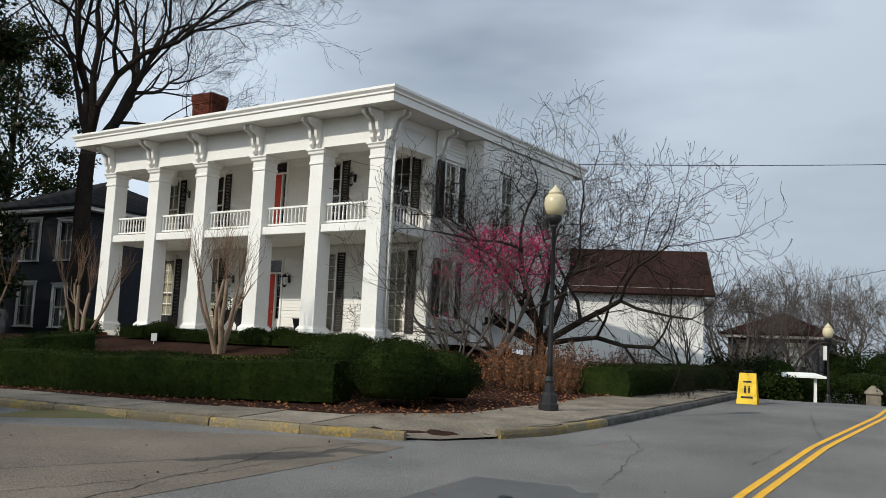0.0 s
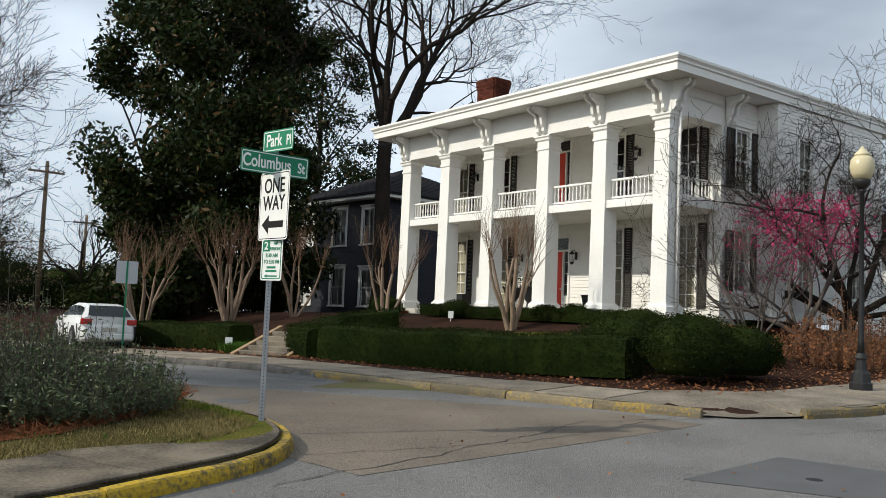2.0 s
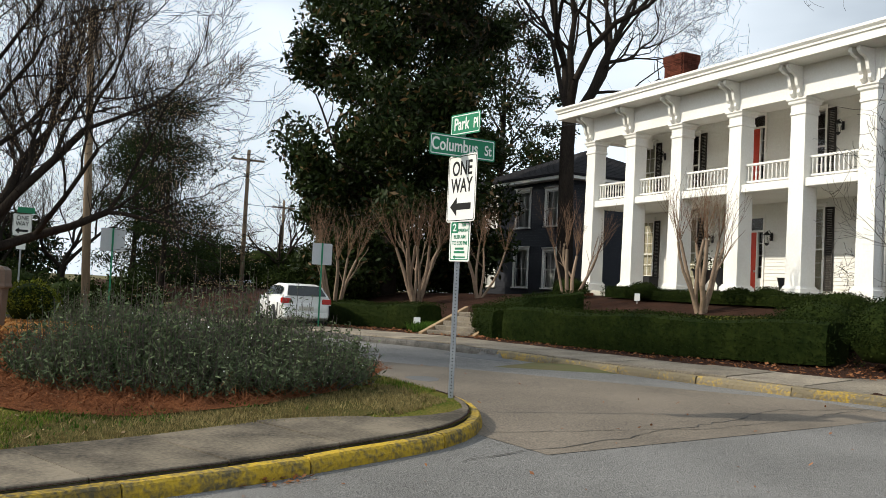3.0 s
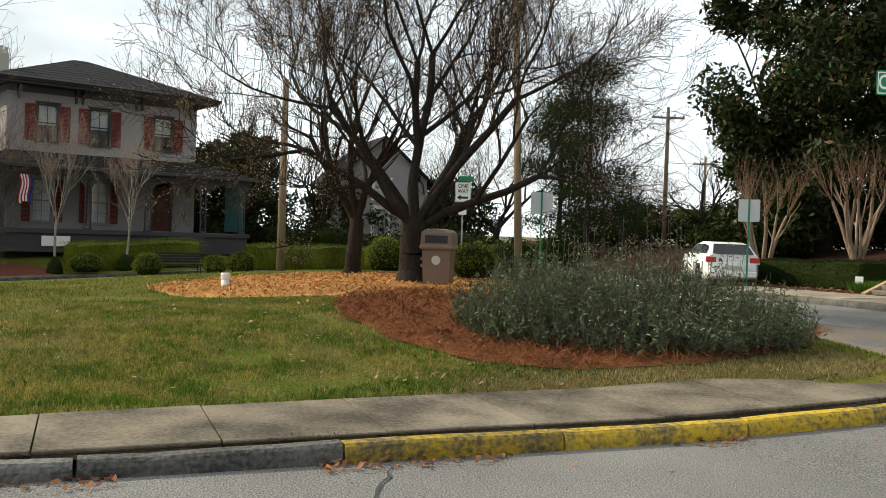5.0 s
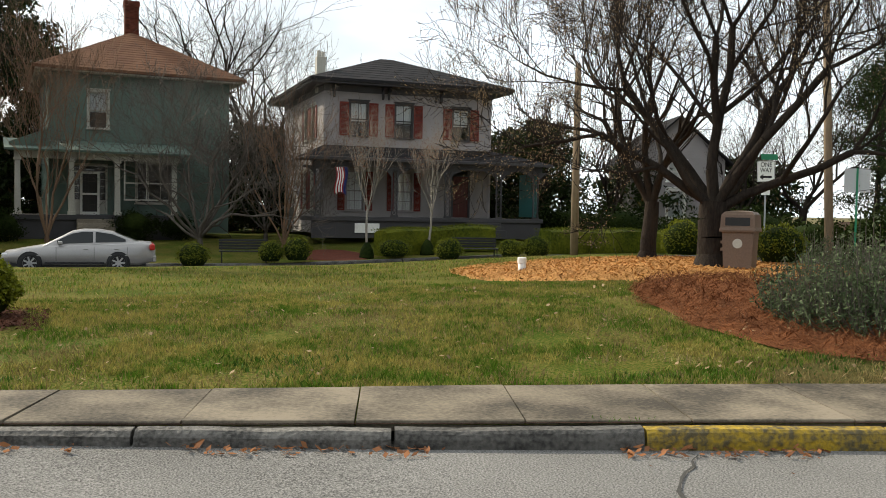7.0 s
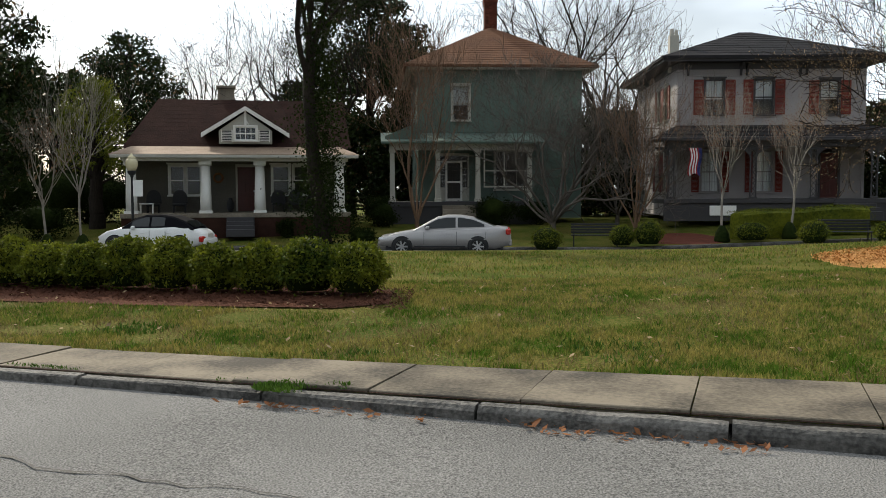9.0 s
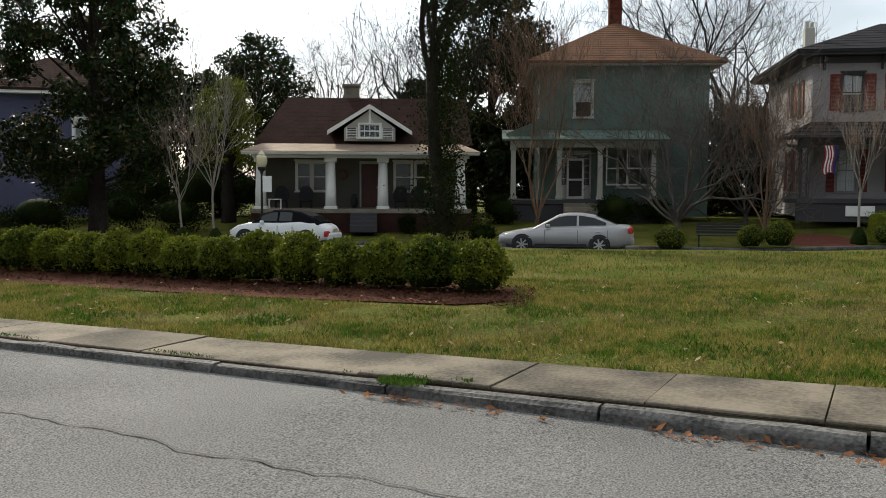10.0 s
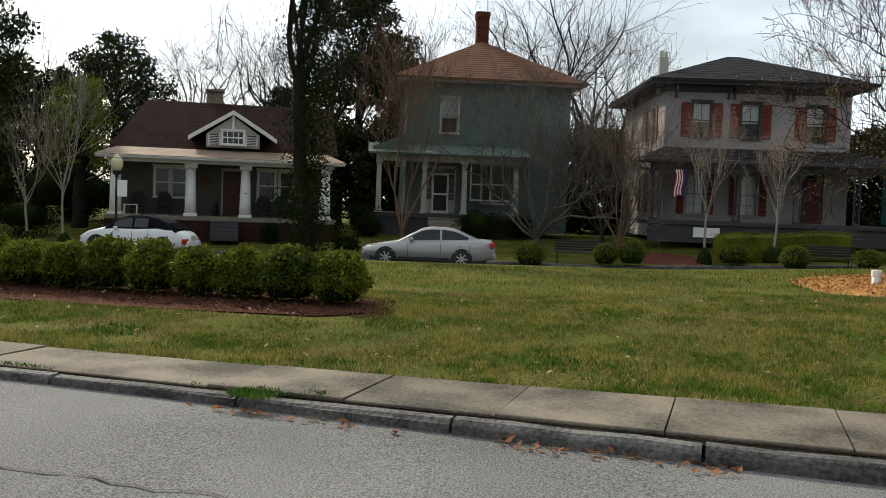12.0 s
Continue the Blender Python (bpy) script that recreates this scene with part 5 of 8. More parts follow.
# the old pear in the park: short stout trunk, many long limbs, two of them low and level
def old_pear():
    x, y, rng = -16.35, 12.45, random.Random(11)
    tree = thing("pear_tree", "old spreading pear tree with bare twigs and opening buds", "tree", on_land(x, y))
    trunk, segs, tips = [], [], []
    p, r = vec(0, 0, -0.1), 0.34
    for i in range(4):
        q = p + vec(rng.gauss(0, 0.02), rng.gauss(0, 0.02), 0.38)
        trunk.append((*p, *q, r * (1.35 if i == 0 else 1), r * 0.97))
        p, r = q, r * 0.97
    right = vec(0.6, 0.8, 0)
    toward = vec(0.8, -0.6, 0)
    for d, l, rr in ((right * 1.0 + vec(0, 0, 0.55), 3.0, 0.17), (right * -1.0 + vec(0, 0, 0.62) + toward * 0.2, 2.9, 0.16), (right * 0.8 + toward * 0.3 + vec(0, 0, 1.0), 3.6, 0.17),
                     (right * -0.7 + toward * -0.3 + vec(0, 0, 1.1), 3.6, 0.17), (right * 0.35 - toward * 0.5 + vec(0, 0, 1.3), 3.8, 0.18), (right * -0.25 + toward * 0.5 + vec(0, 0, 1.4), 3.8, 0.17),
                     (right * 0.1 + vec(0, 0, 1.6), 3.9, 0.18), (right * -0.9 + toward * 0.5 + vec(0, 0, 0.9), 3.3, 0.14), (right * 0.6 - toward * 0.6 + vec(0, 0, 0.9), 3.4, 0.15)):
        level = d.z < 0.7
        grow(rng, p - vec(0, 0, rng.uniform(0, 0.35)), d, l, rr * 0.66, 5, segs, tips, 2, 42, 0.05 if level else 0.08, 0.13, 0.68, 4, 0.006)
    # upright water shoots along the limbs
    for q in [q for q in segs if 0.012 < q[6] < 0.075]:
        for _ in range(2):
            k = rng.random()
            base = vec(*[q[i] + (q[i + 3] - q[i]) * k for i in range(3)])
            side = vec(rng.gauss(0, 0.25), rng.gauss(0, 0.25), 1.0)
            grow(rng, base, side, rng.uniform(0.35, 1.0), 0.009, 1 if rng.random() < 0.7 else 0, segs, tips, 1, 24, 0.1, 0.07, 0.6, 3, 0.004)
    part("trunk", sticks("trunk", trunk, M["bark"]), M["bark"], tree, "dark rough trunk")
    part("limb_crown", sticks("limb_crown", segs, M["bark"]), M["bark"], tree)
    ends = [s[3:6] for s in segs if s[7] < 0.014]
    part("bud_layer", leaves("bud_layer", ends, 0.042, M["bud"], np.random.default_rng(3), spread=0.05, per=1), M["bud"], tree, "opening buff buds")


old_pear()
bare_tree("pear_tree", -20.1, 13.3, 8.0, 0.22, 21, "smaller bare pear tree behind the old one", M["bark"], depth=4, spread=42, fork=0.2, limbs=6, buds=M["bud"], bud_size=0.045, per=1, split=2)


def magnolia(name, x, y, height, rx, ry, seed, label, n=26000, size=0.24, low=0.06, material="magnolia", brown=0.06):
    """A broad evergreen: dark trunk and limbs under layered lumps of big glossy leaves."""
    rng = np.random.default_rng(seed)
    r2 = random.Random(seed)
    tree = thing(name, label, "tree", on_land(x, y))
    segs = []
    for i in range(8):
        segs.append((0, 0, height * 0.11 * i - 0.1, r2.gauss(0, 0.04), r2.gauss(0, 0.04), height * 0.11 * (i + 1) - 0.1, 0.42 - 0.045 * i, 0.42 - 0.045 * (i + 1)))
    cs, rs = [], []
    while len(cs) < 130:
        h = low + (1 - low) * r2.random()
        w = math.sqrt(max(0.02, 1 - (abs(h - 0.38) / 0.64) ** 2.4))
        a = r2.uniform(0, 2 * math.pi)
        q = math.sqrt(r2.uniform(0.12, 0.85)) * w
        cs.append((rx * q * math.cos(a), ry * q * math.sin(a), height * h * 0.95))
        rs.append(r2.uniform(0.15, 0.30) * (rx + ry) / 2)
        if len(cs) % 3 == 0:
            segs.append((0, 0, max(0.5, cs[-1][2] * 0.72), *cs[-1], 0.08, 0.02))
    cs, rs = np.array(cs), np.array(rs)
    pick = rng.integers(0, len(cs), n)
    d = rng.normal(0, 1, (n, 3))
    d /= np.linalg.norm(d, axis=1)[:, None]
    p = cs[pick] + d * (rs[pick] * rng.uniform(0.35, 1.05, n))[:, None] * np.array([1, 1, 0.75])
    p = p[p[:, 2] > 0.1]
    cut = int(len(p) * brown)
    part("trunk", sticks("trunk", segs, M["bark"]), M["bark"], tree)
    part("crown", leaves("crown", p[cut:], size, M[material], rng, aspect=0.42), M[material], tree, "dark glossy evergreen leaves")
    if cut:
        part("dry_foliage", leaves("dry_foliage", p[:cut], size, M["brownleaf"], rng, aspect=0.42), M["brownleaf"], tree)
    return tree


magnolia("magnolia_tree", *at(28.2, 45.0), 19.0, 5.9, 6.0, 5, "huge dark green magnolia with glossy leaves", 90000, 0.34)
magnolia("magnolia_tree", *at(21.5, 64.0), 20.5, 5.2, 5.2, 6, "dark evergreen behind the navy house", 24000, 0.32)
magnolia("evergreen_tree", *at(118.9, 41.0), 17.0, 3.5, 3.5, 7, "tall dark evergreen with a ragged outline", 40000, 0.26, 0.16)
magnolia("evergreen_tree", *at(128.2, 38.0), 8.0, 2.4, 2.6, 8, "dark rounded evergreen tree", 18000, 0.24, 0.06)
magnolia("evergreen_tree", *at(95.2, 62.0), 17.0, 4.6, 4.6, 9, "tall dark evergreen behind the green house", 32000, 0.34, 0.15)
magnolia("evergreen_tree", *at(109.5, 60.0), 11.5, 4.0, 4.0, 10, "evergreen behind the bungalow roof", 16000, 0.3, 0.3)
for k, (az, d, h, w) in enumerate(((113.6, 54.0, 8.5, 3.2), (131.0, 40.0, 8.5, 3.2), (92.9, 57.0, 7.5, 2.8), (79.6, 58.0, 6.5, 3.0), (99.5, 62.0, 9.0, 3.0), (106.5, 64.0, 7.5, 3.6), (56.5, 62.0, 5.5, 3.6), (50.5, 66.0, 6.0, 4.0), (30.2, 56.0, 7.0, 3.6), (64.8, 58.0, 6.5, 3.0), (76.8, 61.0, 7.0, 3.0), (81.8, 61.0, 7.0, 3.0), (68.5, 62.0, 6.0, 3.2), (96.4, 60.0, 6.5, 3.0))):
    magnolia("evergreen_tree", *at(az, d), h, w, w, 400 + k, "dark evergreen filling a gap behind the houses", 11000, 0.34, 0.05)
magnolia("evergreen_tree", *at(62.6, 55.0), 7.0, 3.0, 3.0, 12, "dark evergreen beside the grey house", 12000, 0.28, 0.1)
magnolia("evergreen_tree", *at(111.4, 47.0), 7.4, 1.9, 1.9, 13, "yellowish green small tree behind the young trees", 9000, 0.15, 0.4, "box", 0.0)


def pine(name, x, y, height, r, seed, label, low=0.3):
    rng, r2 = np.random.default_rng(seed), random.Random(seed)
    tree = thing(name, label, "tree", on_land(x, y))
    segs, pts = [(0, 0, -0.1, 0.1, 0.05, height * 0.5, 0.2, 0.15), (0.1, 0.05, height * 0.5, 0.0, 0.0, height, 0.15, 0.03)], []
    for i in range(34):
        h = low + (1 - low) * r2.random()
        a = r2.uniform(0, 2 * math.pi)
        l = r * r2.uniform(0.5, 1.0) * (1 - ((h - low) / (1 - low)) ** 2 * 0.75)
        end = (l * math.cos(a), l * math.sin(a), height * h + l * 0.25)
        segs.append((0.05, 0.02, height * h, *end, 0.045, 0.012))
        c = np.array(end)
        pts.append(c * np.array([0.85, 0.85, 1]) + rng.normal(0, 1, (620, 3)) * np.array([0.28 * r, 0.28 * r, 0.13 * r]))
    part("trunk", sticks("trunk", segs, M["bark"]), M["bark"], tree)
    part("crown", leaves("crown", np.concatenate(pts), 0.30, M["pine"], rng, aspect=0.22), M["pine"], tree, "dark pine needles in loose tufts")


pine("pine_tree", *at(41.9, 62.0), 12.6, 3.6, 31, "tall loose pine beyond the park", 0.12)
pine("pine_tree", *at(43.6, 66.0), 11.0, 3.0, 32, "dark pine beyond the park", 0.1)
pine("pine_tree", *at(10.5, 62.0), 12.6, 2.6, 33, "pine top showing over the white roof", 0.4)
pine("pine_tree", *at(7.5, 66.0), 13.2, 2.6, 34, "pine top showing over the white roof", 0.4)

bare_tree("oak_tree", *at(17.2, 43.5), 25.0, 0.42, 44, "tall dark bare oak with heavy limbs", M["bark"], depth=6, spread=40, fork=0.36, limbs=7, split=2, twig=0.009, wiggle=0.2, up=0.07, shrink=0.72)
bare_tree("oak_tree", *at(30.5, 55.0), 20.0, 0.4, 42, "tall bare oak behind the magnolia", M["bark"], depth=4, spread=34, fork=0.35, limbs=5, split=2, twig=0.012)
for az, d, h, sd in ((121.0, 62, 17, 51), (125.5, 56, 17, 52), (116.0, 66, 16, 53), (104.5, 68, 13.5, 54), (101.0, 66, 14, 55), (98.6, 56, 15, 66), (84.0, 62, 19, 56), (80.6, 66, 17, 57), (77.5, 60, 12.5, 58), (90.5, 68, 18, 67),
                     (70.0, 64, 12, 59), (58.5, 60, 9.5, 60), (56.0, 66, 10, 61), (51.0, 62, 9.5, 62), (47.5, 64, 10.5, 63), (34.8, 72, 8.5, 64), (39.5, 80, 7.0, 65)):
    bare_tree("bare_tree", *at(az, d), h, 0.2 + h * 0.008, sd, "bare winter tree standing behind the houses", M["bark"], depth=5 if sd % 3 == 0 else 4, spread=40, fork=0.24, limbs=5, split=2, twig=0.009, wiggle=0.2, shrink=0.72, group="bare trees behind")
for az, d, h, sd in ((-5.5, 60, 15.5, 71), (-8.5, 64, 15.5, 72), (-21.5, 64, 8.5, 74), (-24.0, 74, 8.5, 75), (-26.4, 78, 9.0, 76), (-29.0, 82, 10.0, 77), (-31.5, 76, 9.5, 78), (-22.6, 58, 7.5, 79), (-25.2, 62, 8.5, 80), (-27.8, 70, 9.5, 68)):
    bare_tree("bare_tree", *at(az, d), h, 0.16 + h * 0.008, sd, "bare winter tree in the distance", M["graybark"], depth=5, spread=42, fork=0.18, limbs=5, split=2, twig=0.011, group="bare trees behind")

# crape myrtles and other small trees
crape("crape_myrtle", -4.48, 28.21, 4.0, 81, "pollarded crape myrtle with smooth tan stems", 7)
crape("crape_myrtle", -9.16, 30.14, 3.7, 82, "pollarded crape myrtle with one thick trunk", 4)
crape("crape_myrtle", -17.0, 34.2, 4.6, 83, "tall fan-shaped crape myrtle before the magnolia", 8)
crape("crape_myrtle", -14.6, 35.2, 3.9, 84, "crape myrtle before the navy house", 4)
crape("crape_myrtle", *at(31.5, 38.0), 4.6, 85, "crape myrtle in the shade of the magnolia", 6)
bare_tree("bare_tree", *at(92.3, 43.5), 9.0, 0.12, 86, "brown upright bare tree before the green house", M["tantwig"], depth=5, spread=26, fork=0.04, limbs=6, split=2, twig=0.007, up=0.16, group="bare front garden trees")
bare_tree("bare_tree", *at(78.8, 42.0), 6.8, 0.12, 87, "reddish upright bare tree beside the grey house", M["tantwig"], depth=4, spread=24, fork=0.04, limbs=8, split=2, twig=0.007, up=0.16, group="bare front garden trees")
bare_tree("bare_tree", *at(83.8, 42.0), 9.4, 0.15, 88, "grey multi-stemmed bare tree before the green house", M["graybark"], depth=5, spread=52, fork=0.06, limbs=12, split=2, twig=0.008, wiggle=0.22, up=0.12, group="bare front garden trees")
bare_tree("bare_tree", *at(79.9, 46.0), 7.0, 0.12, 89, "fine-twigged bare tree between two houses", M["graybark"], depth=5, spread=42, fork=0.08, limbs=8, split=2, twig=0.007, group="bare front garden trees")
rb, segs = bare_tree("redbud_tree", 2.5, 26.9, 5.6, 0.09, 90, "many-stemmed bare redbud at the house corner", M["graybark"], depth=4, spread=44, fork=0.04, limbs=7, split=2, twig=0.005)
rb, segs = bare_tree("redbud_tree", 3.9, 28.4, 5.4, 0.15, 91, "redbud in bright pink blossom beside the house", M["graybark"], depth=4, spread=46, fork=0.12, limbs=6, split=2, twig=0.006)
ends = [s[3:6] for s in segs if s[7] < 0.02 and 1.5 < s[5] < 4.6 and math.hypot(s[3], s[4]) < 2.1]
part("blossom", leaves("blossom", ends, 0.10, M["pink"], np.random.default_rng(4), spread=0.10, per=3), M["pink"], rb, "bright pink blossom on bare twigs")
bare_tree("bare_tree", 5.4, 30.2, 9.5, 0.26, 92, "wide leaning bare tree with dark low limbs", M["bark"], depth=6, spread=58, fork=0.13, limbs=8, split=2, twig=0.007, lean=(0.3, 0.1), up=0.035, wiggle=0.2)
bare_tree("bare_tree", *at(-19.3, 36.0), 4.6, 0.08, 93, "small vase-shaped bare tree before the white wing", M["bark"], depth=4, spread=34, fork=0.05, limbs=8, split=2, twig=0.006)


def young_tree(x, y, h, seed, leafy, bag=True):
    t, segs = bare_tree("young_tree", x, y, h, 0.055, seed, "slender young street tree" + (" with a green watering bag" if bag else ""), M["birch"], depth=4, spread=22, fork=0.36, limbs=7, split=2, twig=0.004, up=0.16, group="young street trees")
    if leafy:
        part("new_foliage", leaves("new_foliage", [s[3:6] for s in segs if s[7] < 0.008], 0.045, M[leafy], np.random.default_rng(seed), spread=0.05, per=1), M[leafy], t)
    if bag:
        part("watering_bag", Geo().lathe(0, 0, [(0.30, 0.0), (0.31, 0.1), (0.25, 0.4), (0.13, 0.62), (0.08, 0.68)], 10), M["hedge"], t, "dark green watering bag", smooth=True)


young_tree(-36.6, 10.7, 6.2, 101, "rust")
young_tree(-37.2, 13.6, 6.0, 102, "rust")
young_tree(-36.2, -16.2, 6.0, 103, "rust")
young_tree(-36.0, -14.7, 6.8, 104, None)

# the ivy-clad trunk before the bungalow
iv, segs = bare_tree("ivy_tree", *at(98.2, 38.0), 17.0, 0.30, 105, "dark trunk wrapped in ivy before the bungalow", M["bark"], depth=4, spread=26, fork=0.45, limbs=5, split=2, twig=0.01)
rng = np.random.default_rng(106)
ivp = np.stack([rng.normal(0, 0.50, 15000), rng.normal(0, 0.50, 15000), rng.uniform(0, 13.5, 15000)], 1)
ivp[:, :2] *= (0.7 + 0.6 * rng.random((15000, 1))) * (0.85 + 0.35 * np.sin(ivp[:, 2:3] * 0.9) ** 2)
part("ivy", leaves("ivy", ivp, 0.11, M["hedge"], rng, aspect=0.8), M["hedge"], iv, "dark ivy leaves")

# ---------------------------------------------------------------- shrubs and hedges
def hedge_row(name, path, w, h, seed, label, material="hedge", per_m=1500, size=0.05):
    """A clipped hedge along a plan path: solid twiggy core, leaves over all its faces."""
    rng = np.random.default_rng(seed)
    ob = thing(name, label, "hedge")
    core, pts = Geo(), []
    st = along(path, 0.35)
    rings = []
    for i, (x, y, dx, dy) in enumerate(st):
        z, k = land(x, y), 1 + 0.06 * math.sin(i * 0.9 + seed)
        a, b = w * 0.46 * k, h * (0.95 + 0.04 * math.sin(i * 0.6))
        rings.append([(x - dy * a * u, y + dx * a * u, z + b * v) for u, v in ((-0.92, 0.02), (-1, 0.5), (-0.9, 0.92), (-0.6, 1), (0.6, 1), (0.9, 0.92), (1, 0.5), (0.92, 0.02))])
        n = int(per_m * 0.35)
        u, v = rng.uniform(-1, 1, n), rng.uniform(0, 1, n)
        face = rng.integers(0, 3, n)
        uu = np.where(face == 0, -1.0, np.where(face == 1, 1.0, u)) * a * 1.04
        vv = np.where(face == 2, 1.0, v) * b * 1.02 + 0.02 + rng.normal(0, 0.02, n)
        s = rng.uniform(-0.2, 0.2, n)
        pts.append(np.stack([x + dx * s - dy * uu, y + dy * s + dx * uu, z + vv], 1))
    core.loft(rings)
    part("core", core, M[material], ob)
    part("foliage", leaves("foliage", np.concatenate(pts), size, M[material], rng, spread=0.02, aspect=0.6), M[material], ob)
    return ob


hedge_row("clipped_hedge", [(-0.5, 20.6), (-4.8, 22.3), (-8.9, 24.3)], 1.3, 0.95, 111, "dark clipped hedge along the front of the garden")
hedge_row("clipped_hedge", [(-9.2, 24.4), (-10.6, 26.2), (-10.2, 28.2), (-8.2, 29.0)], 1.1, 0.85, 112, "dark clipped hedge curving back beside the steps")
hedge_row("clipped_hedge", [(-13.2, 27.6), (-17.0, 29.4), (-21.5, 32.2)], 1.2, 0.85, 113, "dark clipped hedge beyond the steps")
hedge_row("clipped_hedge", [(-8.4, 33.0), (-4.3, 30.0), (-0.2, 26.8)], 0.8, 0.36, 114, "low clipped hedge in front of the porch")
hedge_row("clipped_hedge", [(6.6, 25.6), (9.6, 29.4), (12.4, 33.6)], 1.6, 0.8, 115, "dark clipped hedge along the side street bank")
hedge_row("clipped_hedge", [(-37.6, 11.6), (-38.4, 14.8), (-38.0, 17.2)], 1.2, 1.15, 116, "green clipped hedge before the grey house", "box")
hedge_row("clipped_hedge", [(-36.6, 19.0), (-37.4, 23.5), (-37.2, 28.0)], 1.2, 1.1, 117, "green clipped hedge beside the street corner", "box")
shrub("round_bush", 0.62, 20.0, 1.0, 1.0, 1.45, 121, "large rounded clipped bush at the garden corner", M["hedge"], 9000, 0.05)
shrub("round_bush", -0.9, 21.9, 1.05, 1.0, 1.25, 122, "rounded clipped bush behind the hedge", M["hedge"], 7000, 0.05)
shrub("round_bush", 1.75, 21.3, 0.9, 0.9, 1.2, 123, "rounded clipped bush on the mulched bank", M["hedge"], 6000, 0.05)
for i, (x, y, r, h) in enumerate(((-7.0, 31.6, 0.62, 0.62), (-2.6, 28.8, 0.55, 0.55), (-3.6, 29.6, 0.5, 0.5), (-0.6, 26.8, 0.8, 0.62), (0.9, 25.6, 0.9, 0.75), (-10.0, 33.0, 0.7, 0.75))):
    shrub("round_bush", x, y, r, r, h, 124 + i, "small rounded clipped bush before the porch", M["hedge"], 3200, 0.045, group="porch bushes")
shrub("dry_shrub", 1.6, 24.4, 1.0, 0.9, 0.9, 134, "dull reddish shrub in the mulch", M["rust"], 2600, 0.05, body=M["redtwig"])
# boxwoods in a row at the edge of the park
for i in range(28):
    k = 0.81 * i
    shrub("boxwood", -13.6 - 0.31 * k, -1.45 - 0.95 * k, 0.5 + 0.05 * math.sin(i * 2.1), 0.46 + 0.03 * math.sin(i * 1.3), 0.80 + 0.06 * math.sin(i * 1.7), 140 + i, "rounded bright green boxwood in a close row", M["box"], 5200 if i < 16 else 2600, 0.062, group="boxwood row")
for i, (az, d, r, h) in enumerate(((84.2, 36, 0.62, 0.98), (79.6, 36.6, 0.5, 0.85), (78.0, 36.8, 0.58, 1.0), (68.6, 37.6, 0.58, 0.95), (64.7, 38.4, 0.5, 0.85), (63.1, 38.6, 0.6, 1.0), (72.0, 38.0, 0.7, 0.8), (54.4, 26.5, 0.62, 1.05), (48.9, 23.0, 0.62, 0.95))):
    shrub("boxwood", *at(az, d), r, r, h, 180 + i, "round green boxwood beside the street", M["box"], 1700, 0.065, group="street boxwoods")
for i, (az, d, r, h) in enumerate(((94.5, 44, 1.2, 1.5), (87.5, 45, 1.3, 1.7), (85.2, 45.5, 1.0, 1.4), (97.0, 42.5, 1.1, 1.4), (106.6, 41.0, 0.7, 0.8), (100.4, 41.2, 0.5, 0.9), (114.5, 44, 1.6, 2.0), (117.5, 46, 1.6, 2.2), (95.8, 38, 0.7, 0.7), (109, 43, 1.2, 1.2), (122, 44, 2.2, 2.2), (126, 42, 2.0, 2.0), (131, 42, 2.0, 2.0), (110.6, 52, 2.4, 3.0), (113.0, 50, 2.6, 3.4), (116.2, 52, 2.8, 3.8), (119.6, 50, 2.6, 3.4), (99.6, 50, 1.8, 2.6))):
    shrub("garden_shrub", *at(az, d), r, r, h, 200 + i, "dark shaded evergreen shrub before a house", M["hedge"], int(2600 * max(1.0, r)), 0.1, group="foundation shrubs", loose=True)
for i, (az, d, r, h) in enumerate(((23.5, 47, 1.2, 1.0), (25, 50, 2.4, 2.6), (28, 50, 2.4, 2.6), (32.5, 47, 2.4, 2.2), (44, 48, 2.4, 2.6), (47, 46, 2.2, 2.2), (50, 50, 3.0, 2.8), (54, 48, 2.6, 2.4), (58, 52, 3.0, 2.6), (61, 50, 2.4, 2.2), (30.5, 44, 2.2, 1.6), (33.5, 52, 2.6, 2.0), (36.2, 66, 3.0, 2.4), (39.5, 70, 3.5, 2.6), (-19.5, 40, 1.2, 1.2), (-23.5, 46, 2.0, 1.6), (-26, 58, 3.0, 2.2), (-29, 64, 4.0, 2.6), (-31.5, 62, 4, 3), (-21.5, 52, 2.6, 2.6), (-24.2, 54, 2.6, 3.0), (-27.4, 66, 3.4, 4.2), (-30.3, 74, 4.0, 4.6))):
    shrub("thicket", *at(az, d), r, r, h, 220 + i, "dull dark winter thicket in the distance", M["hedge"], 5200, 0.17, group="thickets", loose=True)


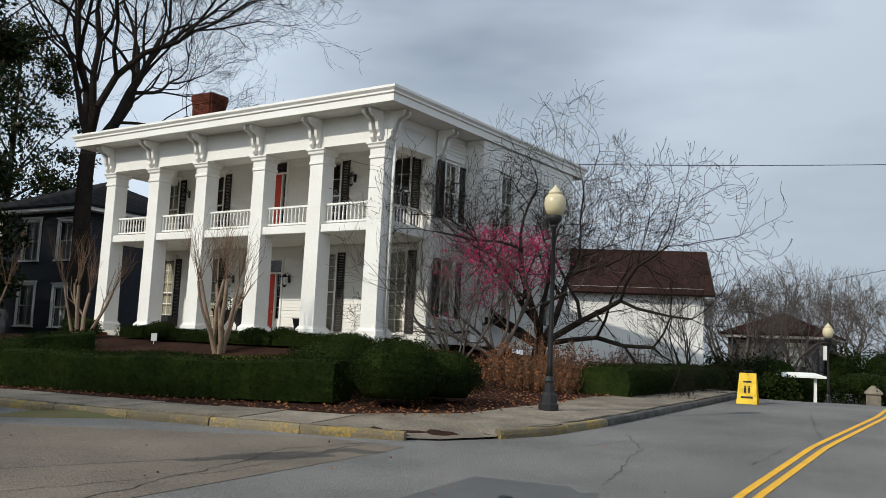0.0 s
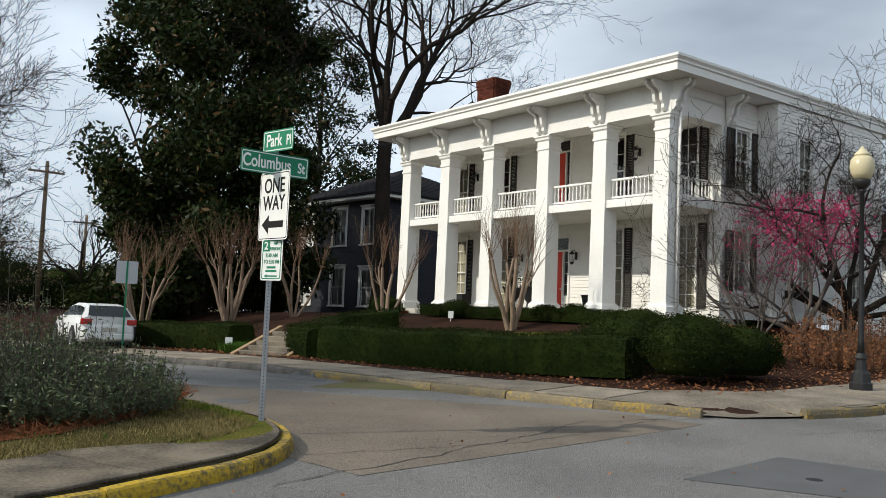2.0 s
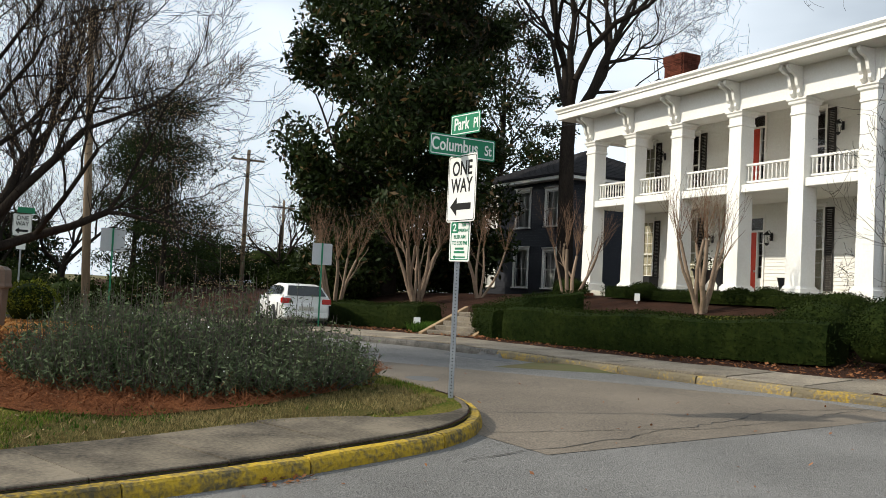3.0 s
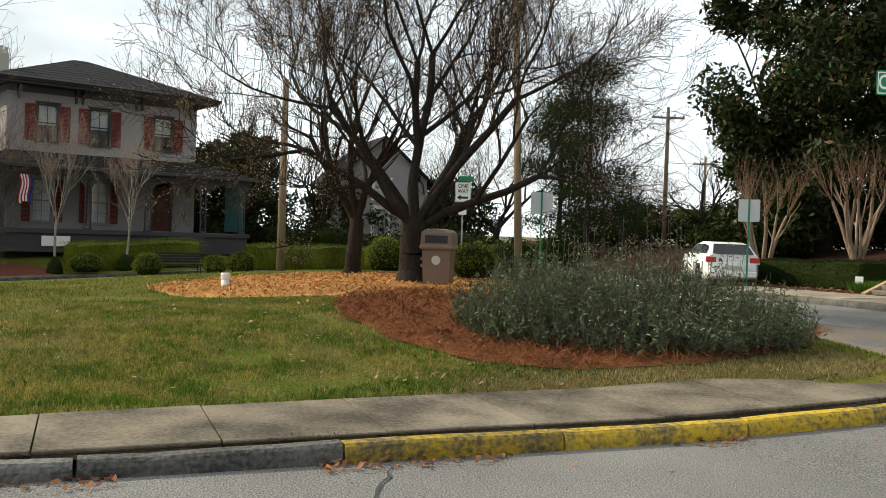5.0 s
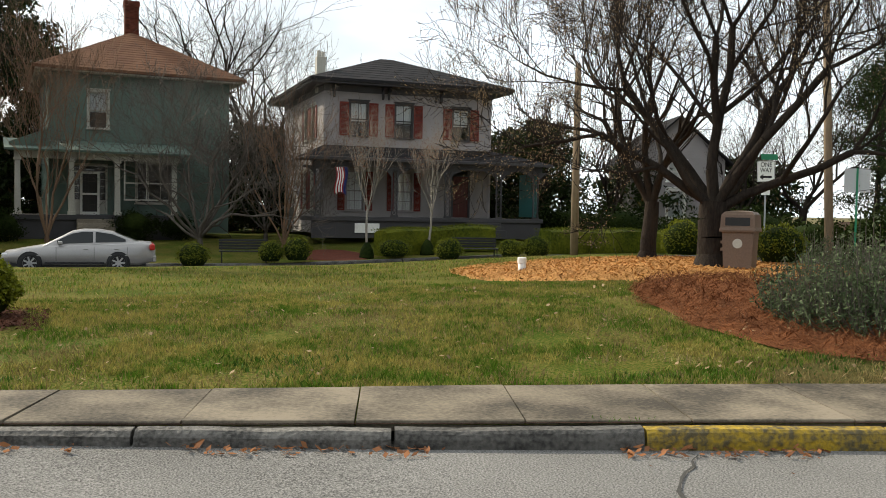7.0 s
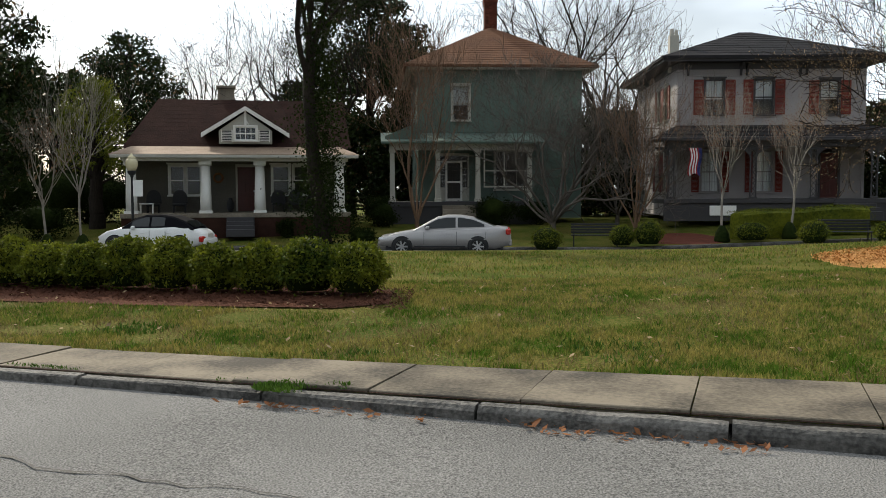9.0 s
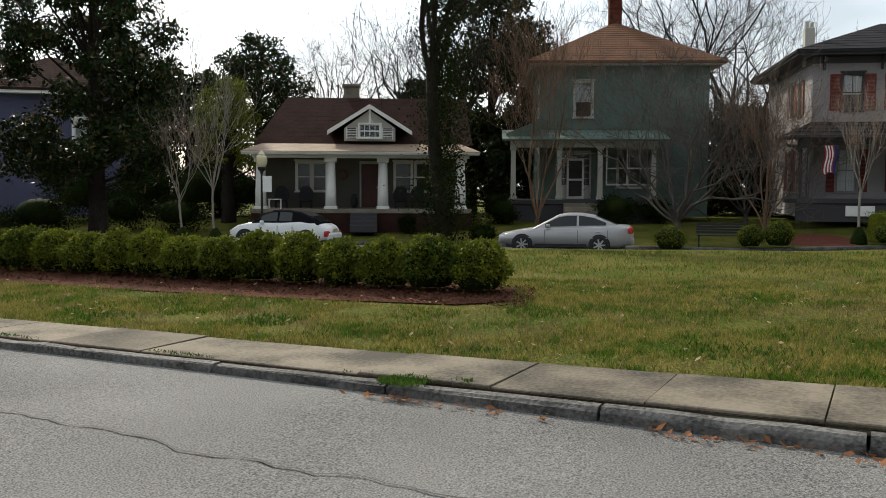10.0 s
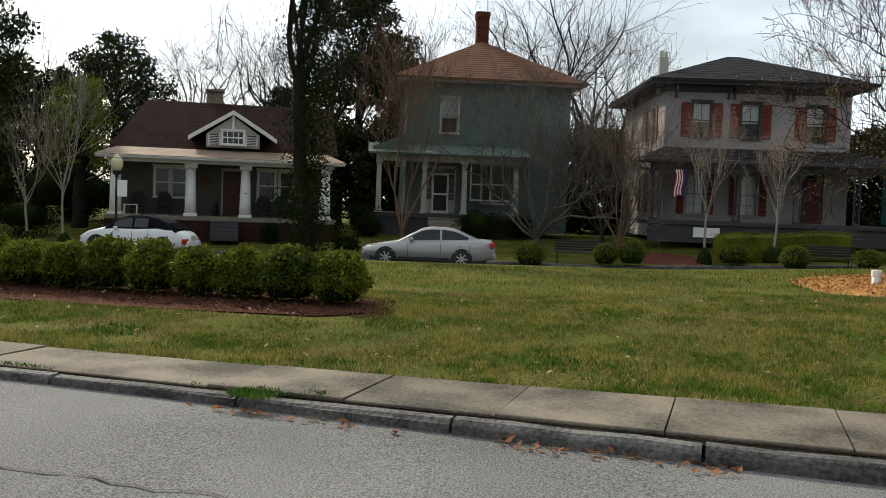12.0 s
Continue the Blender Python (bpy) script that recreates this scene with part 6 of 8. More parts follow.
def rosemary(name, x, y, rx, ry, h, turn, seed, label, shoots=900, needles=22, leaf="rosemary", stem="graybark", size=0.075, wide=0.28):
    """A sprawling grey-green herb: upright shoots, each set with short needles."""
    rng = np.random.default_rng(seed)
    ob = thing(name, label, "shrub", pose(x, y, 0, 0, 0, turn))
    segs, pts = [], []
    c, s = math.cos(radians(turn)), math.sin(radians(turn))
    for i in range(shoots):
        a, q = rng.uniform(0, 2 * np.pi), math.sqrt(rng.uniform(0, 1))
        px, py = rx * q * math.cos(a), ry * q * math.sin(a)
        z0 = land(x + px * c - py * s, y + px * s + py * c)
        out = 0.25 + 0.75 * q
        hh = h * (1 - 0.6 * q ** 3) * rng.uniform(0.45, 1.0) * (1 + 0.35 * (rng.random() < 0.15)) * (0.9 + 0.2 * math.sin(px * 2.3 + 1) * math.cos(py * 3))
        p = np.array([px * 0.92, py * 0.92, z0])
        tip = p + np.array([math.cos(a) * out * 0.3, math.sin(a) * out * 0.3, hh]) + rng.normal(0, 0.07, 3)
        mid = p * 0.45 + tip * 0.55 + np.array([math.cos(a) * 0.07, math.sin(a) * 0.07, -0.05])
        segs.append((*p, *mid, 0.008, 0.006))
        segs.append((*mid, *tip, 0.006, 0.003))
        k = rng.uniform(0.25, 1, needles)[:, None]
        pts.append(np.where(k < 0.55, p + (mid - p) * (k / 0.55), mid + (tip - mid) * ((k - 0.55) / 0.45)))
    part("stem_layer", sticks("stem_layer", segs, M[stem]), M[stem], ob)
    part("needle_layer", leaves("needle_layer", np.concatenate(pts), size, M[leaf], rng, spread=0.018, aspect=wide), M[leaf], ob)
    if leaf != "rosemary":
        return ob
    fl = np.concatenate(pts)[rng.integers(0, shoots * needles, 200)]
    part("flower_layer", leaves("flower_layer", fl, 0.022, M["signwhite"], rng, spread=0.03, aspect=0.9), M["signwhite"], ob, "tiny pale flowers")
    return ob


rosemary("rosemary_bush", -8.3, 10.2, 2.45, 1.5, 1.3, 52, 301, "wide grey-green rosemary bush with pale flowers", 1700, 24)
rosemary("rosemary_bush", *at(46.4, 26.0), 2.4, 1.0, 0.9, 40, 302, "grey-green rosemary farther along the bed", 420, 18)

for hx, hy, hr, hh, hs in ((4.6, 26.6, 1.5, 1.65, 131), (6.1, 28.2, 1.15, 1.4, 132), (*at(-16.0, 37.0), 1.4, 1.5, 133)):
    rosemary("hydrangea", hx, hy, hr, hr * 0.9, hh, 0, hs, "leafless hydrangea with rust-brown dried flower heads", 460, 9, "rust", "tantwig", 0.085, 0.6)
for i, (az, d, r, h) in enumerate(((36.0, 74, 4.0, 4.0), (38.8, 76, 4.2, 4.2), (41.4, 72, 3.6, 4.0), (34.0, 74, 4.0, 4.0), (31.5, 62, 3.4, 3.4), (28.5, 60, 3.4, 3.4), (26.0, 58, 3.0, 3.2))):
    shrub("thicket", *at(az, d), r, r, h, 260 + i, "dull dark winter thicket down the side street", M["hedge"], 5200, 0.22, group="thickets", loose=True)

# ---------------------------------------------------------------- beds, paths and marks on the ground
def patch(name, cx, cy, rx, ry, turn, material, label, category="bed", lift=0.02, seed=0, wob=0.1, n=36, rings=6, mound=0.0, kind="structure"):
    """An uneven rounded patch draped on the land."""
    g = Geo()
    c, s = math.cos(radians(turn)), math.sin(radians(turn))
    rr = []
    for j in range(rings + 1):
        ring = []
        for i in range(n):
            a = 2 * math.pi * i / n
            w = 1 + wob * (math.sin(3 * a + seed) * 0.6 + math.sin(7 * a + 2 * seed) * 0.4)
            k = (j / rings) * w + 0.001
            px, py = rx * k * math.cos(a), ry * k * math.sin(a)
            x, y = cx + px * c - py * s, cy + px * s + py * c
            ring.append((x, y, land(x, y) + (lift + mound * (1 - (j / rings) ** 2) if j < rings else -0.02)))
        rr.append(ring)
    g.loft(rr, caps=False)
    return structure(name, g, M[material], label, category)


patch("chip_bed", -17.6, 11.6, 4.9, 4.2, 35, "chips", "orange wood chip bed round the pear trees", lift=0.035, seed=1)
STRAW = [(-14.3, 9.7), (-13.5, 8.6), (-11.6, 7.55), (-9.7, 7.05), (-8.2, 7.15), (-7.2, 7.8), (-6.6, 9.3), (-6.5, 11.4), (-7.1, 13.2), (-9.5, 14.2), (-12.5, 13.2), (-14.2, 11.4)]
structure("straw_bed", clipped_sheet(STRAW, park_z, 0.5, 0.022), M["straw"], "rust-brown pine straw bed round the rosemary", "bed")
def by_row(k, off):
    return (-13.6 - 0.31 * k + 0.95 * off, -1.45 - 0.95 * k - 0.31 * off)


structure("hedge_bed", clipped_sheet([by_row(*q) for q in ((25, 1.6), (3.0, 1.5), (-0.2, 1.2), (-0.85, 0.65), (-0.95, 0.1), (-0.7, -0.45), (0.2, -0.8), (25, -0.8))], park_z, 0.5, 0.02), M["redmulch"], "red-brown mulch strip under the boxwood row", "bed")
patch("front_lawn", -3.4, 25.6, 5.6, 1.6, -28, "lawn", "small strip of front lawn behind the hedge", "lawn", lift=0.05, seed=4, wob=0.05)
patch("brick_path", *at(75.6, 39.5), 2.4, 1.6, 5, "brick", "reddish brick walk to the grey house", "path", lift=0.05, seed=5, wob=0.03)
patch("brick_path", *at(62.5, 38.0), 1.0, 3.0, 20, "brick", "reddish brick walk by the hedge", "path", lift=0.05, seed=6, wob=0.03)
structure("tar_patch", clipped_sheet([(0.3, 10.7), (2.3, 10.3), (3.14, 11.92), (1.54, 12.63)], road_z, 0.5, 0.006), M["patch"], "darker four-sided repair in the asphalt", "road patch")
patch("tar_patch", -8.1, 19.6, 1.3, 0.5, -30, "patch", "dark repair in the side street", "road patch", lift=0.013, seed=8)
patch("tar_patch", -6.9, 14.3, 0.4, 0.3, -30, "patch", "small dark cover in the side street", "road patch", lift=0.013, seed=9)
patch("manhole", 1.75, 11.25, 0.16, 0.16, 0, "black", "small round iron cover in the street", "manhole", lift=0.012, wob=0.0, n=20, rings=2)


def crack(name, path, w, seed, label="fine dark crack in the asphalt", lift=0.012, mat_="crack"):
    rng = random.Random(seed)
    g, rings = Geo(), []
    pts = along(path, 0.16)
    off = 0.0
    for x, y, dx, dy in pts:
        off = off * 0.85 + rng.gauss(0, 0.035)
        ww = w * rng.uniform(0.3, 1.3)
        rings.append([(x - dy * (off + s * ww), y + dx * (off + s * ww), land(x - dy * off, y + dx * off) + lift) for s in (-0.5, 0.5)])
    g.loft(rings, caps=False, close=False)
    structure(name, g, M[mat_], label, "crack")


crack("crack", [(-8.0, -9.0), (-6.75, -5.3), (-5.83, -2.8), (-5.28, -1.15), (-4.9, 0.2)], 0.022, 1)
crack("crack", [(-5.65, 4.0), (-5.35, 3.75), (-4.6, 3.3), (-3.6, 2.4)], 0.03, 2, "crack in the asphalt with weeds")
crack("crack", [(-3.7, 8.7), (-1.1, 14.5), (1.1, 15.8)], 0.02, 3, "dark seam where two road surfaces meet")
crack("crack", [(-4.4, 10.0), (-1.6, 12.4), (0.4, 15.9)], 0.015, 4)
crack("crack", [(2.0, 14.6), (5.2, 16.5), (8.2, 17.6)], 0.016, 5)
crack("crack", [(3.2, 12.3), (4.6, 15.2), (5.0, 17.6)], 0.014, 6)
crack("crack", [(4.4, 17.0), (7.6, 18.0), (9.6, 20.6), (12.0, 22.0)], 0.016, 7)
crack("crack", [(6.0, 14.0), (8.8, 17.6), (11.8, 24.0)], 0.014, 8)
crack("crack", [(-13.0, 18.8), (-7.0, 17.2), (-2.4, 15.2)], 0.014, 9)
crack("crack", [(-9.2, 16.0), (-6.6, 18.4)], 0.013, 10)

DEAD = [(-6.9, 5.6), (-6.1, 7.6), (-5.35, 9.4), (-5.2, 11.0), (-6.2, 11.6), (-7.2, 10.8), (-7.6, 8.0), (-7.6, 6.4)]
structure("dead_grass", clipped_sheet(DEAD, park_z, 0.5, 0.012), M["dead_lawn"], "brown worn grass beside the corner pavement", "lawn")

# double yellow line, up over the crest
YL = [(-2.8, 0.1), (1.1, 6.3), (4.85, 11.9), (8.8, 17.4), (13.4, 23.7), (16.9, 28.9), (20.6, 34.0), (26.6, 43.5)]
for w0 in (-0.1, -0.31):
    structure("lane_line", ribbon(YL[1:], w0, w0 + 0.11, road_z, 0.008, 0.5), M["yellow_line"], "faded yellow centre line painted on asphalt", "road marking")

# kerbs and pavement slabs
def kerb_line(name, path, zf, n_yellow, label, seed, length=1.9):
    """Kerb stones set end to end along a path, each with worn edges; some are painted yellow."""
    rng = random.Random(seed)
    ob = thing(name, label, "kerb", kind="structure")
    st = along(path, length)
    for i, (x, y, dx, dy) in enumerate(st):
        l = length - rng.uniform(0.015, 0.035)
        rings = []
        steps = 4
        for j in range(steps + 1):
            s = l * j / steps
            # follow the path's own bend
            fx, fy, fdx, fdy = follow(path, i * length + s)
            ring = []
            jig = rng.gauss(0, 0.006)
            for u, v in ((0.0, -0.15), (-0.005, 0.07), (0.012, 0.128), (0.035, 0.15), (0.13, 0.158), (0.155, 0.14), (0.16, -0.1)):
                px, py = fx - fdy * u, fy + fdx * u
                ring.append((px, py, road_z(fx, fy) + v + (jig - 0.075 * sst(5, -4, fy) * (-20 < fx < 0)) * (v > 0.1)))
            rings.append(ring)
        mx, my = rings[2][0][0], rings[2][0][1]
        part("kerb_stone", Geo().loft(rings), M[("yellow_kerb" if name == "park_kerb" else "worn_yellow") if n_yellow(mx, my) else "granite"], ob)
    return ob


def follow(path, s):
    for (ax, ay), (bx, by) in zip(path, path[1:]):
        l = math.hypot(bx - ax, by - ay)
        if s <= l or (bx, by) == path[-1]:
            return ax + (bx - ax) * s / l, ay + (by - ay) * s / l, (bx - ax) / l, (by - ay) / l
        s -= l


def walk_width(y):
    """How far the park pavement reaches in from the kerb line: wider to the north, cut short by grass at the corner."""
    return 1.2 + 0.42 * sst(-6.0, 6.0, y) - 1.4 * sst(7.6, 11.2, y)


def slabs(name, path, w0, wide, zf, label, seed, length=1.22, material="concrete", gap=0.007):
    """Pavement slabs side by side along a path, from w0 to w1 to its left, with open joints."""
    rng = random.Random(seed)
    ob = thing(name, label, "pavement", kind="structure")
    total = sum(math.hypot(b[0] - a[0], b[1] - a[1]) for a, b in zip(path, path[1:]))
    for i in range(int(total / length)):
        w1, g, rings = wide, Geo(), []
        dz, tip = rng.gauss(0, 0.006), rng.gauss(0, 0.004)
        for j in range(4):
            fx, fy, dx, dy = follow(path, i * length + gap + (length - 2 * gap) * j / 3)
            ring = []
            if callable(wide):
                w1 = max(w0 + 0.06, wide(fy))
            for w, down in ((w0, 0.08), (w0, 0.008), (w0 + 0.01, 0.0), ((w0 + w1) / 2, 0.0), (w1 - 0.01, 0.0), (w1, 0.008), (w1, 0.08)):
                px, py = fx - dy * w, fy + dx * w
                ring.append((px, py, zf(px, py) + 0.028 + dz + tip * (w - w0) - down))
            rings.append(ring)
        part("slab", g.loft(rings), M[material], ob)
    return ob


PARK_PATH = [(-18.13, -34.17)] + [p for p in PARK[1:11]] + [(-18.0, 19.4)]
LOT_PATH = [(-44.0, 40.75), (-13.0, 22.9), (-4.5, 18.1), (-0.9, 16.2), (0.1, 15.87)]
LOT_PATH2 = [(2.4, 16.27), (3.4, 16.95), (5.1, 19.1), (8.1, 23.6), (11.6, 28.9), (18.6, 40.8)]
kerb_line("park_kerb", PARK_PATH, park_z, lambda x, y: y > 4.2 and x > -9, "weathered stone kerb, painted yellow round the corner", 1)
structure("park_verge", ribbon(PARK_PATH[:11], 0.155, 0.19, park_z, 0.012, 0.5), M["mulch"], "dirt and moss in the kerb joint", "joint")
slabs("park_pavement", PARK_PATH[:11], 0.178, walk_width, park_z, "stained grey concrete pavement beside the park", 3, 1.3, "walk")
kerb_line("garden_kerb", LOT_PATH, lot_z, lambda x, y: x > -7.5, "worn kerb with flaking yellow paint", 2)
kerb_line("garden_kerb", LOT_PATH2, lot_z, lambda x, y: y < 19.5, "worn kerb along the rising street", 4)
slabs("garden_pavement", LOT_PATH, 0.18, 1.75, lot_z, "pale tan concrete pavement before the garden", 5, 1.5)
slabs("garden_pavement", LOT_PATH2, 0.18, 2.2, lot_z, "pale tan concrete pavement along the rising street", 6, 1.5)
structure("corner_ramp", clipped_sheet([(-1.9, 16.85), (-0.9, 16.3), (0.3, 15.88), (1.3, 15.8), (2.4, 16.35), (3.5, 17.15), (4.1, 18.2), (3.6, 19.4), (1.2, 18.6), (-0.9, 18.2)], lot_z, 0.3, 0.012), M["concrete"], "concrete ramp cut into the corner kerb", "ramp")
WEST_PATH = [(-38.0, -45.0), (-36.0, 3.0), (-35.0, 25.5)]
kerb_line("west_kerb", WEST_PATH, west_z, lambda x, y: False, "plain stone kerb across the park", 7)


# ---------------------------------------------------------------- street furniture
def words(body, size, material, m, parent, name="lettering", squeeze=1.0):
    """Raised lettering in the built-in face, standing in the x, z plane and facing -y."""
    cu = bpy.data.curves.new(name, "FONT")
    cu.body, cu.size, cu.align_x, cu.align_y, cu.extrude, cu.offset = body, size, "CENTER", "CENTER", 0.0012, size * 0.018
    tmp = bpy.data.objects.new("tmp", cu)
    scene.collection.objects.link(tmp)
    me = bpy.data.meshes.new_from_object(tmp.evaluated_get(bpy.context.evaluated_depsgraph_get()))
    bpy.data.objects.remove(tmp)
    me.materials.clear()
    me.materials.append(material)
    me.name = name
    ob = new(name, me)
    ob.parent = parent
    ob.matrix_basis = m @ Matrix.Rotation(radians(90), 4, "X") @ Matrix.Diagonal((squeeze, 1, 1, 1))
    return ob


def plate(name, w, h, r, material, parent, m, t=0.004, label="", border=None, backing=None):
    """A round-cornered sign plate facing -y, with an inset border line."""
    def outline(w, h, r):
        pts = []
        for cx, cz, a0 in ((w / 2 - r, h / 2 - r, 0), (-w / 2 + r, h / 2 - r, 90), (-w / 2 + r, -h / 2 + r, 180), (w / 2 - r, -h / 2 + r, 270)):
            pts += [(cx + r * math.cos(radians(a0 + k * 22.5)), cz + r * math.sin(radians(a0 + k * 22.5))) for k in range(5)]
        return pts
    ob = part(name, Geo().prism(outline(w, h, r)[::-1], -t / 2, t / 2), material, parent, label)
    ob.matrix_basis = m
    if border:
        a, b = outline(w - 0.03, h - 0.03, r * 0.8), outline(w - 0.052, h - 0.052, r * 0.7)
        g = Geo()
        g.loft([[(x, -t / 2 - 0.0012, z) for x, z in a], [(x, -t / 2 - 0.0012, z) for x, z in b]], caps=False)
        part("border", g, border, ob)
    return ob


sp = thing("street_sign", "perforated steel post with street name, one way and parking signs", "sign", pose(-5.10, 11.46, 0.2, 0, 0, 24.5))
po = Geo().box(-0.028, -0.022, -0.1, 0.028, -0.014, 3.85).box(-0.036, -0.014, -0.1, -0.028, 0.02, 3.85).box(0.028, -0.014, -0.1, 0.036, 0.02, 3.85)
part("post", po, M["galv"], sp)
hole = Geo().lathe(0, 0, [(0.0085, 0.0), (0.0085, 0.002)], 6).moved(Matrix.Rotation(radians(90), 4, "X")).mesh("hole", M["signblack"])
for i in range(44):
    o = part("hole", hole, M["signblack"], sp)
    o.matrix_basis = Matrix.Translation((0, -0.0225, 0.15 + i * 0.046))
ow = plate("one_way_plate", 0.69, 0.92, 0.045, M["signwhite"], sp, pose(0.01, -0.13, 3.02, 0, 0, -57), label="white one way plate with black letters", border=M["signblack"])
words("ONE", 0.275, M["signblack"], pose(0, -0.0045, 0.265), ow, squeeze=0.84)
words("WAY", 0.275, M["signblack"], pose(0, -0.0045, 0.03), ow, squeeze=0.8)
part("arrow", Geo().prism([(-0.26, -0.25), (-0.1, -0.12), (-0.1, -0.205), (0.24, -0.205), (0.24, -0.295), (-0.1, -0.295), (-0.1, -0.38)], -0.0045, -0.0025), M["signblack"], ow)
pk = plate("parking_plate", 0.305, 0.457, 0.025, M["signwhite"], sp, pose(0.02, -0.09, 2.30, 0, 0, -43) @ Matrix.Diagonal((1.22, 1, 1.22, 1)), label="small green and white parking plate", border=M["signgreen"])
part("panel", Geo().box(-0.135, -0.0045, 0.09, -0.03, -0.003, 0.205), M["signgreen"], pk)
words("2", 0.12, M["signwhite"], pose(-0.083, -0.006, 0.148), pk)
words("HR", 0.05, M["signgreen"], pose(0.055, -0.005, 0.178), pk)
words("PARKING", 0.05, M["signgreen"], pose(0.055, -0.005, 0.118), pk, squeeze=0.8)
words("8:30 AM", 0.06, M["signgreen"], pose(0, -0.005, 0.045), pk, squeeze=0.85)
words("TO 5:30 PM", 0.06, M["signgreen"], pose(0, -0.005, -0.025), pk, squeeze=0.75)
for z, w in ((-0.085, 0.13), (-0.125, 0.16)):
    part("text_bar", Geo().box(-w / 2, -0.0045, z - 0.012, w / 2, -0.003, z + 0.012), M["signgreen"], pk)
part("arrow", Geo().prism([(-0.1, -0.18), (-0.06, -0.16), (-0.06, -0.172), (0.09, -0.172), (0.09, -0.188), (-0.06, -0.188), (-0.06, -0.2)], -0.0045, -0.003), M["signgreen"], pk)
cs = plate("name_plate", 1.0, 0.255, 0.02, M["signgreen"], sp, pose(0.0, -0.075, 3.59, 0, 0, 30) @ Matrix.Diagonal((1.04, 1, 1.17, 1)), label="green Columbus St name plate", border=M["signwhite"])
words("Columbus", 0.205, M["signwhite"], pose(-0.12, -0.0045, 0.0), cs, squeeze=0.84)
words("St", 0.165, M["signwhite"], pose(0.39, -0.0045, -0.012), cs, squeeze=0.85)
pp = plate("name_plate", 0.62, 0.255, 0.02, M["signgreen"], sp, pose(0.02, -0.11, 3.91, 0, 0, -53) @ Matrix.Diagonal((1.05, 1, 1.17, 1)), label="green Park Pl name plate", border=M["signwhite"])
words("Park", 0.205, M["signwhite"], pose(-0.08, -0.0045, 0.0), pp, squeeze=0.86)
words("Pl", 0.165, M["signwhite"], pose(0.22, -0.0045, -0.012), pp, squeeze=0.85)


def street_lamp(x, y, h, banner=False, k=1.0):
    """A fluted black post with a flared base and an acorn globe."""
    ob = thing("street_lamp", "black iron street lamp with cream acorn globe" + (" and white banner" if banner else ""), "street lamp", on_land(x, y), "street lamps")
    part("post", Geo().lathe(0, 0, [(0.075, 0.75), (0.06, 1.0), (0.05, 2.2), (0.043, h - 0.95), (0.075, h - 0.93), (0.06, h - 0.88)], 12), M["black"], ob, smooth=True)
    part("base", Geo().lathe(0, 0, [(0.22, 0.0), (0.22, 0.16), (0.19, 0.19), (0.17, 0.36), (0.12, 0.42), (0.1, 0.62), (0.12, 0.66), (0.1, 0.7), (0.075, 0.76)], 12), M["black"], ob)
    part("fitter", Geo().lathe(0, 0, [(0.06, h - 0.88), (0.15, h - 0.8), (0.17, h - 0.72), (0.16, h - 0.68)], 14), M["black"], ob, smooth=True)
    part("globe", Geo().lathe(0, 0, [(0.15, h - 0.68), (0.22, h - 0.55), (0.245, h - 0.42), (0.225, h - 0.28), (0.16, h - 0.2)], 18), M["globe"], ob, "cream acorn globe", smooth=True)
    part("cap", Geo().lathe(0, 0, [(0.17, h - 0.2), (0.15, h - 0.15), (0.08, h - 0.08), (0.05, h - 0.05), (0.03, h)], 14), M["globe"], ob, smooth=True)
    if banner:
        part("banner", Geo().box(-0.02, 0.03, h - 1.7, 0.02, 0.42, h - 1.05, 0.01), M["signwhite"], ob, "small white banner")
    return ob


street_lamp(3.94, 19.94, 4.95)
street_lamp(-36.2, -12.75, 3.85, True)
street_lamp(*at(-27.1, 46.0), 4.0, True)
street_lamp(*at(-29.6, 80.0), 3.4)

# folding pedestrian sign in the road
fs = thing("folding_sign", "yellow plastic folding sign with a crossing warning", "sign", on_land(11.45, 27.3, -32))
for s in (-1, 1):
    p = part("panel", Geo().loft([[(-0.3, s * 0.2, 0.0), (0.3, s * 0.2, 0.0), (0.3, s * 0.2 + 0.03 * s, 0.0), (-0.3, s * 0.2 + 0.03 * s, 0.0)], [(-0.24, s * 0.02, 0.92), (0.24, s * 0.02, 0.92), (0.24, s * 0.05, 0.92), (-0.24, s * 0.05, 0.92)]]), M["yellow"], fs)
tilt = Matrix.Rotation(math.atan2(-0.18, 0.92), 4, "X")
for z, w, hh in ((0.66, 0.24, 0.05), (0.2, 0.34, 0.06)):
    b = part("text_bar", Geo().box(-w / 2, -0.004, -hh / 2, w / 2, 0.0, hh / 2), M["signblack"], fs)
    b.matrix_basis = Matrix.Translation((0, -0.238 + 0.18 * z / 0.92, z)) @ tilt
for dx in (-0.06, 0.06):
    b = part("symbol", Geo().box(dx - 0.03, -0.004, -0.1, dx + 0.03, 0.0, 0.06).box(dx - 0.02, -0.004, 0.07, dx + 0.02, 0.0, 0.11), M["signblack"], fs)
    b.matrix_basis = Matrix.Translation((0, -0.238 + 0.18 * 0.43 / 0.92, 0.43)) @ tilt
part("handle", Geo().box(-0.15, -0.03, 0.92, -0.1, 0.03, 0.99).box(0.1, -0.03, 0.92, 0.15, 0.03, 0.99).box(-0.15, -0.03, 0.97, 0.15, 0.03, 1.0), M["signblack"], fs)

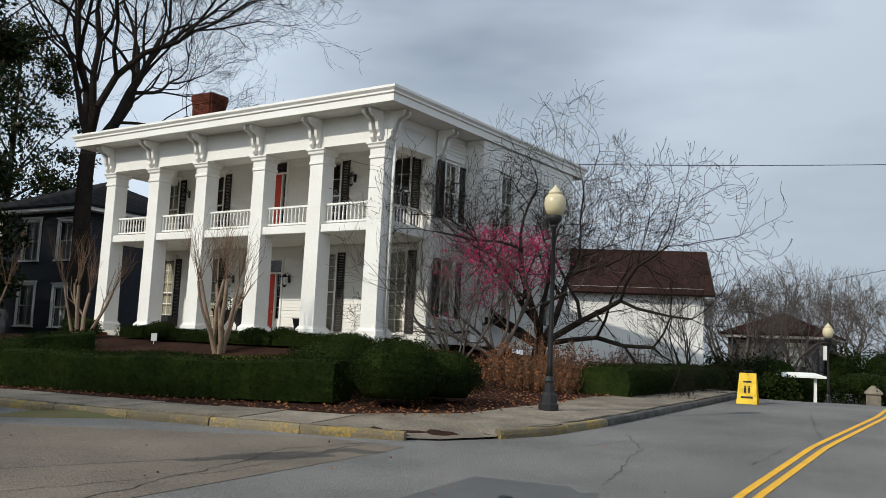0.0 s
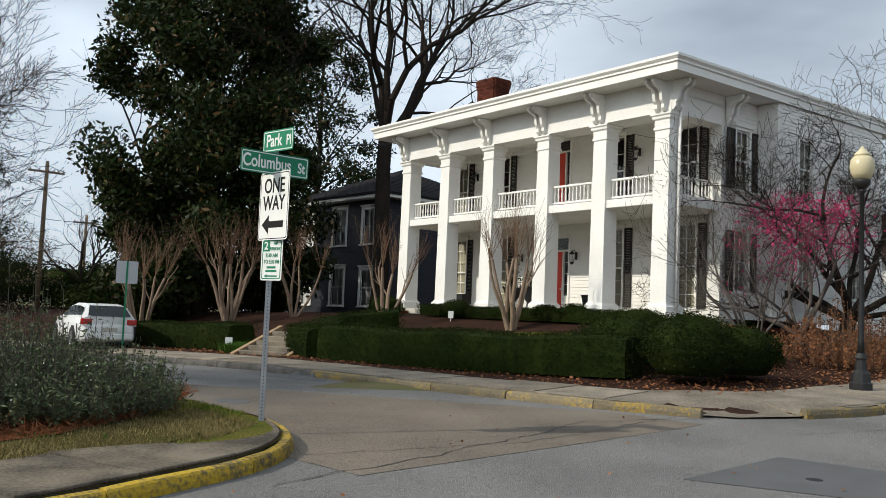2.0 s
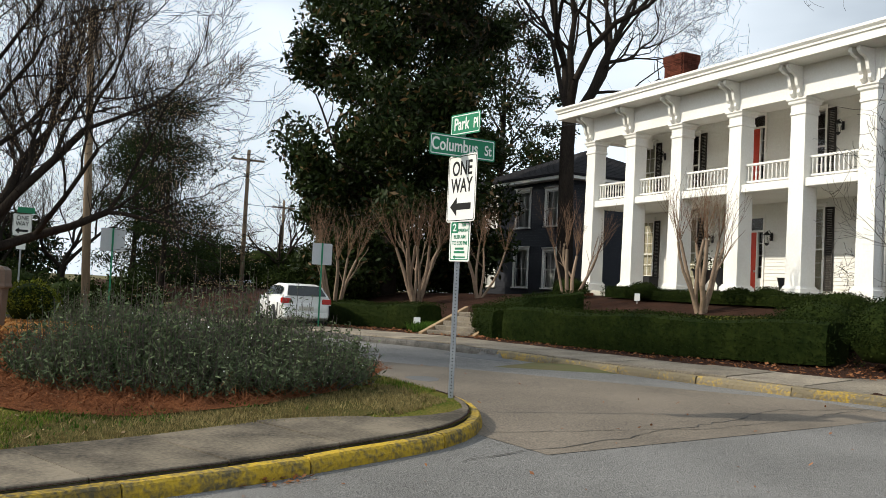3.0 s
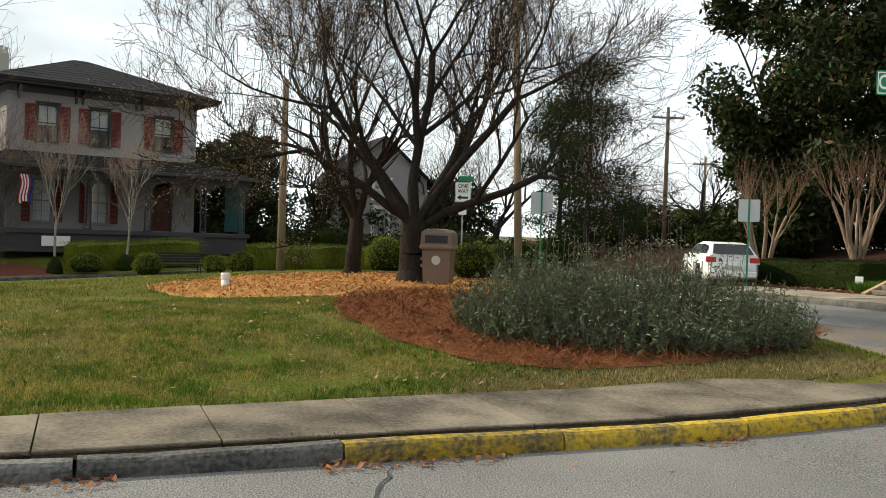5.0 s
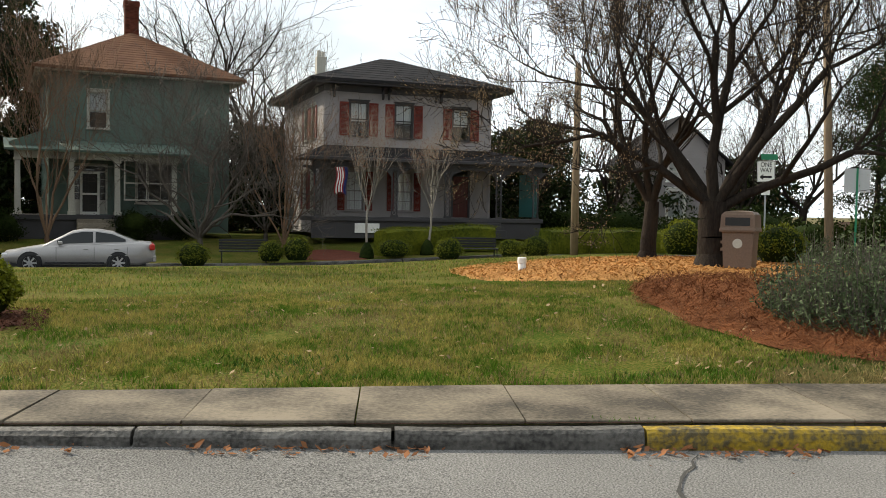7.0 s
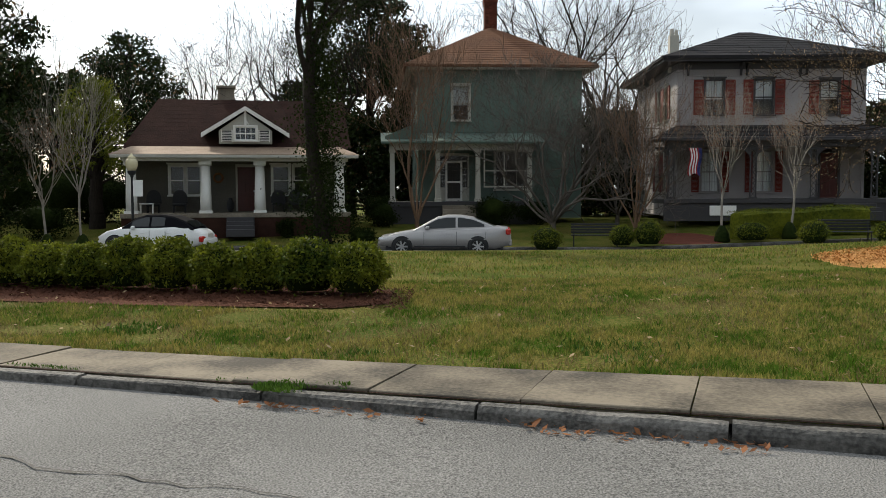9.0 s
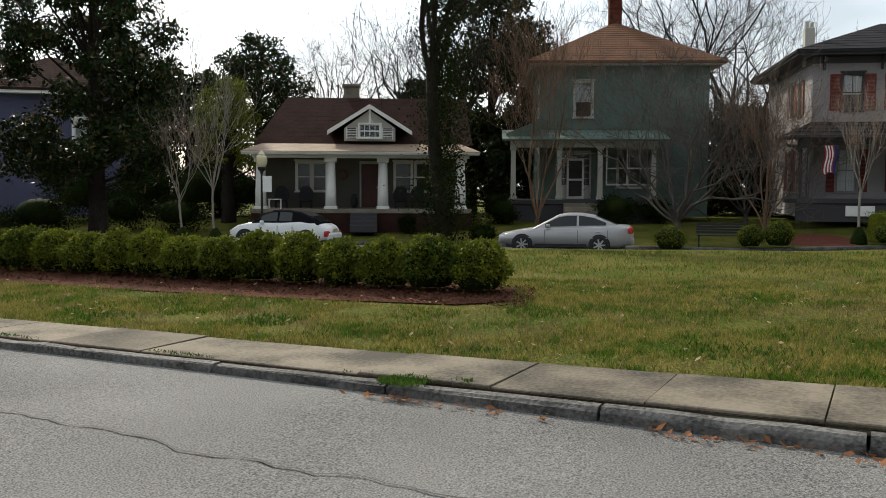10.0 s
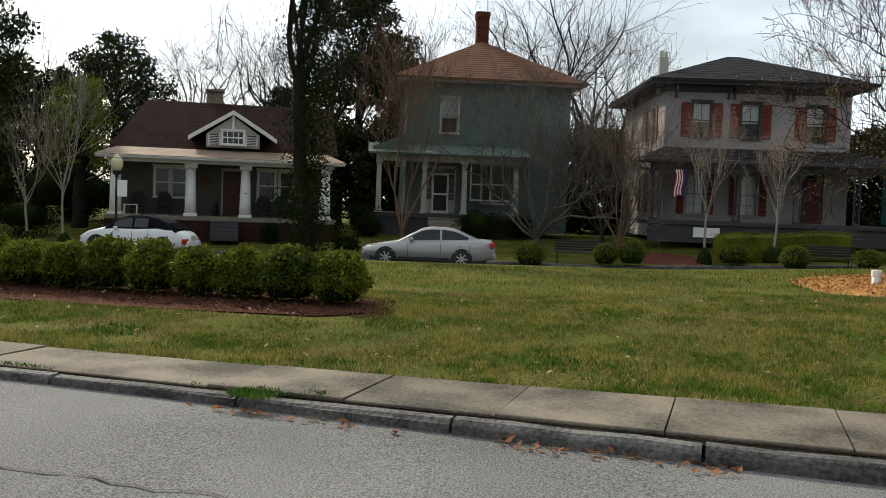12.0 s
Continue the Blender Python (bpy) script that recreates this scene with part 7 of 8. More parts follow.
# litter bin with a domed lid
tc = thing("litter_bin", "tall tan plastic litter bin with a domed lid", "litter bin", on_land(*at(51.15, 20.2), 40))
part("body", Geo().loft([[(-a, -a, z), (a, -a, z), (a, a, z), (-a, a, z)] for a, z in ((0.27, 0.0), (0.27, 0.05), (0.285, 0.06), (0.315, 0.78), (0.33, 0.8))]), M["canbrown"], tc)
for s in (-1, 1):
    part("rib", Geo().box(-0.36, s * 0.2 - 0.04, 0.4, -0.31, s * 0.2 + 0.04, 0.46).box(-0.36, s * 0.2 - 0.04, 0.55, -0.31, s * 0.2 + 0.04, 0.61), M["canbrown"], tc)
part("lid", Geo().loft([[(-a, -b, z), (a, -b, z), (a, b, z), (-a, b, z)] for a, b, z in ((0.36, 0.36, 0.8), (0.37, 0.37, 0.84), (0.35, 0.35, 0.9), (0.345, 0.345, 1.08), (0.335, 0.335, 1.16), (0.27, 0.30, 1.22), (0.12, 0.15, 1.245))]), M["canbrown"], tc, "domed swing lid", )
part("flap", Geo().box(-0.25, -0.352, 0.93, 0.25, -0.345, 1.1), M["trimdark"], tc, "dark opening flap")
part("emblem", Geo().loft([[(0.1 * math.cos(a * math.pi / 8), -0.318, 0.56 + 0.1 * math.sin(a * math.pi / 8)) for a in range(16)], [(0.1 * math.cos(a * math.pi / 8), -0.313, 0.56 + 0.1 * math.sin(a * math.pi / 8)) for a in range(16)]]), M["cream"], tc, "round pale emblem")
vp = thing("vent_pipe", "short white plastic pipe standing in the wood chips", "pipe", on_land(*at(64.2, 20.2)))
part("tube", Geo().lathe(0, 0, [(0.085, -0.1), (0.085, 0.2)], 16), M["pvc"], vp, smooth=True)
part("cap", Geo().lathe(0, 0, [(0.1, 0.19), (0.1, 0.3), (0.09, 0.32), (0.03, 0.325)], 16), M["pvc"], vp, "round white cap")


def utility_pole(x, y, h, r, label, arm=True, lean=0.0, gear=False, turn=30):
    ob = thing("utility_pole", label, "utility pole", on_land(x, y, turn) @ Matrix.Rotation(radians(lean), 4, "Y"))
    part("pole", Geo().lathe(0, 0, [(r, -0.2), (r * 0.9, h * 0.5), (r * 0.7, h)], 10), M["wood"], ob, smooth=True)
    if arm:
        part("crossarm", Geo().box(-1.1, -0.06, h - 0.75, 1.1, 0.06, h - 0.62, 0.01), M["wood"], ob)
        for x2 in (-1.0, -0.45, 0.45, 1.0):
            part("insulator", Geo().lathe(x2, 0, [(0.03, h - 0.62), (0.05, h - 0.56), (0.035, h - 0.48)], 6), M["galv"], ob)
    if gear:
        part("transformer", Geo().lathe(0.3, 0.0, [(0.2, h - 2.2), (0.2, h - 1.4), (0.1, h - 1.3)], 12), M["signgray"], ob, "grey can transformer")
    return ob


utility_pole(-27.6, 15.4, 6.5, 0.14, "plain wooden pole at the edge of the park", False)
utility_pole(*at(46.0, 44.0), 14.0, 0.2, "tall wooden utility pole with a transformer", False, -2.5, True)
utility_pole(*at(37.2, 62.0), 9.3, 0.16, "wooden utility pole with a crossarm", turn=55)
utility_pole(*at(34.9, 84.0), 8.0, 0.16, "distant wooden utility pole", turn=55)
utility_pole(*at(39.2, 120.0), 8.0, 0.16, "distant wooden utility pole", turn=55)


def wire(a, b, sag, r=0.012):
    n = 14
    pts = [tuple(Vector(a).lerp(Vector(b), i / n) - Vector((0, 0, sag * 4 * (i / n) * (1 - i / n)))) for i in range(n + 1)]
    solo("overhead_wire", Geo().tube(pts, r, 5), M["black"], "thin black overhead wire", "wire", group="overhead wires")


def azp(az, d, z):
    return (*at(az, d), z)


wire(azp(-34, 60, 14.2), azp(20, 40, 9.2), 0.3, 0.02)
wire(azp(-32, 70, 9.6), azp(-17, 75, 7.0), 0.5, 0.02)
wire(azp(-32, 72, 7.2), azp(-17, 78, 6.6), 0.2, 0.015)
wire(azp(46.5, 44, 12.4), azp(37.2, 62, 8.9), 0.8, 0.018)
wire(azp(37.2, 62, 8.9), azp(34.9, 84, 7.4), 0.6, 0.018)
wire(azp(37.2, 62, 7.0), azp(28, 60, 9.0), 0.8, 0.018)
wire(azp(37.2, 62, 5.6), azp(45, 58, 6.4), 0.6, 0.018)
wire(azp(37.2, 62, 8.6), azp(30.0, 52, 6.0), 0.9, 0.015)


def back_sign(x, y, h, w, hh, face, label, front=None):
    ob = thing("road_sign", label, "sign", on_land(x, y, face), "road signs")
    part("post", Geo().box(-0.03, 0.0, -0.1, 0.03, 0.03, h), M["signgreen" if not front else "galv"], ob)
    p = plate("plate", w, hh, 0.04, M["signgray" if not front else "signwhite"], ob, pose(0, 0.035 if not front else -0.02, h - hh / 2), border=M["signblack"] if front else None)
    if front:
        words("ONE", 0.22, M["signblack"], pose(0, -0.0045, 0.235), p, squeeze=0.86)
        words("WAY", 0.22, M["signblack"], pose(0, -0.0045, 0.035), p, squeeze=0.82)
        part("arrow", Geo().prism([(-0.22, -0.2), (-0.09, -0.09), (-0.09, -0.16), (0.2, -0.16), (0.2, -0.24), (-0.09, -0.24), (-0.09, -0.31)], -0.0045, -0.0025), M["signblack"], p)
        q = plate("name_plate", 0.6, 0.2, 0.02, M["signgreen"], ob, pose(0.1, -0.02, h + 0.14, 0, 0, 20))
        plate("small_plate", 0.3, 0.42, 0.02, M["signwhite"], ob, pose(0, -0.02, h - hh - 0.26))
    return ob


bsx, bsy = at(44.75, 32.0)
back_sign(bsx, bsy, 1.8 + 32 * 0.0487 - land(bsx, bsy), 0.76, 0.76, 44.75, "back of a square metal road sign on a post")
bsx, bsy = at(32.4, 32.0)
back_sign(bsx, bsy, 1.8 + 32 * 0.0463 - land(bsx, bsy), 0.68, 0.74, 32.4, "back of a square metal road sign by the hedge")
bsx, bsy = at(49.65, 35.0)
back_sign(bsx, bsy, 1.8 + 35 * 0.0566 - land(bsx, bsy), 0.61, 0.76, 49.65, "white one way sign beside the far corner", True)


def bench(x, y, turn):
    ob = thing("park_bench", "dark slatted park bench beside the street", "bench", on_land(x, y, turn), "park benches")
    for sx in (-0.85, 0.85):
        part("leg", Geo().tube([(sx, -0.05, 0.0), (sx, 0.0, 0.44), (sx, 0.45, 0.42), (sx, 0.5, 0.0)], 0.025, 6).tube([(sx, 0.45, 0.42), (sx, 0.62, 0.9)], 0.025, 6), M["black"], ob)
    for i in range(4):
        part("seat_slat", Geo().box(-0.95, 0.0 + i * 0.12, 0.44, 0.95, 0.1 + i * 0.12, 0.475, 0.006), M["trimdark"], ob)
    for i in range(4):
        part("back_slat", Geo().box(-0.95, 0.48 + i * 0.035, 0.52 + i * 0.105, 0.95, 0.51 + i * 0.035, 0.6 + i * 0.105, 0.006), M["trimdark"], ob)


bench(*at(81.2, 36.6), 84)
bench(*at(66.8, 38.2), 80)

# steps up from the pavement, between timbers
st = thing("garden_steps", "timber garden steps rising through the bank", "steps", pose(-11.3, 25.0, 0.0, 0, 0, -10))
for i in range(5):
    part("tread", Geo().box(-0.8, 0.42 * i, 0.5 + 0.14 * i - 0.25, 0.8, 0.42 * (i + 1), 0.5 + 0.14 * (i + 1), 0.015), M["concrete"], st)
for sx in (-0.95, 0.9):
    part("side_timber", Geo().loft([[((sx + a, -0.2, 0.4 + b), (sx + a, 2.3, 1.22 + b))[k] for a, b in ((0, 0), (0.13, 0), (0.13, 0.16), (0, 0.16))] for k in (0, 1)]), M["timber"], st)
solo("yard_tag", Geo().box(-0.11, -0.01, 0.18, 0.11, 0.01, 0.46, 0.005).box(-0.01, -0.008, -0.05, 0.01, 0.008, 0.18), M["signwhite"], "small white tag stuck in the bank", "tag", on_land(*at(26.3, 29.5), 20))
solo("yard_tag", Geo().box(-0.09, -0.01, 0.1, 0.09, 0.01, 0.35, 0.005).box(-0.01, -0.008, -0.05, 0.01, 0.008, 0.1), M["signwhite"], "small white tag by the porch bushes", "tag", on_land(*at(12.8, 31.5), 10))

# urns with plants at the red door, pots on the porches
def urn(x, y, z, k, leafy=True):
    ob = thing("planter_urn", "dark urn planter with a small leafy plant", "planter", pose(x, y, z), "urn planters")
    part("urn", Geo().lathe(0, 0, [(0.2 * k, 0.0), (0.2 * k, 0.06 * k), (0.09 * k, 0.12 * k), (0.08 * k, 0.24 * k), (0.2 * k, 0.42 * k), (0.24 * k, 0.6 * k), (0.3 * k, 0.66 * k), (0.26 * k, 0.66 * k), (0.2 * k, 0.58 * k)], 14), M["trimdark"], ob, smooth=True)
    rng = np.random.default_rng(int(x * 100) % 97)
    part("foliage", leaves("foliage", rng.normal(0, 0.13 * k, (260, 3)) + np.array([0, 0, 0.8 * k]), 0.09, M["hedge"], rng, aspect=0.6), M["hedge"], ob)


HW = pose(-10.005, 35.95, 2.171, 0, 0, -38.76)
for lx, ly in ((7.0, 0.2), (5.2, 1.0)):
    p = HW @ Vector((lx, ly, 0.0))
    urn(p.x, p.y, p.z, 1.35)
for lx, ly in ((8.4, 1.8), (1.7, 1.5)):
    p = HW @ Vector((lx, ly, 0.0))
    solo("porch_pot", Geo().square(0, 0, [(0.16, 0.0), (0.25, 0.62), (0.27, 0.66), (0.24, 0.66), (0.2, 0.55)]), M["trimdark"], "tall square dark pot on the porch", "pot", pose(*p, 0, 0, -36), "porch pots")
HB = pose(-40.49, -10.99, 0.87, 0, 0, 102)


def porch_chair(h, lx, ly, mt, name="porch_chair", label="dark rounded porch chair in the shade"):
    ob = thing(name, label, "chair", h @ pose(lx, ly, 0), "porch chairs")
    part("seat", Geo().box(-0.3, -0.28, 0.3, 0.3, 0.28, 0.42, 0.04), mt, ob)
    part("backrest", Geo().loft([[(0.34 * math.cos(a), 0.24 + 0.05 * s, 0.42 + 0.62 * max(0.0, math.sin(a)) ** 0.6) for a in [math.pi * k / 10 for k in range(11)]] for s in (0, 1)]), mt, ob)
    for sx in (-0.25, 0.25):
        for sy in (-0.23, 0.23):
            part("leg", Geo().square(sx, sy, [(0.025, 0.0), (0.025, 0.3)]), mt, ob)


for lx in (-1.25, -2.4, 3.2, 4.0, 4.9):
    porch_chair(HB, lx, 1.5, M["trimdark"])
solo("porch_jar", Geo().lathe(0, 0, [(0.1, 0.0), (0.17, 0.2), (0.16, 0.45), (0.08, 0.6), (0.1, 0.66)], 12), M["trimdark"], "tall dark jar beside the bungalow door", "jar", HB @ pose(1.0, 1.9, 0), smooth=True)
wb = thing("porch_side_table", "small white side table on the bungalow porch", "table", HB @ pose(-2.55, 0.3, 0))
part("top", Geo().box(-0.3, -0.2, 0.4, 0.3, 0.2, 0.44, 0.01), M["white"], wb)
for sx in (-0.26, 0.26):
    part("leg", Geo().box(sx - 0.02, -0.16, 0.0, sx + 0.02, 0.16, 0.4), M["white"], wb)
wr = solo("door_wreath", Geo().loft([[((0.2 + 0.05 * math.cos(b)) * math.cos(a), 0.05 * math.sin(b), 1.6 + (0.2 + 0.05 * math.cos(b)) * math.sin(a)) for b in [k * math.pi / 3 for k in range(6)]] for a in [k * math.pi / 8 for k in range(17)]], caps=False), M["rust"], "dried round wreath on the porch wall", "wreath", HB @ pose(0.45, 2.4, 0))
HG = pose(-44.31, 10.74, 1.42, 0, 0, 89.0)
fl = thing("porch_flag", "striped red and white flag hanging from a porch pole", "flag", HG @ pose(0.1, -2.75, 1.6))
part("staff", Geo().tube([(0.0, 0.1, 0.0), (-0.25, -0.5, 0.75)], 0.014, 6), M["wood"], fl)
n = 9
for i in range(n):
    x0, x1 = -0.3 + 0.55 * i / n, -0.3 + 0.55 * (i + 1) / n
    g = Geo().loft([[(x0 + 0.05 * math.sin(z * 5), -0.45 + 0.06 * math.sin(9 * x0 + z * 3), z), (x1 + 0.05 * math.sin(z * 5), -0.45 + 0.06 * math.sin(9 * x1 + z * 3), z)] for z in [0.68 - 0.1 * k - 0.04 * abs(i - 4) * (k > 8) for k in range(12)]], caps=False, close=False)
    part("stripe", g, M["flagblue" if i > 6 else ("flagred" if i % 2 == 0 else "signwhite")], fl)
part("porch_basement_door", Geo().box(0.9, -2.68, -0.75, 2.1, -2.62, -0.3, 0.01), M["white"], gh, "white access panel under the porch")

# small shelter beyond the crest
gz = thing("garden_arbour", "small white garden arbour beyond the street crest", "arbour", pose(*at(-25.6, 52.0), 0.36, 0, 0, -25))
for sx in (-0.75, 0.75):
    for sy in (-0.5, 0.5):
        part("post", Geo().square(sx, sy, [(0.07, -0.3), (0.07, 1.15)]), M["white"], gz)
part("roof", Geo().loft([[(-1.3 + e, -0.9 + e, z), (1.3 - e, -0.9 + e, z), (1.3 - e, 0.9 - e, z), (-1.3 + e, 0.9 - e, z)] for e, z in ((0, 1.15), (0, 1.25), (0.6, 1.42))]), M["white"], gz)
gy = thing("low_wall", "far low grey stone gate pier", "pier", pose(*at(-29.45, 60.0), 0.0, 0, 0, -29))
part("shaft", Geo().box(-0.4, -0.4, -0.5, 0.4, 0.4, 0.7, 0.03), M["concrete"], gy)
part("cap", Geo().square(0, 0, [(0.5, 0.7), (0.5, 0.8), (0.1, 1.2)]), M["concrete"], gy)


# ---------------------------------------------------------------- cars
def wheel(parent, x, y, r, w, out):
    mm = Matrix.Translation((x, y, r)) @ Matrix.Rotation(radians(90), 4, "X")
    t = part("tyre", Geo().lathe(0, 0, [(r * 0.66, -w / 2), (r * 0.93, -w / 2), (r, -w * 0.32), (r, w * 0.32), (r * 0.93, w / 2), (r * 0.66, w / 2)], 24, False).moved(mm), M["tyre"], parent, smooth=True)
    s = 1 if out > 0 else -1
    rim = Geo()
    rim.lathe(0, 0, [(r * 0.68, -s * w * 0.46), (r * 0.64, -s * w * 0.3), (r * 0.6, s * w * 0.1)], 24, False)
    for k in range(7):
        a = 2 * math.pi * k / 7
        c, d = math.cos(a), math.sin(a)
        rim.loft([[(c * q - d * u, d * q + c * u, -s * w * v) for u, v in ((-0.028, 0.42), (0.028, 0.42), (0.028, 0.3), (-0.028, 0.3))] for q in (0.03, r * 0.65)])
    rim.lathe(0, 0, [(0.06, -s * w * 0.46), (0.06, -s * w * 0.28)], 10)
    part("rim", rim.moved(mm), M["chrome"], t, "spoked alloy rim")
    part("hub", Geo().lathe(0, 0, [(r * 0.6, -s * w * 0.1), (r * 0.6, 0)], 16).moved(mm), M["trimdark"], t)


def car(name, label, m, L, W, paint, deck, roof, belt_w=0.92, roof_w=0.66, wheels=(0.9, 3.65), r=0.33, top=None, quarter=0.42, group=""):
    """A car that faces -x, built round stations of its side profile: deck (x, z) of bonnet and boot, roof (x, z) of the cabin."""
    ob = thing(name, label, "car", m, group)
    hw = W / 2
    rings = []
    for x, z in deck:
        nose = min(1.0, 0.80 + 0.2 * min(x, L - x) / 0.5)
        b = 0.24 if 0.3 < x < L - 0.3 else 0.34
        rings.append([(x, y, zz) for y, zz in ((-hw * 0.86 * nose, b), (-hw * 0.98 * nose, b + 0.1), (-hw * nose, min(0.58, z - 0.12)), (-hw * 0.97 * nose, z - 0.09), (-hw * 0.88 * nose, z), (0, z + 0.035),
                                                (hw * 0.88 * nose, z), (hw * 0.97 * nose, z - 0.09), (hw * nose, min(0.58, z - 0.12)), (hw * 0.98 * nose, b + 0.1), (hw * 0.86 * nose, b))])
    body = part("body", Geo().loft(rings), M[paint], ob, smooth=True)
    cab = []
    def base_z(x):
        for (xa, za), (xb, zb) in zip(deck, deck[1:]):
            if xa <= x <= xb:
                return za + (zb - za) * (x - xa) / (xb - xa)
        return deck[-1][1]
    top_z = max(z for _, z in roof)
    def width(x, z):
        k = clamp((z - 0.95) / (top_z - 0.95), 0, 1)
        return hw * (belt_w + (roof_w - belt_w) * k)
    for x, z in roof:
        zb = base_z(x) - 0.03
        w0, w1 = width(x, zb), width(x, z)
        cab.append([(x, -w0, zb), (x, -w1, max(z - 0.05, zb + 0.004)), (x, -w1 * 0.86, max(z, zb + 0.006)), (x, w1 * 0.86, max(z, zb + 0.006)), (x, w1, max(z - 0.05, zb + 0.004)), (x, w0, zb)])
    part("cabin", Geo().loft(cab), M[top or paint], ob, smooth=False)
    # glass: side panes, windscreen, rear window
    xs = [p[0] for p in roof]
    zroof = lambda x: next(za + (zb - za) * (x - xa) / (xb - xa) for (xa, za), (xb, zb) in zip(roof, roof[1:]) if xa <= x <= xb)
    span = (xs[0] + 0.42, xs[-1] - quarter)
    mid = (span[0] + span[1]) / 2 + 0.08
    for sgn in (-1, 1):
        for a, b in ((span[0], mid - 0.04), (mid + 0.04, span[1])):
            ring = []
            n = 7
            for i in range(n + 1):
                x = a + (b - a) * i / n
                zt, zl = zroof(x) - 0.085, base_z(x) + 0.035
                zt = max(zt, zl + 0.01)
                ring.append([(x, sgn * (width(x, zz) * (1.0) + 0.012), zz) for zz in (zl, (zl + zt) / 2, zt)])
            g = Geo().loft(ring, caps=False, close=False)
            part("side_window", g, M["carglass"], ob)
    for (xa, za), (xb, zb), s in ((roof[0], roof[1], -1), (roof[-1], roof[-2], 1)):
        q = []
        for k in (0.04, 0.93):
            x, z = xa + (xb - xa) * k, za + (zb - za) * k
            w = width(x, z) * 0.84
            q.append([(x + s * 0.02, -w, z + 0.022), (x + s * 0.02, w, z + 0.022)])
        part("windscreen" if s < 0 else "rear_window", Geo().loft(q, caps=False, close=False), M["carglass"], ob)
    part("underside", Geo().box(0.3, -hw * 0.8, 0.2, L - 0.3, hw * 0.8, 0.4), M["trimdark"], ob)
    for x in wheels:
        for sgn in (-1, 1):
            # flat dark disc stands in for the shade inside the wheel well
            well_disc = Geo()
            well_disc.lathe(0, 0, [(r * 1.16, -0.012), (r * 1.16, 0.012)], 24)
            part("wheel_arch", well_disc.moved(Matrix.Translation((x, sgn * (hw * 0.985), r)) @ Matrix.Rotation(radians(90), 4, "X")), M["trimdark"], ob)
            wheel(ob, x, sgn * (hw * 0.93), r, 0.2, sgn)
    for sgn in (-1, 1):
        part("headlight", Geo().box(0.03, sgn * hw * 0.52, deck[1][1] - 0.14, 0.3, sgn * hw * 0.83, deck[1][1] - 0.02, 0.04), M["headlight"], ob)
        zt = deck[-2][1]
        part("tail_light", Geo().box(L - 0.2, min(sgn * hw * 0.56, sgn * hw * 0.93), zt - 0.25, L - 0.02, max(sgn * hw * 0.56, sgn * hw * 0.93), zt - 0.03, 0.04), M["taillight"], ob)
        part("mirror", Geo().box(roof[0][0] + 0.45, sgn * hw * 0.95, 0.93, roof[0][0] + 0.6, sgn * (hw * 1.1), 1.06, 0.03), M[paint], ob)
        for x in (mid - 0.35, mid + 0.62):
            part("door_handle", Geo().box(x, sgn * (hw * 0.985), 0.78, x + 0.16, sgn * (hw * 1.012), 0.81, 0.008), M[paint], ob)
        for x in (span[0] - 0.02, mid, span[1] + 0.05):
            part("door_seam", Geo().box(x - 0.006, sgn * hw * 0.97, 0.4, x + 0.006, sgn * hw * 1.003, 0.86), M["trimdark"], ob)
        part("side_trim", Geo().box(wheels[0] + 0.45, sgn * hw * 0.975, 0.3, wheels[1] - 0.45, sgn * hw * 1.006, 0.36, 0.01), M["trimdark"], ob)
    part("number_plate", Geo().box(L - 0.02, -0.26, 0.62, L + 0.012, 0.26, 0.76, 0.005), M["cream"], ob, "blank number plate")
    part("bumper", Geo().box(L - 0.12, -hw * 0.84, 0.34, L + 0.03, hw * 0.84, 0.58, 0.05), M[paint], ob)
    return ob


car("parked_sedan", "silver four-door sedan parked along the street", on_land(-33.9, -2.75, 88.0), 4.85, 1.8, "carsilver",
    [(0.0, 0.5), (0.12, 0.68), (0.9, 0.83), (1.5, 0.93), (2.6, 0.97), (3.6, 1.0), (4.3, 1.03), (4.72, 1.0), (4.85, 0.62)],
    [(1.3, 0.93), (2.15, 1.38), (2.5, 1.45), (3.0, 1.45), (3.45, 1.38), (4.3, 1.04)])
car("parked_convertible", "white two-door convertible with a black soft top", on_land(-35.0, -13.4, 86.0), 4.15, 1.75, "carwhite",
    [(0.0, 0.5), (0.1, 0.7), (0.4, 0.86), (0.9, 0.97), (1.4, 1.0), (2.2, 1.0), (3.0, 1.02), (3.6, 0.98), (3.95, 0.84), (4.08, 0.7), (4.15, 0.55)],
    [(0.95, 0.97), (1.5, 1.36), (1.85, 1.46), (2.4, 1.48), (2.9, 1.41), (3.35, 1.24), (3.75, 0.98)], wheels=(0.75, 3.25), r=0.34, top="softtop", quarter=1.1)
car("parked_suv", "white five-door crossover parked at the kerb, rear end showing", on_land(-21.0, 30.1, -43.5), 4.8, 1.9, "carwhite",
    [(0.0, 0.6), (0.12, 0.85), (0.9, 0.98), (1.4, 1.05), (2.6, 1.08), (3.8, 1.1), (4.4, 1.1), (4.7, 1.08), (4.8, 0.7)],
    [(1.2, 1.05), (2.0, 1.47), (2.5, 1.54), (3.6, 1.53), (4.25, 1.47), (4.76, 1.1)], wheels=(0.95, 3.75), r=0.37)

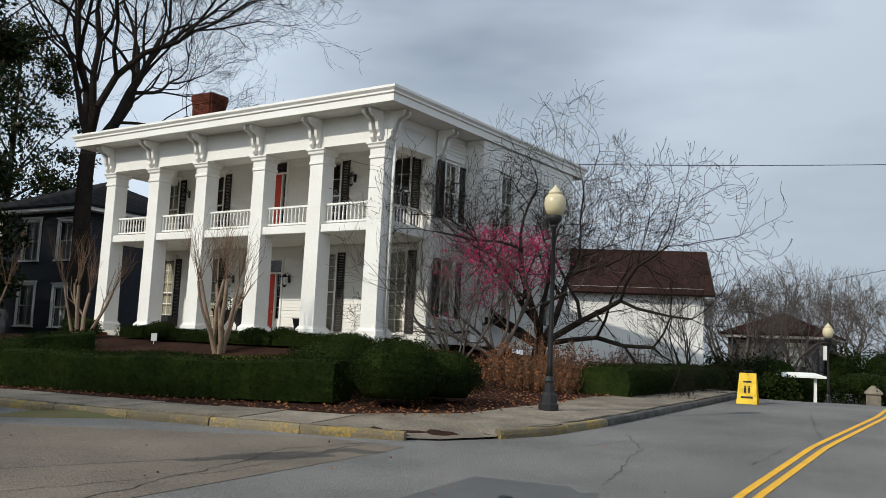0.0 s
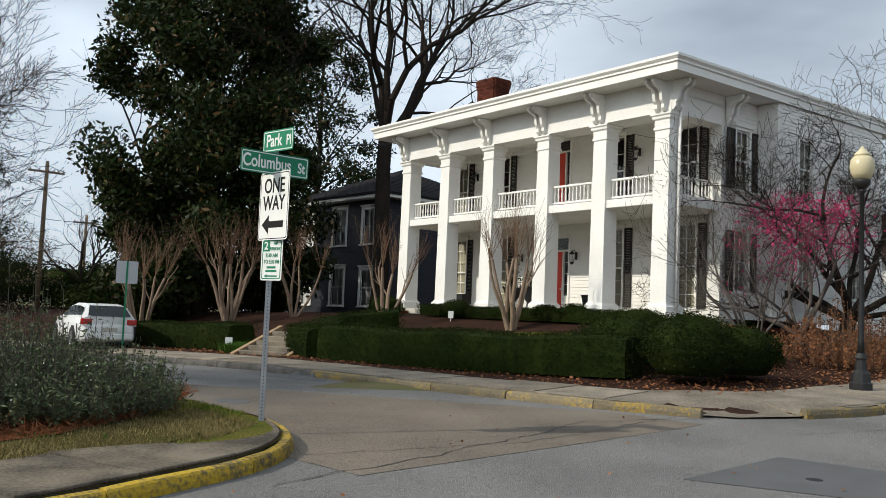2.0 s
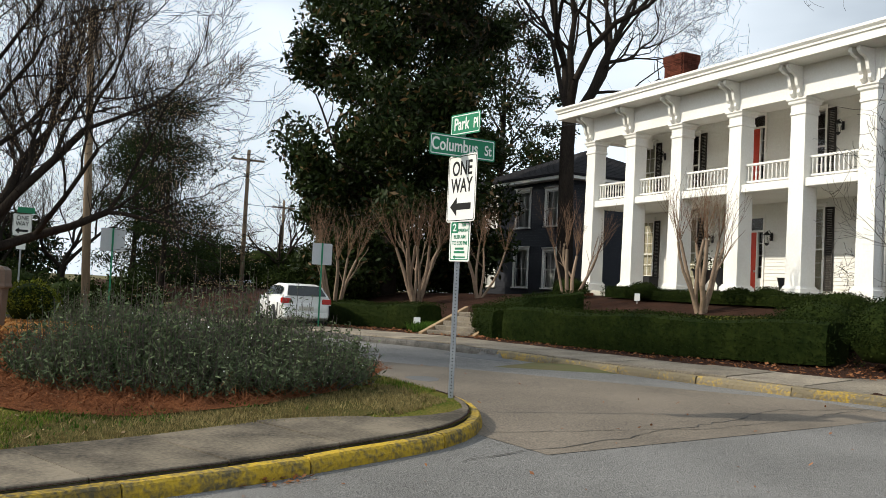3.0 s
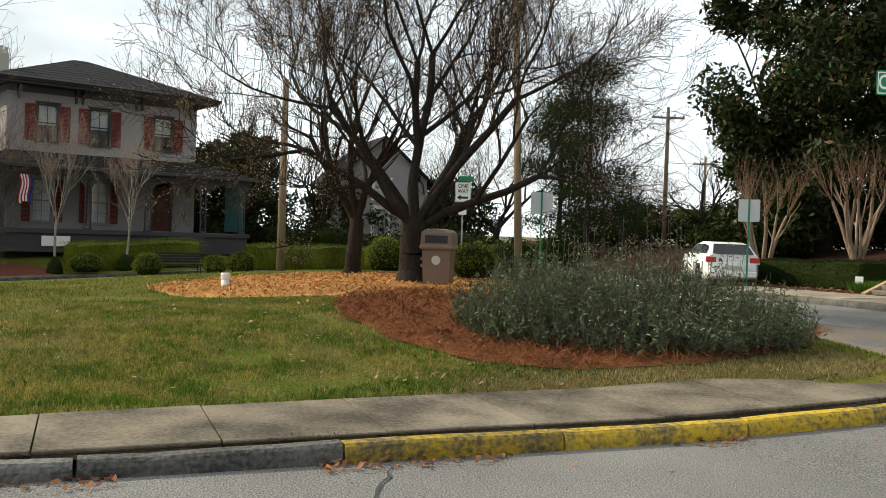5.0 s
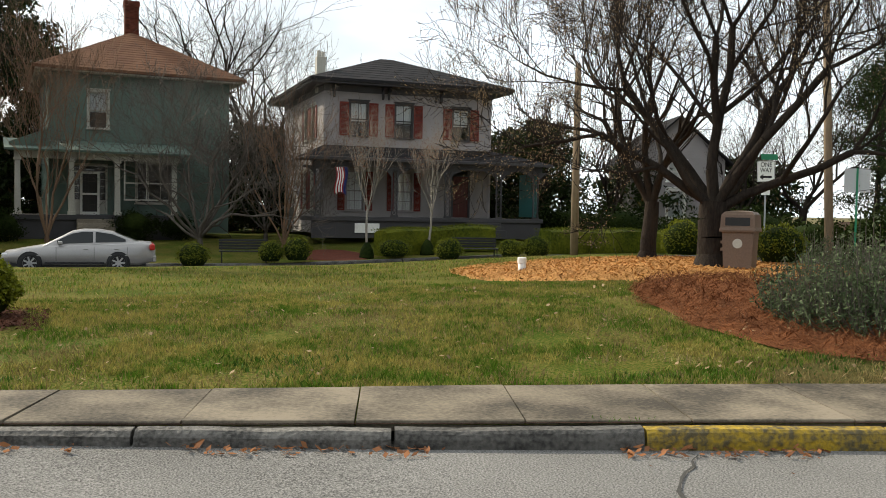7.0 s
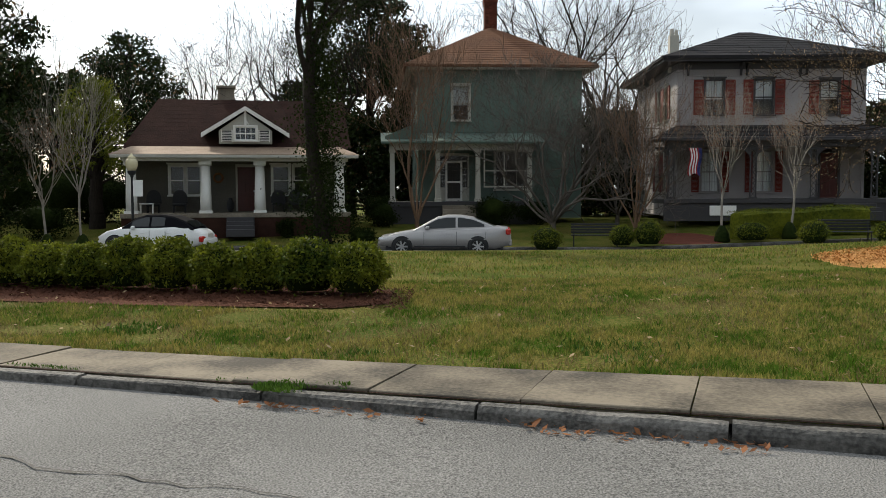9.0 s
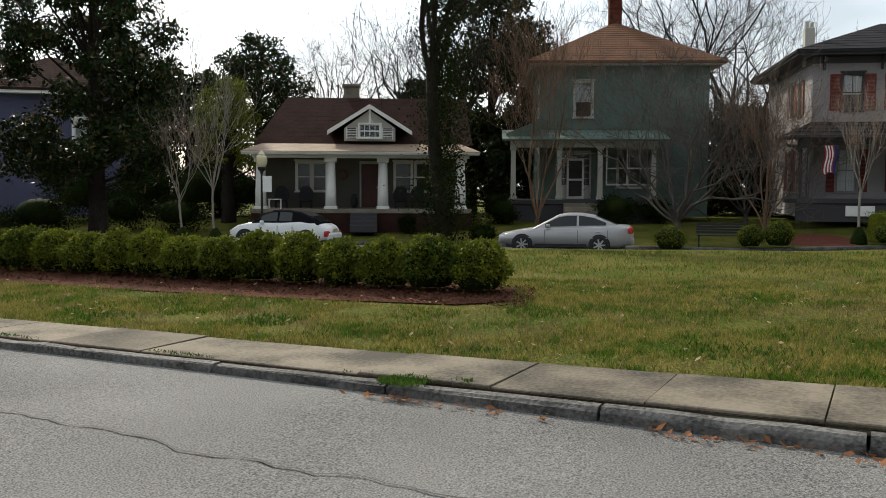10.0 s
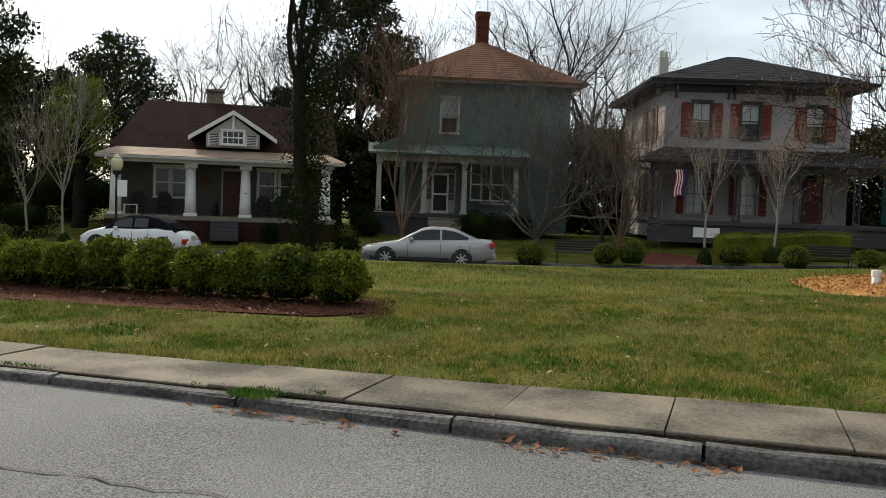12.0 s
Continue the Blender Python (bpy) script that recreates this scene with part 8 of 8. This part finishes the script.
# ---------------------------------------------------------------- grass, litter and loose pieces
def scatter_blades(name, n, box, test, size, material, label, category, seed, zf, tuft=0.0, aspect=0.16):
    """Upright blades over part of the plan, thicker in tufts."""
    rng = np.random.default_rng(seed)
    pts = []
    while len(pts) < n:
        x, y = rng.uniform(box[0], box[1]), rng.uniform(box[2], box[3])
        if test(x, y) and noise.noise((x * 1.3, y * 1.3, seed)) + tuft * noise.noise((x * 0.4, y * 0.4, seed + 3.0)) > rng.uniform(-0.5, 0.25):
            pts.append((x, y, zf(x, y)))
    p = np.array(pts)
    a = rng.uniform(0, 2 * np.pi, n)
    h = size * rng.uniform(0.5, 1.3, n)
    w = h * aspect
    side = np.stack([np.cos(a), np.sin(a), np.zeros(n)], 1) * w[:, None]
    lean = np.stack([rng.normal(0, 0.4, n) * h, rng.normal(0, 0.4, n) * h, h], 1)
    v = np.stack([p - side, p + side, p + lean], 1).reshape(-1, 3)
    me = fast_mesh(name, v, np.arange(3 * n).reshape(-1, 3), M[material])
    return solo(name, me, None, label, category, kind="stuff")


in_lawn = lambda x, y: inside(PARK, x, y) > walk_width(y) - 0.03 and not (-0.85 < (x + 13.6) * 0.951 - (y + 1.45) * 0.31 < 1.5 and y < -0.9) and math.hypot(x + 17.6, (y - 11.6) * 1.1) > 4.6 and inside(STRAW, x, y) < 0.12 * math.sin(x * 5 + y * 3)
scatter_blades("lawn_grass", 110000, (-16, -5.5, -12, 12.5), lambda x, y: in_lawn(x, y) and inside(DEAD, x, y) < 0.15 * math.sin(4 * x + 3 * y), 0.055, "grassblade", "short patchy winter grass", "grass", 1, park_z, 0.8)
scatter_blades("lawn_grass", 16000, (-28, -16, -12, 14), in_lawn, 0.075, "grassblade", "short patchy winter grass farther off", "grass", 2, park_z, 0.8)
scatter_blades("verge_weeds", 2600, (-13.5, -6.0, -12, 9.5), lambda x, y: walk_width(y) - 0.04 < inside(PARK, x, y) < 3.0 and noise.noise((x * 0.9, y * 0.9, 7.0)) > 0.12, 0.055, "weed", "bright green weeds along the pavement edge", "weeds", 3, park_z, 0.6, 0.3)
scatter_blades("kerb_weeds", 380, (-12.5, -6.0, -10, 4), lambda x, y: 0.14 < inside(PARK, x, y) < 0.26 and noise.noise((y * 0.9, 3.1, 0)) > 0.15, 0.024, "weed", "small weeds in the kerb joint", "weeds", 4, lambda x, y: park_z(x, y) + 0.02, 0.3, 0.35)
scatter_blades("dry_lawn_grass", 34000, (-16, -5.5, -12, 12.5), in_lawn, 0.05, "drygrass", "straw-coloured dead grass among the green", "grass", 21, park_z, -0.8)
scatter_blades("dry_lawn_grass", 4500, (-28, -16, -12, 14), in_lawn, 0.07, "drygrass", "straw-coloured dead grass farther off", "grass", 22, park_z, -0.8)
scatter_blades("dry_lawn_grass", 9000, (-10, -5, 3.2, 11.8), lambda x, y: inside(DEAD, x, y) > -0.25 and in_lawn(x, y), 0.05, "drygrass", "straw-coloured dead grass at the corner", "grass", 23, park_z, 0.3)
scatter_blades("pavement_weeds", 600, (-8.3, -7.0, -1.8, -0.7), lambda x, y: math.hypot((x + 7.62) * 1.8, y + 1.28) < 0.42, 0.032, "weed", "clump of weeds in the pavement", "weeds", 5, lambda x, y: park_z(x, y) + 0.03, 0.0, 0.4)
scatter_blades("bank_plants", 2600, (-13.2, -9.6, 24.6, 28), lambda x, y: math.hypot(x + 12.6, y - 26.6) < 0.8 or math.hypot(x + 10.0, y - 26.0) < 0.75, 0.28, "weed", "bright green bulb leaves beside the steps", "plants", 6, lot_z, 0.0, 0.12)


def litter(name, n, box, test, size, material, label, seed, zf, aspect=0.6, lift=0.012, flat=0.35, category="leaf litter"):
    """Loose flat bits lying about."""
    rng = np.random.default_rng(seed)
    pts = []
    while len(pts) < n:
        x, y = rng.uniform(box[0], box[1]), rng.uniform(box[2], box[3])
        if test(x, y):
            pts.append((x, y, zf(x, y) + lift))
    p = np.array(pts)
    a = rng.uniform(0, 2 * np.pi, n)
    l = size * rng.uniform(0.5, 1.4, n)
    d = np.stack([np.cos(a), np.sin(a), rng.normal(0, flat, n)], 1) * l[:, None] * 0.5
    s = np.stack([-np.sin(a), np.cos(a), rng.normal(0, flat, n)], 1) * (l * aspect * 0.5)[:, None]
    p[:, 2] += np.abs(d[:, 2]) + np.abs(s[:, 2])
    v = np.stack([p - d, p - s, p + d, p + s], 1).reshape(-1, 3)
    return solo(name, fast_mesh(name, v, np.arange(4 * n).reshape(-1, 4), M[material]), None, label, category, kind="stuff")


in_chips = lambda x, y: math.hypot((x + 17.6) / 4.9, (y - 11.6) / 4.5) < 0.97
in_straw = lambda x, y: inside(STRAW, x, y) > -0.05 - 0.25 * noise.noise((x * 1.7, y * 1.7, 2.0))
litter("wood_chips", 16000, (-23, -12, 6, 17), in_chips, 0.075, "chips", "loose orange wood chips", 11, lambda x, y: park_z(x, y) + 0.03, 0.4, category="wood chips")
litter("pine_straw", 34000, (-15, -5.5, 6, 14.5), in_straw, 0.19, "straw", "loose rust-brown pine needles", 12, lambda x, y: park_z(x, y) + 0.03, 0.05, category="pine straw")
litter("pine_straw", 15000, (-19, -12, -24, 0.4), lambda x, y: -0.8 < (x + 13.6) * 0.951 - (y + 1.45) * 0.31 < 1.3 and y < -0.6, 0.06, "redmulch", "loose dark mulch under the boxwoods", 13, lambda x, y: park_z(x, y) + 0.02, 0.35, category="mulch")
litter("leaf_litter", 5000, (-20, 9, 17.5, 34), lambda x, y: 1.9 < inside(LOT, x, y) < 5.2 and y < 30, 0.08, "rust", "brown leaves scattered over the mulch", 14, lot_z, 0.6)
litter("leaf_litter", 420, (-12, -4, -12, 9.2), lambda x, y: -0.28 < inside(PARK, x, y) < 0.0 and noise.noise((x * 0.8, y * 0.8, 5.0)) > 0.12, 0.07, "rust", "dry leaves caught in the gutter", 15, road_z, 0.5)
litter("leaf_litter", 500, (-15, -6, -10, 9), lambda x, y: inside(PARK, x, y) > walk_width(y) + 0.1, 0.06, "bud", "pale dry leaves on the lawn", 16, lambda x, y: park_z(x, y) + 0.03, 0.6)
litter("leaf_litter", 160, (-9, 6, 2, 16), lambda x, y: inside(PARK, x, y) < 0 and inside(LOT, x, y) < 0, 0.05, "rust", "a few dry leaves on the road", 17, road_z, 0.6)
